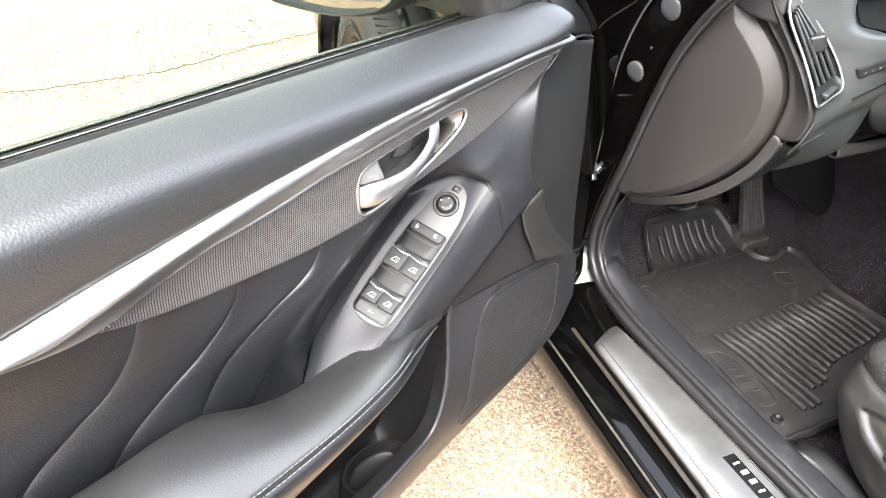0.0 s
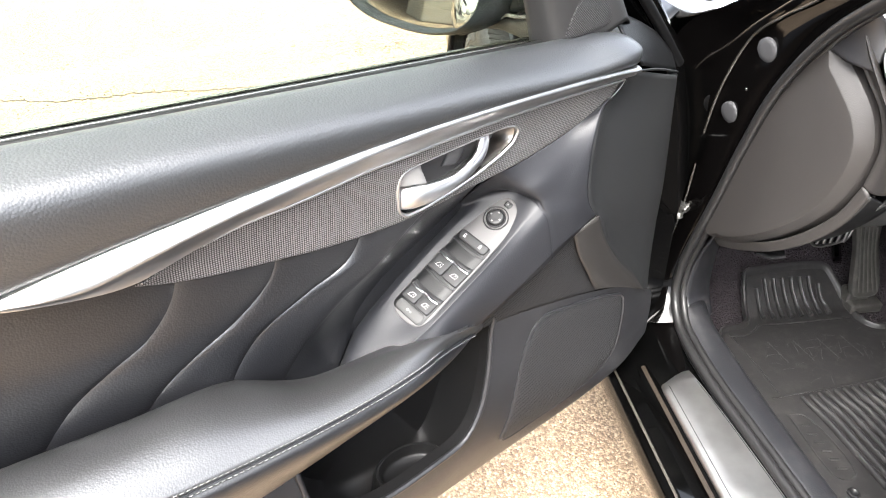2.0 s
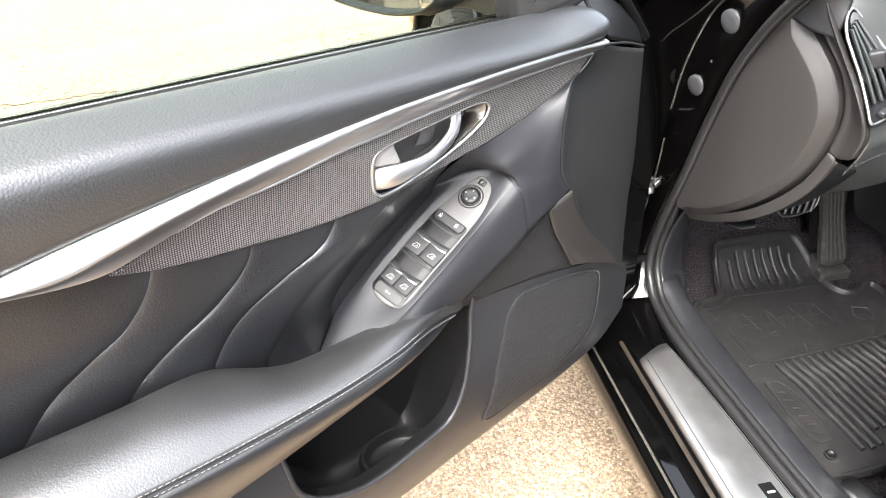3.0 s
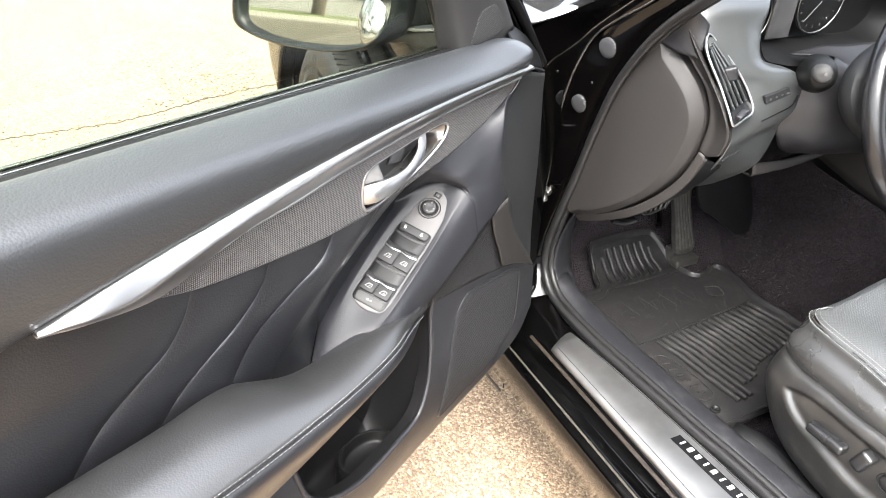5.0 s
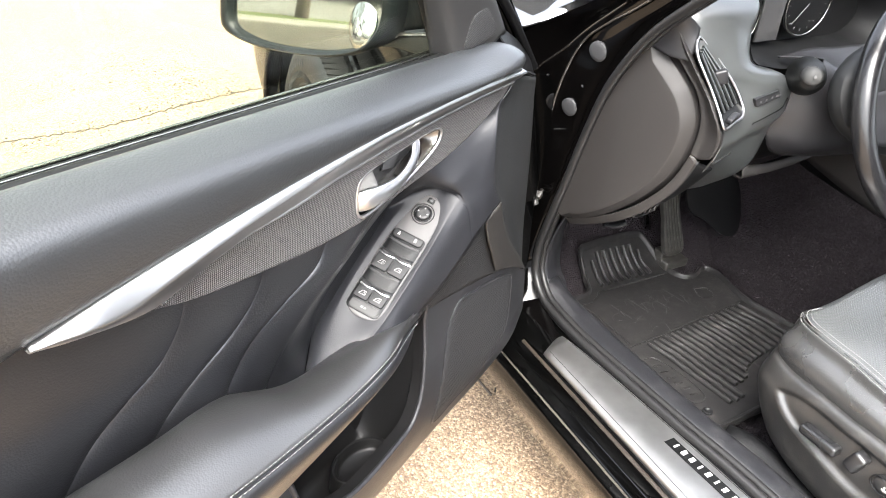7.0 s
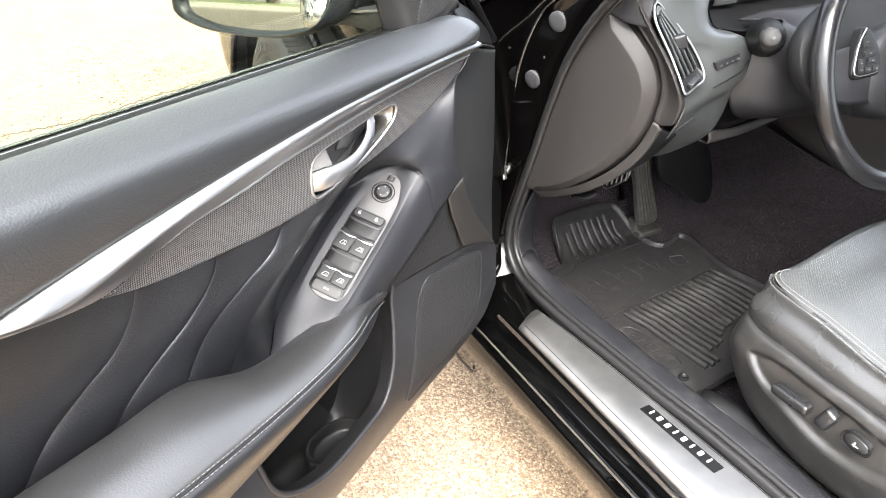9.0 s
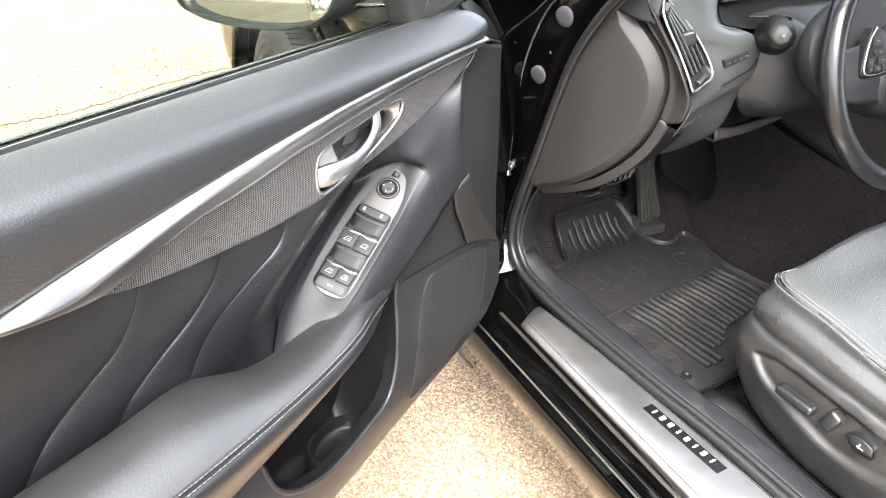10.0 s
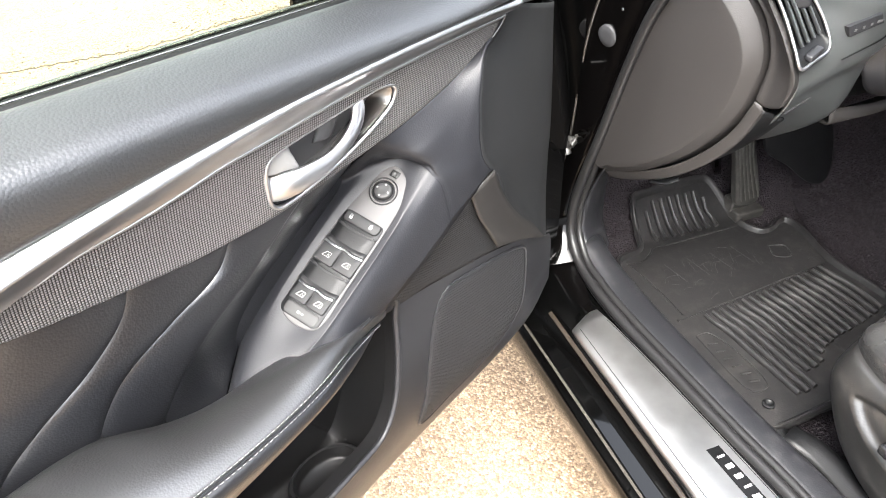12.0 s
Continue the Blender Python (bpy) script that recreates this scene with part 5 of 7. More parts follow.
part("screw_head", moved(turned([(0.0022, 0), (0.0022, 0.001), (0.0015, 0.0015), (0.0003, 0.0015)], 16), Matrix.Translation((0.024, 0.105, 0.825)) @ Matrix.Rotation(radians(-95), 4, "Y")), SATIN, car)
# foot of the pillar: the glossy hollow in front of the sill plate
part("pillar_foot", loft([[(0.030, 0.148, 0.445), (0.0295, 0.146, 0.405), (0.0285, 0.138, 0.385), (0.024, 0.09, 0.376), (0.0, 0.0, 0.367)], [(0.0, 0.164, 0.430), (-0.003, 0.160, 0.392), (-0.008, 0.146, 0.371), (-0.022, 0.07, 0.362), (-0.035, 0.01, 0.358)],
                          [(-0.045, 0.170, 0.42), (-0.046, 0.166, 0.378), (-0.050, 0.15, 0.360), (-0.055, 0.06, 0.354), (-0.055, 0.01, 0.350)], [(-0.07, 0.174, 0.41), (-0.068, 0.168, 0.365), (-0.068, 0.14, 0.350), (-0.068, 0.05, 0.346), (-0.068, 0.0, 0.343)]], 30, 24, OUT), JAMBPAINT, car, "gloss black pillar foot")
# fender and wheel arch
AX, AZ, AR = 0.80, 0.345, 0.425


def fender_mesh():
    rows = []
    for i in range(60):
        y = 0.205 + 1.315 * i / 59
        f = max(0, (y - 0.27) / 1.25)
        under = 0.26
        if abs(y - AX) < AR:
            under = max(under, AZ + math.sqrt(AR * AR - (y - AX) ** 2))
        flare = 0.075 * math.exp(-(max(0, abs(y - 1.05) - 0.25) / 0.5) ** 2)
        top = 0.905 - 0.16 * f ** 1.6
        col = []
        for j in range(14):
            t = j / 13
            z = top + (under - top) * t
            x = -0.075 - flare * (0.6 + 0.4 * t) - 0.045 * math.sin(math.pi * min(1, t * 1.1)) + 0.9 * max(0, f - 0.86) ** 1.5
            if t < 0.08:
                x += 0.03 * (1 - t / 0.08)
            col.append(Vector((x, y, z)))
        rows.append(col)
    return grid(rows, facing=(-1, 0, 0))


part("front_fender", fender_mesh(), PAINT, car, "gloss black front fender", thick=0.004)
arch = [(-0.185, AX + AR * math.cos(t), AZ + AR * math.sin(t)) for t in [math.pi * (-0.08 + 1.16 * i / 20) for i in range(21)]]
part("arch_lip", tube(arch, 0.009, 60, 6), PAINT, car)
part("arch_liner", loft([[(-0.185, y, z) for x, y, z in arch], [(0.15, y, z) for x, y, z in arch]], 50, 6), RUBBER, car, "dark wheel-arch liner")
part("hood", loft([[(-0.02, 0.27, 0.872), (-0.04, 0.8, 0.83), (0.02, 1.3, 0.76), (0.15, 1.6, 0.62)], [(0.06, 0.22, 0.915), (0.06, 0.8, 0.88), (0.10, 1.3, 0.79), (0.2, 1.6, 0.64)], [(0.4, 0.30, 1.0), (0.4, 0.8, 0.95), (0.42, 1.3, 0.83), (0.45, 1.65, 0.66)], [(1.2, 0.30, 1.0), (1.2, 0.8, 0.95), (1.18, 1.3, 0.83), (1.15, 1.65, 0.66)]], 40, 20, (0, 0, 1)),
     HOODPAINT, car, "gloss black hood", thick=0.004)
part("cowl", loft([[(0.14, 0.34, 0.94), (0.5, 0.30, 0.99), (1.2, 0.30, 0.99)], [(0.15, 0.26, 0.955), (0.5, 0.20, 1.0), (1.2, 0.20, 1.0)]], 20, 6, (0, 0, 1)), DARKPLASTIC, car)
part("a_pillar", loft([[(0.03, 0.02, 1.04), (0.07, -0.14, 1.15), (0.13, -0.45, 1.36)], [(0.05, 0.05, 1.07), (0.10, -0.10, 1.19), (0.17, -0.42, 1.41)], [(0.10, 0.03, 1.09), (0.16, -0.12, 1.20), (0.23, -0.44, 1.41)], [(0.07, 0.0, 1.06), (0.11, -0.16, 1.15), (0.16, -0.47, 1.36)], [(0.03, 0.02, 1.04), (0.07, -0.14, 1.15), (0.13, -0.45, 1.36)]], 30, 20), DARKPLASTIC, car, "black windscreen pillar")
part("roof", loft([[(0.13, -0.45, 1.37), (0.15, -1.0, 1.43), (0.2, -1.9, 1.38)], [(0.3, -0.42, 1.44), (0.35, -1.0, 1.48), (0.4, -1.9, 1.44)], [(1.25, -0.42, 1.44), (1.2, -1.0, 1.48), (1.15, -1.9, 1.44)], [(1.42, -0.45, 1.37), (1.4, -1.0, 1.43), (1.35, -1.9, 1.38)]], 24, 16, (0, 0, 1)), PAINT, car, "gloss black roof", thick=0.03)
part("center_pillar", loft([[(-0.04, -1.20, 0.35), (-0.03, -1.2, 0.9), (0.13, -1.22, 1.4)], [(0.02, -1.10, 0.36), (0.03, -1.1, 0.9), (0.17, -1.15, 1.4)], [(0.10, -1.12, 0.36), (0.10, -1.12, 0.9), (0.22, -1.18, 1.4)]], 20, 10, (0, 1, 0)), DARKPLASTIC, car, thick=0.03)
part("far_side", loft([[(1.45, 0.3, 0.3), (1.45, -1, 0.3), (1.45, -2.5, 0.3)], [(1.48, 0.3, 0.7), (1.48, -1, 0.7), (1.48, -2.5, 0.7)], [(1.44, 0.3, 0.95), (1.44, -1, 0.97), (1.44, -2.5, 0.99)]], 20, 8, (-1, 0, 0)), DARKPLASTIC, car, thick=0.05)
part("rear_side", loft([[(-0.09, -1.25, 0.33), (-0.09, -2.0, 0.33), (-0.05, -3.0, 0.4)], [(-0.13, -1.25, 0.6), (-0.13, -2.0, 0.6), (-0.08, -3.0, 0.6)], [(-0.09, -1.25, 0.97), (-0.09, -2.0, 0.98), (-0.04, -3.0, 0.97)]], 24, 12, OUT), PAINT, car, thick=0.05)
part("rubber_flap", loft([[(-0.06, 0.115, 0.235), (-0.055, 0.10, 0.205), (-0.062, 0.088, 0.172)], [(-0.05, 0.135, 0.235), (-0.047, 0.115, 0.205), (-0.060, 0.090, 0.171)]], 14, 4), RUBBER, car, "small rubber flap hanging under the sill", thick=0.003)

wheel = new("front_wheel")
wheel.parent = car
wheel.matrix_world = Matrix.Translation((-0.095, AX, 0.335)) @ Matrix.Rotation(radians(-6), 4, "Z") @ Matrix.Rotation(radians(-90), 4, "Y")
tagged(wheel, "black rubber tyre on an alloy wheel")
part("tyre", turned([(0.235, -0.10), (0.27, -0.112), (0.31, -0.108), (0.328, -0.09), (0.335, -0.05), (0.3355, 0), (0.335, 0.05), (0.328, 0.09), (0.318, 0.102), (0.30, 0.110), (0.27, 0.112), (0.245, 0.108), (0.232, 0.100), (0.228, 0.06)], 96), TYRE, wheel, "black tyre with raised lettering")
part("rim", turned([(0.229, 0.06), (0.236, 0.102), (0.231, 0.106), (0.222, 0.085), (0.21, 0.03), (0.06, 0.05), (0.03, 0.06), (0.0005, 0.06)], 64), DARKSATIN, wheel, "alloy wheel rim")
tb = []
for i in range(96):
    t = 2 * math.pi * i / 96
    for zz, tw in ((-0.075, 0.3), (0.075, -0.3), (0.025, 0.2), (-0.025, -0.2)):
        tb.append(moved(rbox(0.004, 0.016, 0.040, 0), Matrix.Rotation(t, 4, "Z") @ Matrix.Translation((0.3355 if abs(zz) < 0.05 else 0.331, 0, zz)) @ Matrix.Rotation(tw, 4, "X")))
tagged(part("tread", join(*tb), TYRE, wheel, smooth=False), kind="stuff")
lb = []
for i, w in enumerate((0.020, 0.018, 0.020, 0.006, 0.022, 0.018, 0.020, 0.008)):
    for base in (0.2, 2.3, 4.4):
        lb.append(moved(rbox(0.020, w * 0.35, 0.002, 0), Matrix.Rotation(base + i * 0.085, 4, "Z") @ Matrix.Translation((0.286, 0, 0.1125))))
tagged(part("lettering", join(*lb), GROMMET, wheel, smooth=False), "raised grey bars of tyre lettering", kind="stuff")
sr = []
for i in range(120):
    sr.append(moved(rbox(0.016, 0.003, 0.003, 0), Matrix.Rotation(i * 2 * math.pi / 120, 4, "Z") @ Matrix.Translation((0.257, 0, 0.1115))))
tagged(part("sidewall_ribs", join(*sr), TYRE, wheel, smooth=False), kind="stuff")

# ---------------------------------------------------------------- cabin floor
tagged(part("carpet", loft([[(0.10, 0.34, 0.66), (0.4, 0.36, 0.66), (0.66, 0.34, 0.66)], [(0.10, 0.33, 0.45), (0.4, 0.34, 0.46), (0.66, 0.26, 0.50)], [(0.09, 0.29, 0.33), (0.4, 0.28, 0.34), (0.64, 0.20, 0.36)], [(0.09, 0.20, 0.275), (0.4, 0.19, 0.275), (0.62, 0.15, 0.285)], [(0.09, 0.0, 0.270), (0.4, 0.0, 0.270), (0.62, 0.0, 0.275)], [(0.09, -0.6, 0.270), (0.4, -0.6, 0.270), (0.62, -0.6, 0.275)], [(0.09, -1.1, 0.270), (0.4, -1.1, 0.270), (0.62, -1.1, 0.275)]], 40, 60, (0, -0.3, 1)), CARPET, None), "dark charcoal carpet in the footwell", "carpet", kind="structure")
tagged(part("tunnel_carpet", loft([[(0.60, 0.34, 0.66), (0.60, 0.17, 0.30), (0.60, 0.0, 0.275), (0.60, -0.5, 0.275), (0.60, -1.0, 0.275)], [(0.645, 0.33, 0.66), (0.645, 0.14, 0.42), (0.645, 0.0, 0.42), (0.645, -0.5, 0.42), (0.645, -1, 0.42)], [(0.66, 0.30, 0.70), (0.665, 0.12, 0.60), (0.665, 0.0, 0.58), (0.665, -0.5, 0.56), (0.665, -1, 0.56)]], 50, 20, (-1, 0, 0)), CARPET, None), "dark carpet up the side of the tunnel", "carpet", kind="structure")
trim_out = [(0.036, 0.125, 0.402), (0.037, 0.095, 0.388), (0.038, 0.04, 0.384), (0.040, -0.05, 0.384), (0.047, -0.14, 0.384), (0.058, -0.275, 0.385), (0.070, -0.40, 0.386), (0.082, -0.8, 0.386), (0.084, -1.1, 0.386)]
trim_in = [(0.088, 0.135, 0.400), (0.087, 0.10, 0.388), (0.086, 0.06, 0.386), (0.086, -0.05, 0.386), (0.089, -0.14, 0.386), (0.098, -0.275, 0.386), (0.112, -0.42, 0.386), (0.125, -0.8, 0.386), (0.125, -1.1, 0.386)]
part("sill_trim", loft([trim_out, at_share(trim_out, trim_in, 0.3, 0.003, 0), at_share(trim_out, trim_in, 0.8, 0.003, 0), trim_in, [(x + 0.008, y, z - 0.012) for x, y, z in trim_in], [(x + 0.014, y, z - 0.11) for x, y, z in trim_in]], 80, 24, (0, 0, 1)), SCUFFED, car, "scuffed black plastic sill trim", thick=0.003)
KICK_A = [(0.046, 0.098, 0.575), (0.046, 0.122, 0.52), (0.046, 0.136, 0.46), (0.046, 0.125, 0.41), (0.05, 0.09, 0.388)]
KICK_B = [(0.105, 0.17, 0.58), (0.112, 0.18, 0.52), (0.118, 0.185, 0.46), (0.118, 0.175, 0.40), (0.105, 0.13, 0.385)]
part("kick_panel", loft([KICK_A, at_share(KICK_A, KICK_B, 0.5, 0, -0.012), KICK_B, [(x + 0.01, y + 0.15, z - 0.03) for x, y, z in KICK_B]], 40, 20, (1, -1, 0)), SCUFFED, car, "scuffed black kick panel", thick=0.003)

part("firewall", rbox(1.46, 0.02, 0.72, 0, at=(0.76, 0.39, 0.62)), DARKPLASTIC, car)
part("floor_pan", rbox(1.50, 2.6, 0.03, 0, at=(0.72, -0.95, 0.245)), DARKPLASTIC, car)
part("rear_bulkhead", rbox(1.44, 0.04, 1.0, 0, at=(0.73, -2.2, 0.75)), DARKPLASTIC, car)
# all-weather floor mat
mat_thing = thing("floor_mat", "dusty black rubber all-weather floor mat on the carpet", "floor mat")
MAT = [(0.190, 0.175), (0.214, 0.178), (0.230, 0.190), (0.243, 0.255), (0.252, 0.268), (0.270, 0.271), (0.415, 0.274), (0.434, 0.268), (0.450, 0.245), (0.466, 0.210), (0.472, 0.165), (0.487, 0.143), (0.510, 0.143), (0.535, 0.154), (0.553, 0.152), (0.562, 0.130), (0.562, 0.097), (0.552, 0.040), (0.552, 0.000), (0.565, -0.063), (0.572, -0.15), (0.56, -0.22), (0.50, -0.255), (0.40, -0.258), (0.28, -0.260), (0.200, -0.266), (0.165, -0.264), (0.148, -0.24), (0.140, -0.10), (0.142, 0.05), (0.150, 0.14), (0.166, 0.168)]


def mat_z(x, y):
    t = min(1, max(0, (y - 0.190) / 0.095))
    return 0.290 + 0.066 * (t * t * (3 - 2 * t)) + 0.010 * min(1, max(0, (x - 0.45) / 0.12)) + 0.012 * max(0, (-y - 0.1) / 0.15) * (1 if x < 0.4 else 0.5)


ml = spline([(x, y, 0) for x, y in MAT], 220, True)


def mat_ring(s, dz):
    out = []
    for i, p in enumerate(ml):
        t = (ml[(i + 1) % 220] - ml[i - 1]).normalized()
        nrm = Vector((-t.y, t.x, 0))
        q = p + nrm * s
        out.append(Vector((q.x, q.y, mat_z(q.x, q.y) + dz)))
    return out


flip = 1 if sum((ml[i].x * ml[(i + 1) % 220].y - ml[(i + 1) % 220].x * ml[i].y) for i in range(220)) > 0 else -1
part("mat_rim", rings([mat_ring(0, -0.006), mat_ring(0, 0.006), mat_ring(flip * 0.002, 0.009), mat_ring(flip * 0.006, 0.009), mat_ring(flip * 0.009, 0.005), mat_ring(flip * 0.011, -0.002)], False, False), MATRUBBER, mat_thing, "raised rim of the mat")
poly = [(p.x, p.y) for p in ml]
bm = grid([[Vector((0.13 + 0.46 * i / 110, -0.27 + 0.57 * j / 136, mat_z(0.13 + 0.46 * i / 110, -0.27 + 0.57 * j / 136))) for j in range(137)] for i in range(111)], facing=(0, 0, 1), skip=lambda c: not inside(poly, c.x, c.y))
part("mat_sheet", bm, MATRUBBER, mat_thing, "flat dusty sheet of the mat", thick=0.004)


def on_mat(pts, dz):
    return [(x, y, mat_z(x, y) + dz) for x, y in pts]


for i in range(17):
    f = i / 16
    x0, y0 = 0.231 + 0.282 * f, -0.016 + 0.028 * f
    ln = (0.205, 0.208, 0.206, 0.176, 0.176, 0.172, 0.158, 0.150, 0.146, 0.142, 0.140, 0.140, 0.138, 0.138, 0.136, 0.134, 0.130)[i]
    pts = [(x0, y0), (x0 + 0.004, y0 - 0.022), (x0 + 0.012, y0 - 0.05), (x0 + 0.018, y0 - ln * 0.6), (x0 + 0.022, y0 - ln)]
    part("mat_rib", tube(on_mat(pts, 0.0022), 0.0046, 26, 8, flat=1.3, normal=(0, 0, 1), taper=lambda t: 0.75 + 0.35 * min(1, t * 5)), MATRUBBER, mat_thing)
for i in range(8):
    x = 0.270 + 0.0195 * i
    top, low = (0.240, 0.186) if i in (0, 7) else (0.252, 0.186)
    pts = [(x + 0.001 * i, low), (x + 0.001 * i, low + 0.02), (x, top - 0.02), (x, top)]
    part("mat_rib", tube(on_mat(pts, 0.0030), 0.0040, 18, 8, flat=1.6, normal=(0, -0.6, 0.8)), MATRUBBER, mat_thing)
part("mat_fold", tube(on_mat([(0.178, -0.010), (0.240, -0.004), (0.30, 0.000), (0.409, 0.011), (0.530, 0.016)], 0.0012), 0.0026, 40, 6), MATRUBBER, mat_thing)
part("mat_fold", tube(on_mat([(0.178, 0.150), (0.208, 0.148), (0.236, 0.160), (0.252, 0.173), (0.30, 0.173), (0.38, 0.174), (0.458, 0.176)], 0.0004), 0.0022, 50, 6), MATRUBBER, mat_thing)
part("mat_fold", tube(on_mat([(0.183, 0.145), (0.190, 0.10), (0.196, 0.04), (0.196, 0.0)], 0.0003), 0.0018, 40, 6), MATRUBBER, mat_thing)
for i in range(4):
    x = 0.245 + 0.052 * i
    part("mat_crease", tube(on_mat([(x, 0.126), (x + 0.006, 0.098), (x + 0.012, 0.070)], -0.0002), 0.0006, 14, 5), MATRUBBER, mat_thing)
part("mat_mark", tube(on_mat([(0.472, 0.100), (0.499, 0.087), (0.490, 0.059), (0.463, 0.072), (0.472, 0.100)], 0.0004), 0.0012, 60, 5), MATRUBBER, mat_thing, "small moulded square on the mat")
part("mat_badge", tube(on_mat([(0.186, -0.050), (0.213, -0.054), (0.223, -0.186), (0.192, -0.188), (0.186, -0.050)], 0.0008), 0.0012, 60, 5), MATRUBBER, mat_thing, "moulded badge outline on the mat")
tagged(part("mat_badge", join(*[tube(on_mat([(0.194 + 0.0012 * i, -0.074 - 0.019 * i), (0.211 + 0.0012 * i, -0.077 - 0.019 * i)], 0.0008), 0.0020, 6, 5) for i in range(6)]), MATRUBBER, mat_thing), "moulded bars on the mat", kind="stuff")
rng = random.Random(11)
scr = []
for i in range(60):
    x, y, a, ln = rng.gauss(0.36, 0.09), rng.gauss(0.075, 0.035), rng.gauss(0.7, 0.7), rng.uniform(0.006, 0.030)
    pts = [(x + math.cos(a) * ln * (f - 0.5), y + math.sin(a) * ln * (f - 0.5) + 0.002 * math.sin(f * 3)) for f in (0, 0.5, 1)]
    if all(inside(poly, *q) for q in pts):
        scr.append(tube(on_mat(pts, 0.0001), rng.uniform(0.00012, 0.00034), 6, 4))
tagged(part("mat_scratches", join(*scr), coat("scratch_grey", (0.022, 0.021, 0.0205), 0.7), mat_thing), "fine pale scratches in the rubber", kind="stuff")
part("mat_hook", moved(turned([(0.010, 0), (0.010, 0.003), (0.007, 0.004), (0.004, 0.001), (0.0003, 0.001)], 20), Matrix.Translation((0.195, -0.219, mat_z(0.195, -0.219)))), DARKPLASTIC, mat_thing, "black mat fixing eyelet")

# ---------------------------------------------------------------- pedals
brake = thing("brake_pedal", "ribbed rubber brake pedal with a metal rim", "pedal")
BRK = [(0.326, 0.2180, 0.460), (0.336, 0.2140, 0.449), (0.350, 0.2135, 0.446), (0.380, 0.2140, 0.450), (0.404, 0.2160, 0.459), (0.411, 0.2190, 0.470), (0.411, 0.2230, 0.487), (0.395, 0.2240, 0.492), (0.345, 0.2240, 0.488), (0.330, 0.2220, 0.478)]
part("pad", dome(BRK, (0, -1, 0.30), 0.012, 0.003, 0.001, 60), RUBBER, brake)
part("rim", tube([(x, y - 0.001, z) for x, y, z in BRK], 0.0024, 60, 8, True), PEDALMETAL, brake, "worn bright pedal rim")
for i in range(5):
    part("tread_rib", tube([(0.340 + 0.014 * i, 0.2110, 0.453), (0.346 + 0.014 * i, 0.2165, 0.472), (0.352 + 0.013 * i, 0.2200, 0.486)], 0.0028, 8, 6), PEDALMETAL, brake, "worn bright tread rib")
part("arm", loft([[(0.395, 0.235, 0.49), (0.405, 0.245, 0.43), (0.445, 0.262, 0.36)], [(0.412, 0.235, 0.49), (0.425, 0.245, 0.43), (0.462, 0.262, 0.36)]], 16, 4, (0, -1, 0.2)), PAINT, brake, "black pedal arm", thick=0.008)
accel = thing("accelerator_pedal", "tall scuffed grey plastic accelerator pedal", "pedal")
part("pad", dome([(0.404, 0.215, 0.530), (0.456, 0.215, 0.525), (0.470, 0.208, 0.46), (0.494, 0.199, 0.39), (0.507, 0.190, 0.340), (0.500, 0.187, 0.330), (0.452, 0.187, 0.332), (0.446, 0.190, 0.345), (0.428, 0.203, 0.43)], (-0.05, -1, 0.12), 0.014, 0.004, 0.001, 70), PEDALGREY, accel)
for i in range(5):
    f = i / 4
    part("tread_rib", tube([(0.412 + 0.036 * f, 0.2125, 0.515), (0.436 + 0.032 * f, 0.2005, 0.43), (0.456 + 0.042 * f, 0.1850, 0.345)], 0.0018, 18, 6), PEDALRIB, accel)
part("base", join(rbox(0.070, 0.050, 0.022, 0.006, at=(0.490, 0.205, 0.302)), rbox(0.050, 0.030, 0.030, 0.006, at=(0.478, 0.215, 0.318))), PEDALGREY, accel, "scuffed pedal hinge block")
part("arm", tube([(0.43, 0.225, 0.50), (0.435, 0.26, 0.58), (0.44, 0.29, 0.66)], 0.010, 20, 8), DARKPLASTIC, accel)
part("heel_pad", dome([(0.466, 0.196, 0.530), (0.584, 0.173, 0.526), (0.603, 0.160, 0.490), (0.610, 0.140, 0.420), (0.602, 0.134, 0.398), (0.590, 0.133, 0.390), (0.565, 0.139, 0.394), (0.518, 0.160, 0.430), (0.472, 0.178, 0.460)], (-0.2, -1, 0.3), 0.01, 0.002, 0.002, 80), DARKPLASTIC, car, "black footwell side pad")

# ---------------------------------------------------------------- dashboard
dash = thing("dashboard", "grey-black moulded dashboard with a silver-edged vent", "dashboard")
CAP = [(0.002, 0.925), (0.027, 0.885), (0.052, 0.843), (0.079, 0.785), (0.101, 0.72), (0.115, 0.65), (0.121, 0.59), (0.112, 0.568), (0.085, 0.572), (0.038, 0.601), (-0.016, 0.648), (-0.052, 0.690), (-0.082, 0.742), (-0.096, 0.79), (-0.097, 0.84), (-0.080, 0.876), (-0.052, 0.903), (-0.024, 0.924), (-0.010, 0.934)]


def cap_x(y):
    return 0.040 + 0.33 * math.sqrt(y * y + 0.0016) * 0.5 - 0.165 * y - 0.006


def cap_ring(s, dx):
    """The cap's outline drawn in by s; only its rear edge is bevelled, the front one tucks behind the seal."""
    L = spline([(cap_x(y), y, z) for y, z in CAP], 160, True)
    c = sum(L, Vector()) / 160
    out = []
    for p in L:
        f = min(1, max(0, (0.925 - p.z) / 0.34))
        front = 0.002 + 0.115 * (1 - (1 - f) ** 1.7)
        w = min(1, max(0, (front - p.y - 0.004) / 0.022))
        w = 0.06 + 0.94 * w * w * (3 - 2 * w)
        q = p.lerp(c, min(1, (s * w if s < 0.024 else s - 0.0235 * (1 - w) * max(0, 1 - (s - 0.0235) / 0.09)) / 0.13))
        out.append(Vector((cap_x(q.y) + dx * w + (0.008 * (1 - w) if dx > 0.03 else 0), q.y, q.z)))
    return out


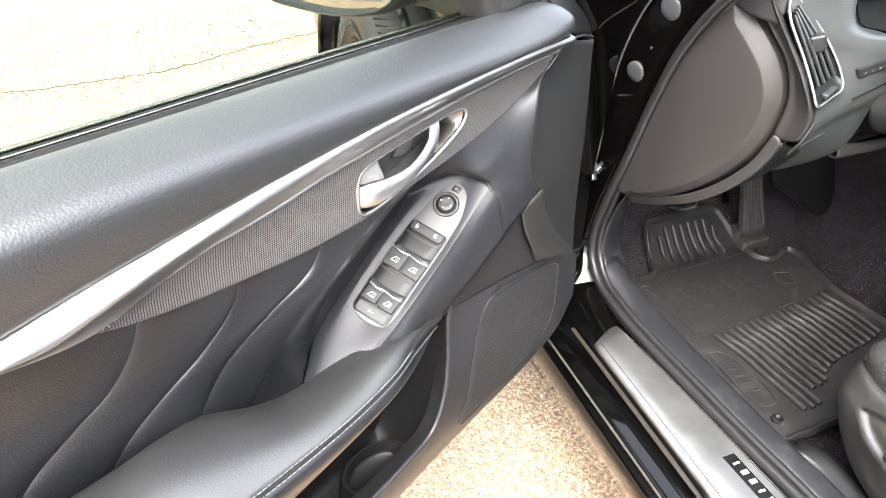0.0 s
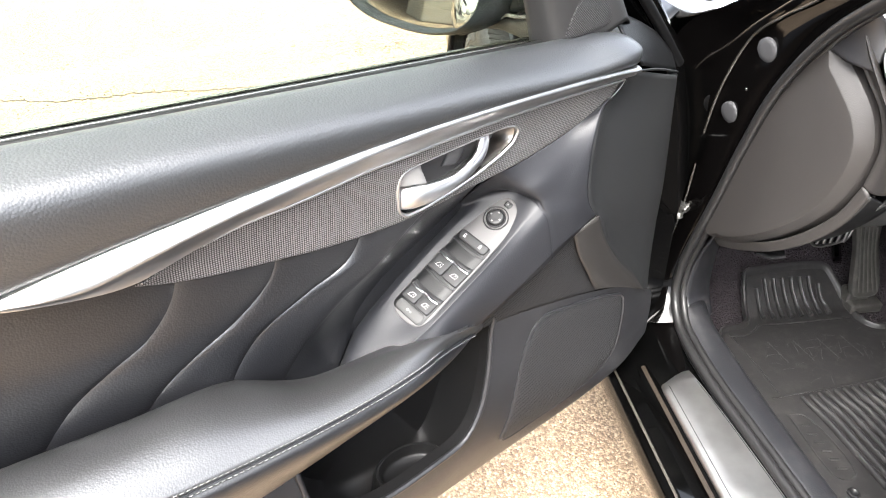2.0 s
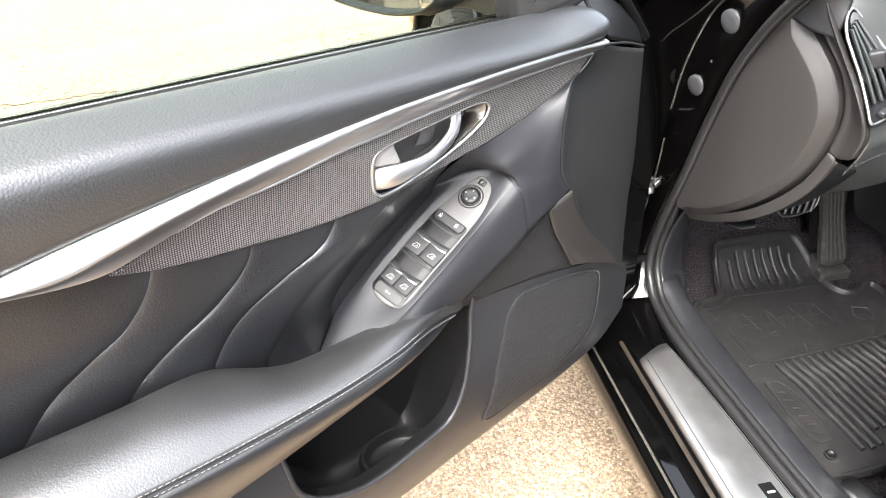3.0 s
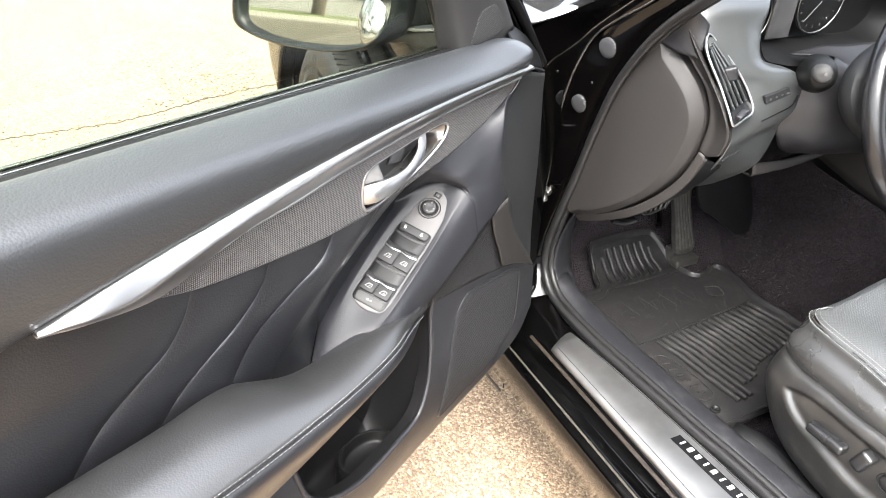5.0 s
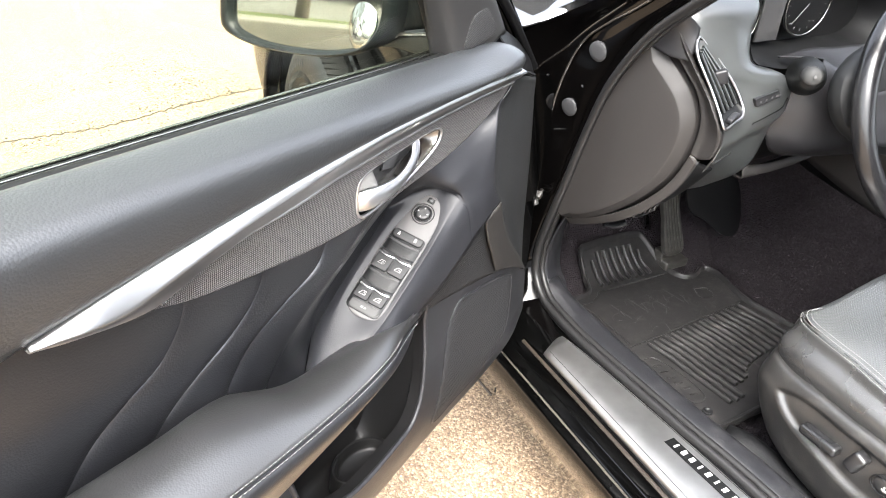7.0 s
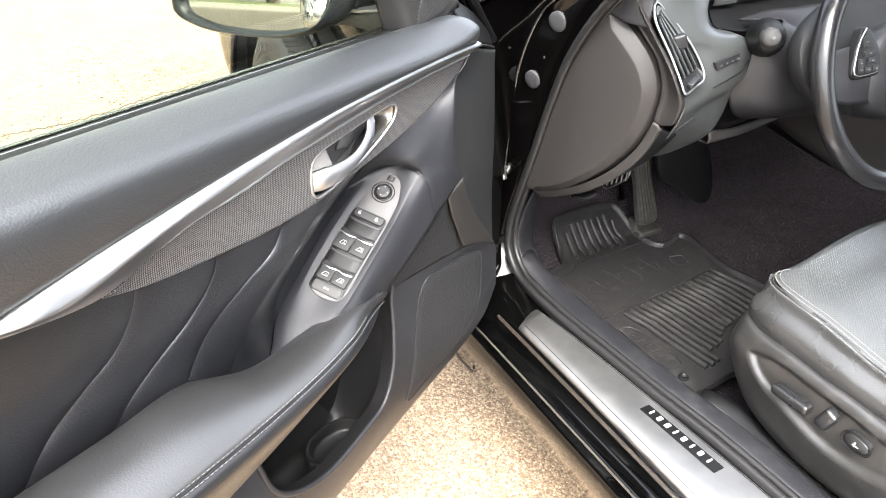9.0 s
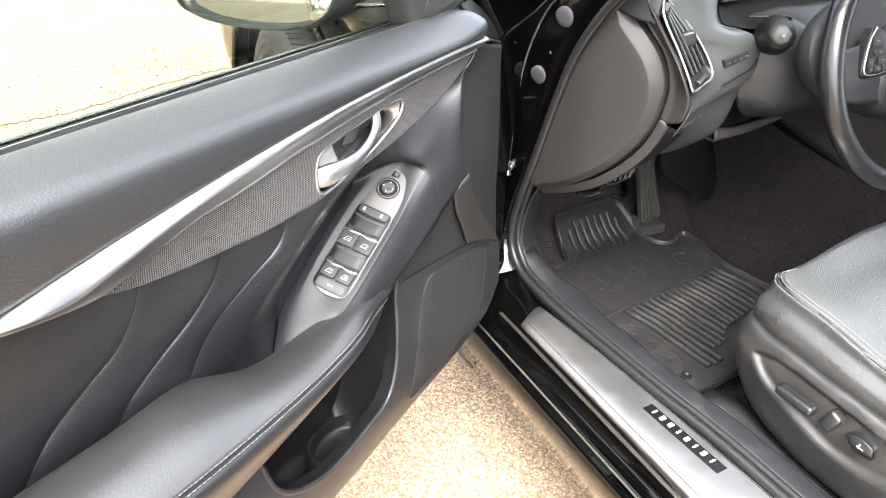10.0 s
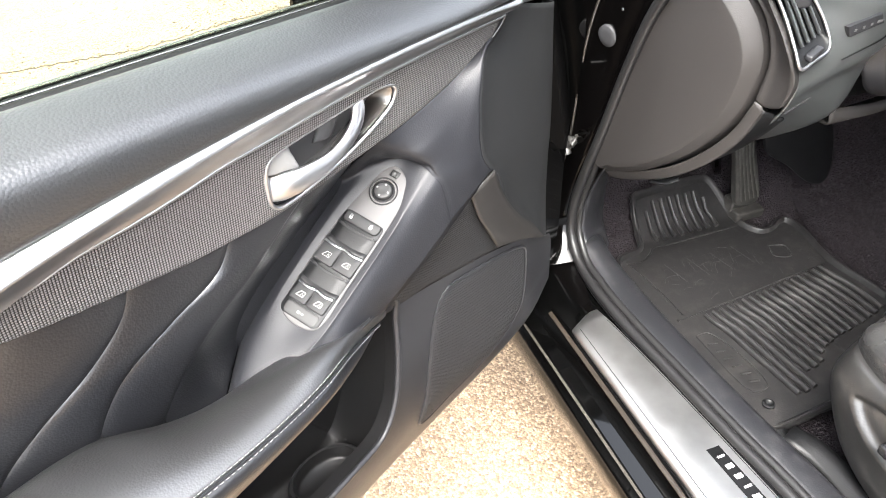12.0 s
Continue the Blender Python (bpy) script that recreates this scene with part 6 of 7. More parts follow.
part("end_cap", rings([cap_ring(0, 0.040), cap_ring(0, 0.015), cap_ring(0.0012, 0.0128), cap_ring(0.003, 0.0110), cap_ring(0.007, 0.0065), cap_ring(0.0118, 0.0010), cap_ring(0.0126, 0.0004), cap_ring(0.0136, 0.0001), cap_ring(0.022, 0.0), cap_ring(0.030, 0.0), cap_ring(0.06, 0.0), cap_ring(0.09, 0.0), cap_ring(0.12, 0.0)]), BROWNPLASTIC, dash, "smooth grey-brown dashboard end cap", crease=22)
# leather-look return beside the cap
RET = [(-0.008, 0.955), (-0.030, 0.938), (-0.060, 0.912), (-0.090, 0.882), (-0.107, 0.842), (-0.106, 0.788), (-0.090, 0.738), (-0.056, 0.684), (-0.010, 0.636), (0.06, 0.588), (0.11, 0.560)]
RET2 = [(0.052, -0.030, 0.985), (0.054, -0.060, 0.950), (0.060, -0.098, 0.913), (0.070, -0.130, 0.876), (0.084, -0.149, 0.832), (0.084, -0.144, 0.799)]
RET0 = [(cap_x(y) + 0.012, y, z) for y, z in RET]
RET1 = [(cap_x(y) + 0.016, y - 0.010, z - 0.003) for y, z in RET]
part("dash_return", loft([RET0[:6], RET1[:6], at_share(RET1[:6], RET2, 0.5, 0, -0.004), RET2, [(x + 0.012, y + 0.004, z - 0.002) for x, y, z in RET2]], 60, 16, (-1, -1, 0)), BROWNPLASTIC, dash, "grained return beside the end cap", thick=0.003)
STRIP = [(cap_x(y) + 0.018, y - 0.012, z - 0.008) for y, z in RET[5:]]
part("cap_strip", loft([RET0[5:], [(x + 0.003, y - 0.008, z - 0.003) for x, y, z in RET0[5:]], STRIP, [(x + 0.012, y + 0.004, z - 0.002) for x, y, z in STRIP]], 50, 12, (-1, -1, 0)), BROWNPLASTIC, dash, "narrow dark strip under the end cap", thick=0.003)
part("knee_side", loft([STRIP, [(0.115, -0.128, 0.768), (0.120, -0.10, 0.728), (0.125, -0.05, 0.668), (0.125, 0.0, 0.626), (0.120, 0.06, 0.584), (0.10, 0.12, 0.552)]], 40, 8, (0, -1, -0.5)), DARKPLASTIC, dash, thick=0.003)
part("dash_shoulder", loft([[(0.042, -0.005, 0.930), (0.042, -0.028, 0.965), (0.046, -0.052, 0.995)], [(0.050, -0.040, 0.925), (0.056, -0.052, 0.953), (0.062, -0.058, 0.985)], [(0.064, -0.070, 0.925), (0.070, -0.070, 0.945), (0.078, -0.062, 0.972)]], 16, 12, (-1, -1, 0.5)), PLASTIC, dash, "grained shoulder of the dashboard", thick=0.003)
DF = [
    [(0.060, 0.30, 0.985), (0.100, 0.30, 0.990), (0.150, 0.30, 0.990), (0.195, 0.30, 0.990), (0.235, 0.30, 0.990)],
    [(0.045, 0.10, 0.985), (0.090, 0.10, 1.000), (0.140, 0.10, 1.008), (0.190, 0.09, 1.012), (0.240, 0.08, 1.014)],
    [(0.058, -0.020, 0.988), (0.090, -0.028, 0.998), (0.130, -0.033, 1.003), (0.170, -0.036, 1.004), (0.212, -0.036, 1.002)],
    [(0.068, -0.060, 0.953), (0.088, -0.063, 0.958), (0.118, -0.067, 0.962), (0.150, -0.072, 0.960), (0.186, -0.066, 0.952)],
    [(0.075, -0.092, 0.916), (0.096, -0.088, 0.918), (0.125, -0.086, 0.922), (0.155, -0.090, 0.922), (0.186, -0.084, 0.917)],
    [(0.079, -0.106, 0.900), (0.100, -0.100, 0.900), (0.135, -0.094, 0.903), (0.180, -0.103, 0.903), (0.240, -0.099, 0.901)],
    [(0.082, -0.122, 0.880), (0.105, -0.112, 0.880), (0.145, -0.099, 0.885), (0.200, -0.113, 0.885), (0.262, -0.109, 0.882)],
    [(0.099, -0.141, 0.828), (0.125, -0.136, 0.828), (0.165, -0.126, 0.830), (0.215, -0.122, 0.835), (0.272, -0.108, 0.842)],
    [(0.098, -0.140, 0.797), (0.135, -0.130, 0.798), (0.180, -0.119, 0.803), (0.225, -0.111, 0.807), (0.264, -0.096, 0.815)],
    [(0.104, -0.124, 0.768), (0.145, -0.119, 0.765), (0.190, -0.113, 0.766), (0.226, -0.108, 0.772), (0.257, -0.096, 0.787)],
    [(0.114, -0.100, 0.736), (0.148, -0.098, 0.729), (0.196, -0.099, 0.729), (0.234, -0.099, 0.742), (0.260, -0.088, 0.770)],
    [(0.124, -0.060, 0.702), (0.150, -0.060, 0.692), (0.200, -0.064, 0.696), (0.246, -0.068, 0.720), (0.272, -0.050, 0.765)],
]
DF = [[*r, (r[-1][0] + 0.010, r[-1][1] + 0.020, r[-1][2] - 0.002)] for r in DF]
part("dash_face", net(DF, 10, 7, (0, -1, 0.4)), DASHSKIN, dash, "grey-black dashboard face", thick=0.003)
# Edge that turns away: its shade is put in with darker plastic.
part("dash_edge", tube([(0.250, 0.09, 1.010), (0.224, -0.014, 0.998), (0.203, -0.042, 0.960), (0.199, -0.058, 0.930), (0.204, -0.069, 0.911), (0.226, -0.078, 0.900)], 0.0026, 60, 10), DARKPLASTIC, dash)
part("tray_slot", tube([(0.101, -0.135, 0.783), (0.122, -0.130, 0.787), (0.147, -0.125, 0.791)], 0.0028, 20, 8, flat=0.5), WELLPLASTIC, dash, "lip of the small tray under the vent")


# side vent: it looks back and a little outwards
vp = [(0.080, -0.063, 0.958), (0.099, -0.072, 0.942), (0.120, -0.087, 0.919), (0.136, -0.103, 0.895), (0.144, -0.116, 0.876), (0.146, -0.125, 0.863), (0.140, -0.132, 0.856), (0.112, -0.142, 0.852), (0.088, -0.150, 0.849), (0.083, -0.149, 0.853), (0.081, -0.142, 0.864), (0.079, -0.127, 0.882), (0.075, -0.113, 0.900), (0.068, -0.101, 0.918), (0.064, -0.086, 0.936), (0.070, -0.070, 0.952)]
vent = part("vent_bezel", tube(vp, 0.0020, 100, 8, True), SATIN, dash, "silver air-vent surround")
vl = spline(vp, 60, True)
vc = sum(vl, Vector()) / 60
part("vent_duct", rings([[p + Vector((-0.001, -0.002, 0)) for p in vl], [p.lerp(vc, 0.10) + Vector((0.002, 0.004, -0.001)) for p in vl], [p.lerp(vc, 0.5) + Vector((0.003, 0.008, -0.001)) for p in vl]]), DARKPLASTIC, vent, "dark vent duct")
for i in range(4):
    f = 0.16 + 0.23 * i
    A, B = spline([(0.068, -0.085, 0.939), (0.077, -0.109, 0.905), (0.086, -0.138, 0.867)], 8), spline([(0.086, -0.068, 0.951), (0.124, -0.092, 0.909), (0.140, -0.116, 0.874)], 8)
    pts = [p.lerp(q, f) + Vector((0.001, 0.001, -0.001)) for p, q in zip(A, B)]
    part("vent_slat", tube(pts, 0.0046, 30, 8, flat=0.5, normal=(0.8, -0.4, 0.4)), DASHSKIN, vent)
part("vent_tab", moved(rbox(0.020, 0.012, 0.022, 0.004), Matrix.Translation((0.106, -0.100, 0.909)) @ Matrix.Rotation(radians(-30), 4, "Z") @ Matrix.Rotation(radians(-20), 4, "Y")), PLASTIC, vent, "vent slide tab")
part("vent_wheel", moved(rbox(0.026, 0.010, 0.008, 0.003), Matrix.Translation((0.112, -0.138, 0.859)) @ Matrix.Rotation(radians(20), 4, "Z") @ Matrix.Rotation(radians(-12), 4, "Y")), PLASTIC, vent, "vent thumb wheel")
key_bank = part("button_bank", dome([(0.182, -0.1205, 0.861), (0.175, -0.1190, 0.8735), (0.223, -0.1190, 0.884), (0.230, -0.1205, 0.8725)], (0.05, -1, 0.1), 0.006, 0.0012, 0.0, smooth=False), PLASTIC, dash, "row of small black dashboard buttons")
part("button_marks", join(*[rbox(0.003 if i < 3 else 0.008, 0.001, 0.003, 0, at=(0.186 + 0.0115 * i, -0.1210, 0.8690 + 0.0023 * i)) for i in range(4)]), DIMPRINT, key_bank, "pale button symbols", smooth=False)
part("coin_flap", tube([(0.172, -0.1290, 0.838), (0.205, -0.1255, 0.845), (0.245, -0.118, 0.853), (0.256, -0.114, 0.866)], 0.0010, 30, 5), DARKPLASTIC, dash)
part("knee_panel", loft([[(0.125, -0.10, 0.740), (0.18, -0.10, 0.755), (0.26, -0.08, 0.78), (0.36, -0.07, 0.745), (0.55, -0.07, 0.745), (0.72, -0.07, 0.76)], [(0.13, -0.05, 0.675), (0.2, -0.05, 0.70), (0.28, -0.04, 0.715), (0.36, -0.04, 0.720), (0.55, -0.04, 0.72), (0.72, -0.04, 0.73)], [(0.12, 0.05, 0.59), (0.2, 0.06, 0.61), (0.28, 0.06, 0.63), (0.36, 0.06, 0.64), (0.55, 0.06, 0.65), (0.72, 0.06, 0.65)], [(0.09, 0.11, 0.56), (0.2, 0.20, 0.57), (0.28, 0.22, 0.59), (0.36, 0.22, 0.60), (0.55, 0.2, 0.6), (0.72, 0.2, 0.6)]], 50, 24, (0, -1, -0.3)), DARKPLASTIC, dash, "dark lower knee panel", thick=0.003)
part("knee_rail", loft([[(0.285, -0.055, 0.712), (0.36, -0.060, 0.712), (0.44, -0.062, 0.722), (0.52, -0.064, 0.735)], [(0.285, -0.060, 0.690), (0.36, -0.066, 0.697), (0.44, -0.068, 0.709), (0.52, -0.068, 0.728)], [(0.285, -0.030, 0.685), (0.36, -0.03, 0.690), (0.44, -0.03, 0.70), (0.52, -0.03, 0.725)]], 30, 10, (0, -1, -0.3)), BROWNPLASTIC, dash, "grey knee rail", thick=0.003)
part("hood_release", tube([(0.085, 0.045, 0.578), (0.105, 0.036, 0.574), (0.125, 0.030, 0.580)], 0.010, 12, 8, flat=0.5), DARKPLASTIC, dash)
part("console_side", loft([[(0.67, 0.25, 0.72), (0.67, 0.0, 0.74), (0.68, -0.3, 0.70), (0.68, -0.8, 0.68)], [(0.672, 0.22, 0.64), (0.668, 0.06, 0.60), (0.668, -0.15, 0.565), (0.668, -0.5, 0.55), (0.668, -0.8, 0.55)]], 40, 10, (-1, 0, 0)), BROWNPLASTIC, dash, "grey plastic console side", thick=0.003)
part("dash_far", loft([[(0.62, 0.30, 1.0), (1.0, 0.30, 1.0), (1.44, 0.30, 0.98)], [(0.62, -0.06, 1.01), (1.0, -0.06, 1.01), (1.44, -0.06, 0.98)], [(0.64, -0.12, 0.90), (1.0, -0.12, 0.90), (1.44, -0.12, 0.90)], [(0.66, -0.10, 0.75), (1.0, -0.10, 0.75), (1.44, -0.1, 0.75)]], 20, 24, (0, -1, 0.5)), PLASTIC, dash, thick=0.003)
# instrument binnacle
bin_rim = [(0.215, -0.030, 0.995), (0.198, -0.055, 0.950), (0.205, -0.070, 0.915), (0.245, -0.070, 0.902), (0.31, -0.060, 0.890), (0.40, -0.05, 0.888), (0.50, -0.05, 0.888), (0.59, -0.05, 0.895), (0.625, -0.05, 0.93), (0.61, -0.03, 1.0), (0.55, -0.01, 1.055), (0.44, 0.0, 1.07), (0.33, -0.01, 1.05), (0.255, -0.02, 1.02)]
br = spline(bin_rim, 90, True)
bc = sum(br, Vector()) / 90
binnacle = part("binnacle", rings([[p + Vector((0, 0.02, 0)) for p in br], br, [bc + (p - bc) * 0.97 + Vector((0, 0.01, 0)) for p in br], [bc + (p - bc) * 0.9 + Vector((0, 0.10, 0)) for p in br]], False, True), DARKPLASTIC, dash, "black instrument binnacle")
part("binnacle_hood", loft([[(0.215, -0.02, 1.01), (0.33, 0.0, 1.06), (0.44, 0.01, 1.085), (0.55, 0.0, 1.065), (0.63, -0.02, 1.01)], [(0.235, 0.10, 1.016), (0.33, 0.10, 1.05), (0.44, 0.10, 1.07), (0.55, 0.10, 1.05), (0.63, 0.10, 1.012)], [(0.235, 0.29, 0.99), (0.33, 0.29, 1.0), (0.44, 0.29, 1.0), (0.55, 0.29, 1.0), (0.63, 0.29, 0.99)]], 40, 14, (0, 0, 1)), PLASTIC, dash, thick=0.003)
part("display_panel", dome([(0.318, 0.028, 0.905), (0.318, 0.032, 0.985), (0.372, 0.032, 0.995), (0.372, 0.028, 0.905)], (0, -1, 0.1), 0.004, 0.002, 0, smooth=False), RECESS, binnacle, "grey panel between the gauges")
for cx, cz, r in ((0.262, 0.945, 0.050), (0.432, 0.965, 0.056)):
    g = part("gauge_ring", moved(tube([(r * math.cos(t), 0, r * math.sin(t)) for t in [i * math.pi / 8 for i in range(16)]], 0.0018, 64, 8, True), Matrix.Translation((cx, 0.030, cz))), LIPMETAL, binnacle, "silver gauge ring")
    part("gauge_face", moved(turned([(r, 0), (r, 0.002), (0.0005, 0.002)], 48, "Y"), Matrix.Translation((cx, 0.036, cz))), DARKPLASTIC, g, "dark gauge dial")
    part("gauge_needle", tube([(cx - r * 0.55, 0.030, cz - r * 0.62), (cx, 0.030, cz)], 0.0007, 6, 5), DIMPRINT, g, "white gauge needle")
    part("gauge_ticks", join(*[moved(rbox(0.004, 0.001, 0.0008, 0), Matrix.Translation((cx, 0.032, cz)) @ Matrix.Rotation(radians(-40 + 260 * i / 12), 4, "Y") @ Matrix.Translation((r * 0.82, 0, 0))) for i in range(13)]), DIMPRINT, g, smooth=False)

part("console_core", rbox(0.26, 1.3, 0.46, 0.02, at=(0.81, -0.40, 0.50)), DARKPLASTIC, dash)

# ---------------------------------------------------------------- steering column and wheel
column = thing("steering_column", "grey-black steering column shroud with a stalk", "steering column")
part("shroud", loft([[(0.245, -0.075, 0.86), (0.255, -0.095, 0.80), (0.29, -0.095, 0.757), (0.40, -0.10, 0.742), (0.55, -0.10, 0.742), (0.62, -0.09, 0.79)], [(0.262, -0.105, 0.885), (0.275, -0.125, 0.82), (0.31, -0.135, 0.775), (0.40, -0.14, 0.758), (0.52, -0.14, 0.758), (0.58, -0.12, 0.80)],
                      [(0.285, -0.115, 0.905), (0.31, -0.15, 0.85), (0.35, -0.165, 0.81), (0.42, -0.17, 0.795), (0.50, -0.16, 0.80), (0.55, -0.13, 0.84)], [(0.33, -0.10, 0.920), (0.35, -0.14, 0.90), (0.38, -0.165, 0.88), (0.43, -0.17, 0.87), (0.48, -0.16, 0.88), (0.52, -0.12, 0.90)], [(0.30, -0.04, 0.905), (0.36, -0.05, 0.918), (0.40, -0.06, 0.92), (0.45, -0.06, 0.92), (0.50, -0.06, 0.918), (0.55, -0.04, 0.90)]], 50, 40, (0, -1, 0)), PLASTIC, column, "smooth column shroud", thick=0.003)
part("shroud_slot", moved(rbox(0.012, 0.004, 0.022, 0.001), Matrix.Translation((0.322, -0.160, 0.868))), DARKPLASTIC, column)
boot = part("stalk_boot", moved(turned([(0.030, 0), (0.029, 0.010), (0.025, 0.026), (0.019, 0.038), (0.014, 0.042), (0.0005, 0.042)], 32), look((0.274, -0.118, 0.902), (0.356, -0.02, 0.874))), SEALBLACK, column, "black stalk boot")
part("stalk_tip", moved(turned([(0.0135, 0), (0.0145, 0.014), (0.0130, 0.022), (0.009, 0.026), (0.0005, 0.027)], 32), look((0.237, -0.150, 0.918), (0.319, -0.052, 0.890))), LOCKOUT, boot, "grey end of the indicator stalk")
part("stalk_mark", moved(turned([(0.0024, 0), (0.0024, 0.001), (0.0003, 0.001)], 16), look((0.2185, -0.1722, 0.925), (0.3005, -0.0742, 0.897))), DIMPRINT, boot, "pale mark on the stalk")
W_C, W_R = Vector((0.425, -0.250, 0.885)), 0.178
w_ax = Vector((0, -math.cos(radians(24)), math.sin(radians(24))))
w_up = Vector((0, math.sin(radians(24)), math.cos(radians(24))))
w_rt = Vector((1, 0, 0))


def on_wheel(a, r, h=0.0):
    return W_C + (w_rt * math.cos(a) + w_up * math.sin(a)) * r + w_ax * h


sw = thing("steering_wheel", "worn black leather steering wheel with multifunction buttons", "steering wheel")
part("wheel_rim", tube([on_wheel(i * math.pi / 12, W_R) for i in range(24)], 0.0165, 120, 14, True, normal=w_ax), coat("worn_wheel_leather", (0.0065, 0.0065, 0.0072), 0.24, grain=0.00006, grain_size=0.002, cells=True, dirt=(0.02, 0.019, 0.018), dirt_amount=0.3, vary=0.3, spec=0.42), sw, "worn shiny leather rim")
part("hub", rings([[W_C + w_rt * (s * 0.085 * math.cos(t)) + w_up * (s * 0.070 * math.sin(t) - 0.01) + w_ax * h for t in [i * math.pi / 20 for i in range(40)]] for s, h in ((1.0, -0.05), (1.05, -0.02), (1.0, 0.0), (0.9, 0.012), (0.5, 0.02))]), PLASTIC, sw, "airbag hub")
for sgn in (-1, 1):
    sp = part("spoke", loft([[W_C + w_rt * (sgn * 0.165) + w_up * 0.035 + w_ax * -0.004, W_C + w_rt * (sgn * 0.12) + w_up * 0.040 + w_ax * 0.002, W_C + w_rt * (sgn * 0.06) + w_up * 0.045], [W_C + w_rt * (sgn * 0.165) + w_ax * 0.002, W_C + w_rt * (sgn * 0.12) + w_ax * 0.010, W_C + w_rt * (sgn * 0.06) + w_ax * 0.010],
                              [W_C + w_rt * (sgn * 0.160) + w_up * -0.035, W_C + w_rt * (sgn * 0.12) + w_up * -0.045, W_C + w_rt * (sgn * 0.06) + w_up * -0.05]], 20, 12, w_ax), PLASTIC, sw, "wheel spoke", thick=0.008)
    PADS = ((0.099, 0.064), (0.080, 0.056), (0.064, 0.030), (0.060, 0.006), (0.066, -0.006), (0.095, -0.008), (0.126, -0.007), (0.131, 0.000), (0.124, 0.024), (0.110, 0.050))
    kp = part("button_pad", dome([W_C + w_rt * (sgn * a) + w_up * b + w_ax * 0.014 for a, b in PADS], w_ax, 0.014, 0.002, 0.001, 60), DARKPLASTIC, sp, "steering wheel button pad")
    part("pad_trim", tube([W_C + w_rt * (sgn * a) + w_up * b + w_ax * 0.0150 for a, b in ((0.095, 0.062), (0.110, 0.046), (0.122, 0.022), (0.127, 0.002), (0.120, -0.003), (0.095, -0.004), (0.070, -0.002))], 0.0011, 40, 6), LIPMETAL, kp, "silver trim round the buttons")
    for a0, b0, wa, hb in ((0.097, 0.043, 0.018, 0.016), (0.092, 0.026, 0.024, 0.008), (0.086, 0.015, 0.020, 0.009), (0.096, 0.003, 0.013, 0.009), (0.078, 0.003, 0.013, 0.009), (0.113, 0.010, 0.010, 0.020)):
        part("wheel_key", moved(rbox(wa, hb, 0.004, 0.0014, 2), Matrix.Translation(W_C + w_rt * (sgn * a0) + w_up * b0 + w_ax * 0.0155) @ Matrix.Rotation(radians(66), 4, "X")), KEYPLASTIC, kp)
    part("button_marks", join(*[moved(rbox(0.005, 0.0016, 0.001, 0), Matrix.Translation(W_C + w_rt * (sgn * a) + w_up * b + w_ax * 0.0178) @ Matrix.Rotation(radians(66), 4, "X")) for a, b in ((0.097, 0.043), (0.092, 0.026), (0.086, 0.015), (0.096, 0.003), (0.078, 0.003), (0.113, 0.014), (0.113, 0.004))]), DIMPRINT, kp, smooth=False)
part("hub_cover", rings([[Vector((0.425, -0.190, 0.893)) + w_ax * h + w_rt * (r * 1.05 * math.cos(t)) + w_up * (r * (0.62 if math.sin(t) < 0 else 0.55) * math.sin(t)) for t in [i * math.pi / 24 for i in range(48)]] for r, h in ((0.150, -0.020), (0.166, 0.000), (0.166, 0.014), (0.150, 0.026), (0.10, 0.034))], True, True), GREYPLASTIC, sw, "smooth cover behind the wheel hub")

# ---------------------------------------------------------------- driver's seat
seat = thing("driver_seat", "black leather driver's seat with pale piping and a plastic side shield", "car seat")
PIPE = [(0.262, -0.312, 0.573), (0.250, -0.298, 0.572), (0.232, -0.291, 0.571), (0.215, -0.304, 0.568), (0.203, -0.354, 0.570), (0.197, -0.409, 0.572), (0.192, -0.465, 0.569), (0.190, -0.516, 0.565), (0.188, -0.65, 0.572), (0.188, -0.95, 0.59)]
LOWS = [(0.262, -0.282, 0.470), (0.222, -0.284, 0.485), (0.198, -0.305, 0.494), (0.183, -0.340, 0.503), (0.178, -0.397, 0.508), (0.175, -0.452, 0.508), (0.173, -0.501, 0.511), (0.172, -0.556, 0.511), (0.170, -0.95, 0.52)]
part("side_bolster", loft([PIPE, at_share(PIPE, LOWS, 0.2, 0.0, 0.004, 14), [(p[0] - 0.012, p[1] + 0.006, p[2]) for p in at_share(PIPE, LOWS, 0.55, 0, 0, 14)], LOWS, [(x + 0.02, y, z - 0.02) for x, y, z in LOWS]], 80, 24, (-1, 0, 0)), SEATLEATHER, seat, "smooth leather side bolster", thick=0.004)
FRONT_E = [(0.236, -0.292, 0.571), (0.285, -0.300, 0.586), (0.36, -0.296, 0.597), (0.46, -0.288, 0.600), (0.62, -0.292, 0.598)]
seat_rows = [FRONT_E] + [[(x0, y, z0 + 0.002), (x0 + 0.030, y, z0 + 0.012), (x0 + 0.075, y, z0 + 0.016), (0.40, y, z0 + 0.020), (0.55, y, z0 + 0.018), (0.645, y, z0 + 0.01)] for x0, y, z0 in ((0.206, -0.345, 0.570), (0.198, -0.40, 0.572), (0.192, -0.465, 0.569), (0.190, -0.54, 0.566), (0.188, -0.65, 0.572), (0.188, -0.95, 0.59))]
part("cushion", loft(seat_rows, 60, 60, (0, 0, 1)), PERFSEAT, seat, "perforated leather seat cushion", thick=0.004)
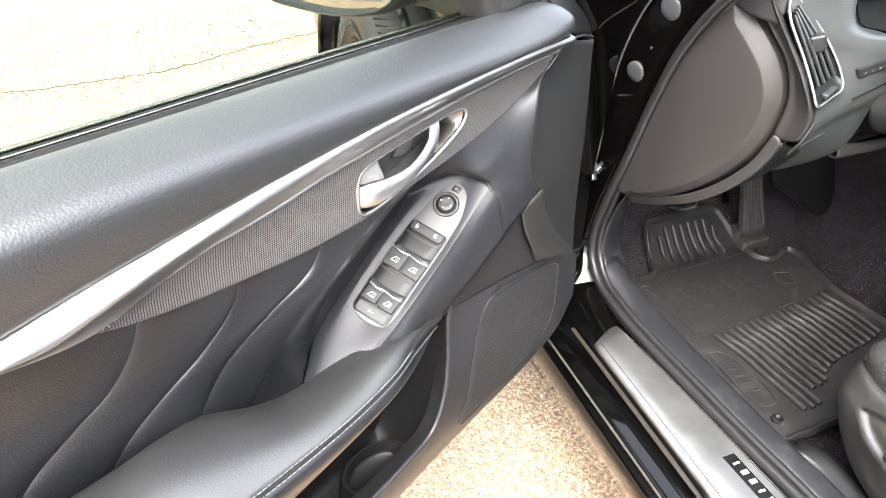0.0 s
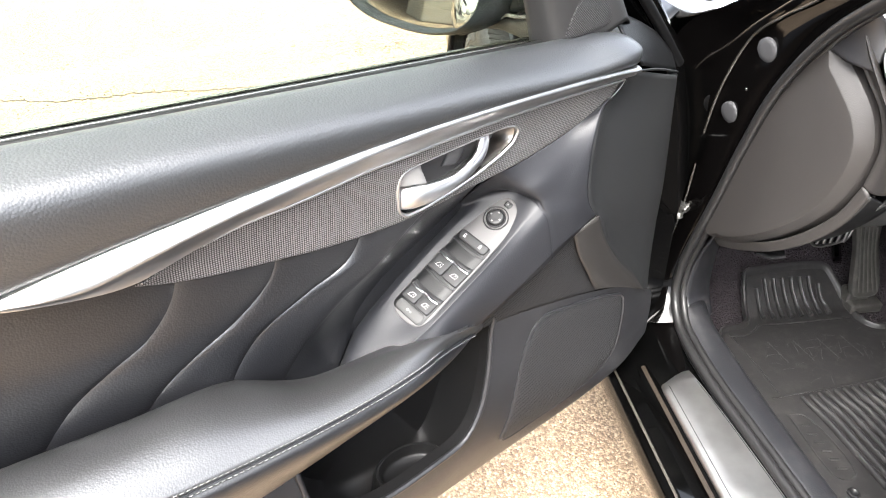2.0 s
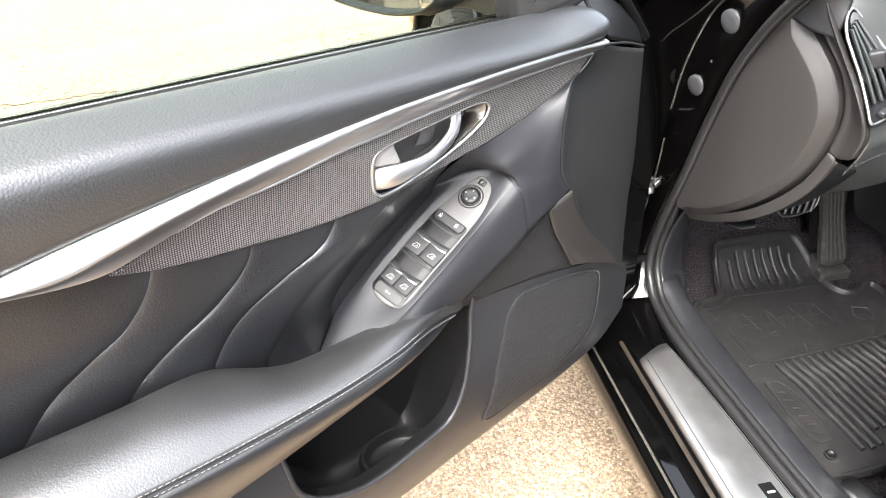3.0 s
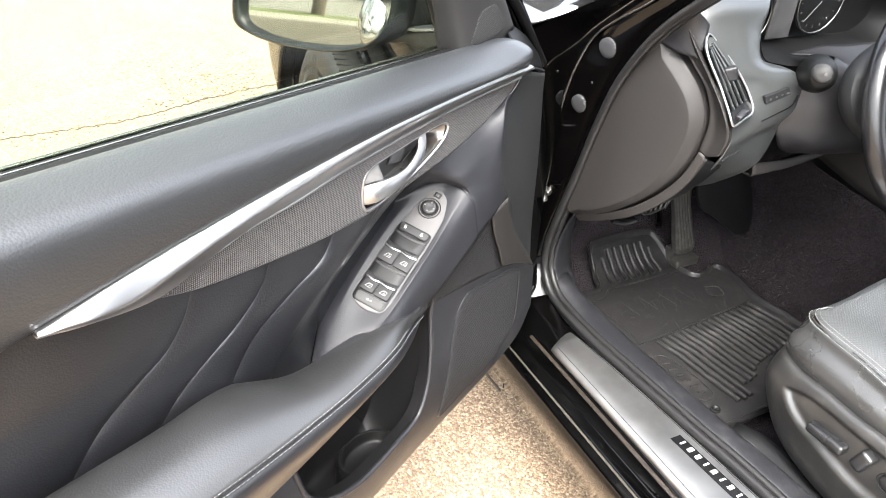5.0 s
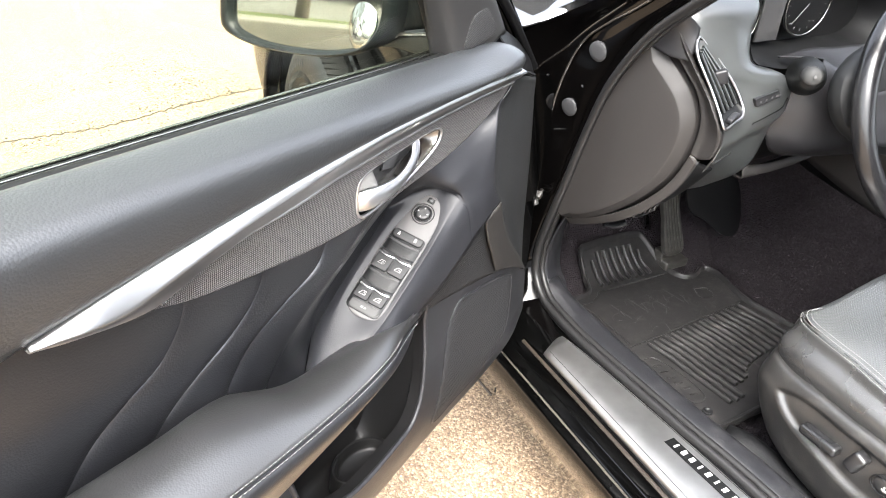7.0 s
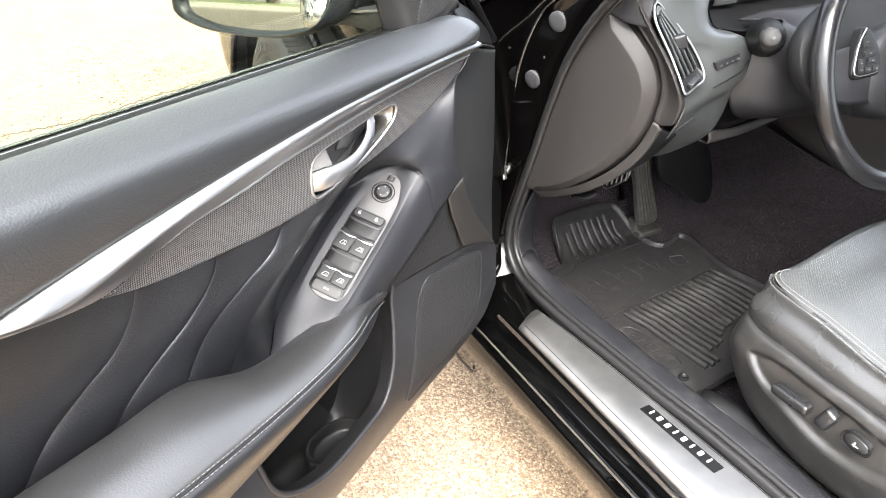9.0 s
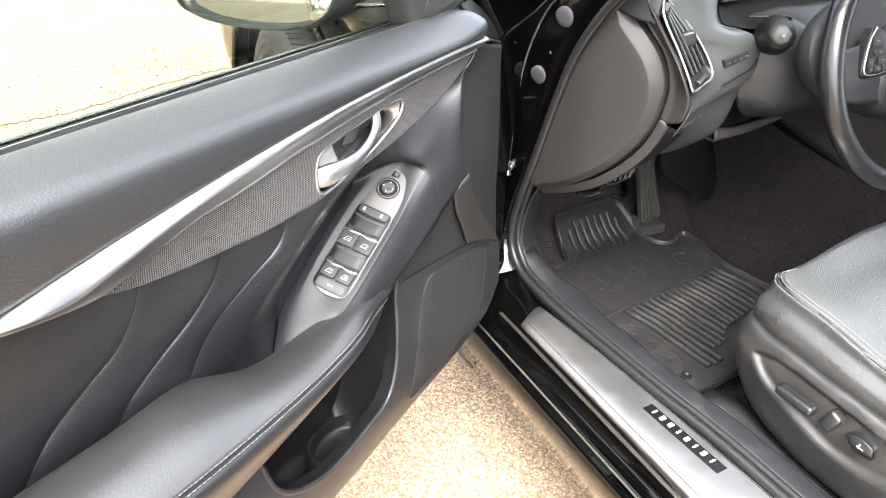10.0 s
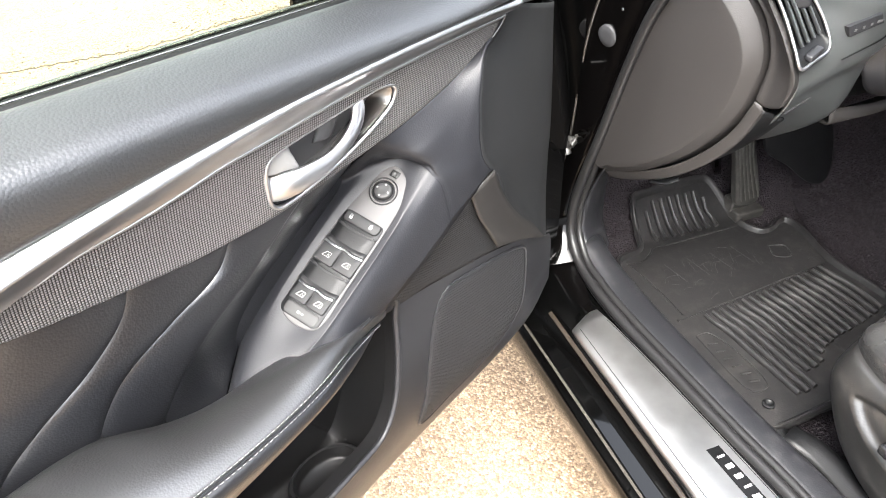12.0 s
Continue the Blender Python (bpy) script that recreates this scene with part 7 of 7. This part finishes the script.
part("cushion_front", loft([FRONT_E, [(x + 0.006, y + 0.012, z - 0.03) for x, y, z in FRONT_E], [(x + 0.012, y + 0.004, z - 0.11) for x, y, z in FRONT_E], [(x, y - 0.04, z - 0.16) for x, y, z in FRONT_E]], 40, 16, (0, 1, 0)), SEATLEATHER, seat, "leather cushion front", thick=0.004)
part("seat_seam", tube([(x + 0.004, y - 0.001, z + 0.002) for x, y, z in PIPE], 0.0020, 90, 6), SEATLEATHER, seat)
for off, dz in ((-0.001, 0.001), (0.007, 0.0055), (0.013, 0.0080)):
    part("seat_stitching", stitches(spline([(x + off, y - off * 0.5, z + dz) for x, y, z in PIPE], 400), 0.0036, 0.0014, 0.00055, (0, 0, 1)), SEATTHREAD, seat, "pale stitching along the seat edge")
SH_T = [(0.252, -0.272, 0.488), (0.208, -0.284, 0.500), (0.184, -0.304, 0.502), (0.172, -0.345, 0.503), (0.167, -0.40, 0.507), (0.164, -0.455, 0.508), (0.162, -0.50, 0.511), (0.160, -0.56, 0.511), (0.160, -0.95, 0.52)]
SH_M = [(0.246, -0.268, 0.43), (0.196, -0.280, 0.455), (0.173, -0.299, 0.466), (0.158, -0.35, 0.470), (0.152, -0.41, 0.468), (0.149, -0.47, 0.466), (0.148, -0.52, 0.465), (0.147, -0.60, 0.465), (0.147, -0.95, 0.47)]
SH_L = [(0.250, -0.276, 0.39), (0.200, -0.296, 0.405), (0.175, -0.322, 0.412), (0.160, -0.37, 0.412), (0.153, -0.43, 0.405), (0.150, -0.48, 0.400), (0.148, -0.53, 0.400), (0.147, -0.60, 0.400), (0.147, -0.95, 0.41)]
SH_B = [(0.252, -0.290, 0.345), (0.206, -0.320, 0.366), (0.180, -0.352, 0.370), (0.166, -0.40, 0.364), (0.160, -0.47, 0.357), (0.157, -0.52, 0.359), (0.155, -0.58, 0.364), (0.152, -0.70, 0.366), (0.152, -0.95, 0.366)]
sb = loft([[(x + 0.035, y - 0.005, z + 0.006) for x, y, z in SH_T], [(x + 0.012, y, z + 0.004) for x, y, z in SH_T], SH_T, SH_M, SH_L, SH_B, [(x + 0.03, y, z - 0.02) for x, y, z in SH_B]], 220, 90, (-1, 0, 0.3))
FIELD = [(p.x, p.y) for p in spline([(-0.338, 0.474, 0), (-0.362, 0.490, 0), (-0.395, 0.497, 0), (-0.45, 0.499, 0), (-0.507, 0.501, 0), (-0.567, 0.500, 0), (-0.64, 0.498, 0), (-0.65, 0.470, 0), (-0.62, 0.446, 0), (-0.575, 0.428, 0), (-0.543, 0.421, 0), (-0.507, 0.418, 0), (-0.442, 0.427, 0), (-0.384, 0.438, 0), (-0.352, 0.455, 0)], 100, True)]
for v in sb.verts:
    if inside(FIELD, v.co.y, v.co.z):
        gap = min(math.hypot(v.co.y - a, v.co.z - b) for a, b in FIELD)
        f = min(1, gap / 0.014)
        v.co.x += 0.010 * f * f * (3 - 2 * f)
shield = part("side_shield", sb, SHIELD, seat, "dusty black plastic seat shield with a recess")
part("seat_slide_key", moved(rbox(0.020, 0.064, 0.016, 0.006, 4), Matrix.Translation((0.150, -0.437, 0.461)) @ Matrix.Rotation(radians(-3), 4, "X")), KEYGLOSS, shield, "bar-shaped seat adjuster key")
part("seat_back_key", moved(rbox(0.020, 0.022, 0.036, 0.007, 4), Matrix.Translation((0.149, -0.497, 0.474)) @ Matrix.Rotation(radians(18), 4, "X")), KEYGLOSS, shield, "upright backrest adjuster key")
LUM = [(-0.526, 0.466), (-0.529, 0.478), (-0.545, 0.481), (-0.563, 0.476), (-0.564, 0.464), (-0.550, 0.458), (-0.534, 0.458)]
lum = part("lumbar_key", dome([(0.147, y, z) for y, z in LUM], (-1, 0, 0), 0.012, 0.003, 0.001, 40), KEYGLOSS, shield, "lumbar support key")
part("lumbar_ring", tube([(0.148, -0.545 + (y + 0.545) * 1.12, 0.469 + (z - 0.469) * 1.15) for y, z in LUM], 0.0014, 50, 6, True), DARKPLASTIC, lum)
part("lumbar_mark", join(rbox(0.001, 0.010, 0.0016, 0, at=(0.1455, -0.547, 0.467)), rbox(0.001, 0.0024, 0.008, 0, at=(0.1455, -0.545, 0.469))), WHITE, lum, smooth=False)
part("backrest", loft([[(0.17, -0.93, 0.52), (0.17, -1.02, 0.8), (0.22, -1.15, 1.15)], [(0.22, -0.87, 0.54), (0.23, -0.96, 0.8), (0.27, -1.10, 1.15)], [(0.42, -0.92, 0.56), (0.42, -1.02, 0.8), (0.42, -1.12, 1.18)], [(0.62, -0.87, 0.54), (0.61, -0.96, 0.8), (0.57, -1.10, 1.15)], [(0.67, -0.93, 0.52), (0.67, -1.02, 0.8), (0.62, -1.15, 1.15)]], 30, 30, (0, 1, 0)), SEATLEATHER, seat, "leather backrest", thick=0.10)
part("seat_rail", tube([(0.175, -0.26, 0.295), (0.170, -0.5, 0.295), (0.170, -1.0, 0.295)], 0.014, 30, 8), DARKPLASTIC, seat, "black seat rail")
part("rail_cover", loft([[(0.135, -0.30, 0.345), (0.150, -0.33, 0.335), (0.150, -0.45, 0.33), (0.15, -0.9, 0.33)], [(0.17, -0.285, 0.340), (0.185, -0.33, 0.345), (0.185, -0.45, 0.345), (0.185, -0.9, 0.345)], [(0.20, -0.29, 0.30), (0.21, -0.33, 0.30), (0.21, -0.45, 0.30), (0.21, -0.9, 0.30)]], 30, 10, (-1, 0, 1)), DARKPLASTIC, seat, thick=0.003)

# ---------------------------------------------------------------- what the mirror sees: verge, wall, pole, trees
# The street runs obliquely past the lot: s along it, q away from the lot.
ST = Matrix.Translation((-5.3, 1.70, 0)) @ Matrix.Rotation(math.atan2(-0.47, -0.88), 4, "Z")


def street(s, q, z):
    return ST @ Vector((s, -q, z))


tagged(part("low_wall", moved(rbox(16, 0.2, 0.30, 0.02, at=(7.1, -0.1, 0.15)), ST), CONCRETE, None), "low pale concrete wall", "wall", kind="structure")
tagged(part("grass_verge", grid([[street(s, 0.2, 0.27), street(s, 0.32, 0.285 + 0.01 * math.sin(s * 1.7)), street(s, 0.45, 0.28)] for s in [-0.9 + 0.5 * i for i in range(33)]], facing=(0, 0, 1)), GRASS, None), "green grass verge behind the low wall", "grass", kind="structure")
tagged(part("street", grid([[street(s, 0.45, 0.28), street(s, 30, 0.28)] for s in [-0.9 + 0.5 * i for i in range(33)]], facing=(0, 0, 1)), ASPHALT, None), "grey asphalt street", "road", kind="structure")
pole = thing("utility_pole", "weathered wooden utility pole in the verge", "pole", Matrix.Translation(street(0.45, 0.38, 0.27)))
part("post", tube([(0, 0, -0.1), (0.01, 0, 3), (0, 0, 8)], 0.06, 12, 12), WOOD, pole)
van = thing("parked_van", "white van parked on the street", "van", Matrix.Translation(street(2.6, 2.4, 0.28)) @ Matrix.Rotation(math.atan2(0.88, -0.47), 4, "Z"))
part("body", rbox(1.9, 5.2, 1.5, 0.25, 4, at=(0, 0, 1.2)), WHITEPAINT, van)
part("window", rbox(1.92, 3.2, 0.45, 0.1, 3, at=(0, 0.4, 1.60)), DARKPLASTIC, van)
for y in (-1.6, 1.6):
    for x in (-0.9, 0.9):
        part("tyre", moved(turned([(0.2, -0.1), (0.33, -0.1), (0.35, 0), (0.33, 0.1), (0.2, 0.1)], 32, "X"), Matrix.Translation((x, y, 0.35))), TYRE, van)


def bare_tree(seed):
    rng = random.Random(seed)
    limbs, twigs = [], []

    def grow(p, dirn, length, r, depth):
        q = p + dirn * length
        mid = p.lerp(q, 0.5) + Vector((rng.uniform(-1, 1), rng.uniform(-1, 1), 0)) * length * 0.06
        limbs.append(tube([p, mid, q], r, 5, 6 if depth < 2 else 4, taper=lambda f: 1 - 0.35 * f))
        if depth >= 4:
            twigs.append(q)
            return
        for _ in range(3 if depth else 4):
            nd = (dirn + Vector((rng.uniform(-0.9, 0.9), rng.uniform(-0.9, 0.9), rng.uniform(-0.1, 0.7)))).normalized()
            grow(q, nd, length * rng.uniform(0.6, 0.8), r * 0.6, depth + 1)

    grow(Vector((0, 0, -0.2)), Vector((0.03, 0.02, 1)), 2.4, 0.16, 0)
    return join(*limbs), twigs, rng


for k, (x, y, s) in enumerate(((12.0, 7.0, 1.0), (5.0, 8.0, 1.15), (1.5, 6.0, 0.95), (9.0, 11.0, 1.05))):
    wood, tips, rng = bare_tree(k + 3)
    tr = thing("street_tree", "bare early-spring tree with thin branches", "tree", Matrix.Translation(street(x, y, 0.28 + 0.2 * s)) @ Matrix.Scale(s, 4), "street trees")
    part("trunk", wood, BARK, tr)
    lv = bmesh.new()
    for q in tips:
        for _ in range(5):
            c = q + Vector((rng.gauss(0, 0.25), rng.gauss(0, 0.25), rng.gauss(0, 0.2)))
            a, b = Vector((rng.uniform(-1, 1), rng.uniform(-1, 1), rng.uniform(-1, 1))) * 0.06, Vector((rng.uniform(-1, 1), rng.uniform(-1, 1), rng.uniform(-1, 1))) * 0.06
            lv.faces.new([lv.verts.new(c + a), lv.verts.new(c + b), lv.verts.new(c - a), lv.verts.new(c - b)])
    part("crown", lv, LEAF, tr, smooth=False)
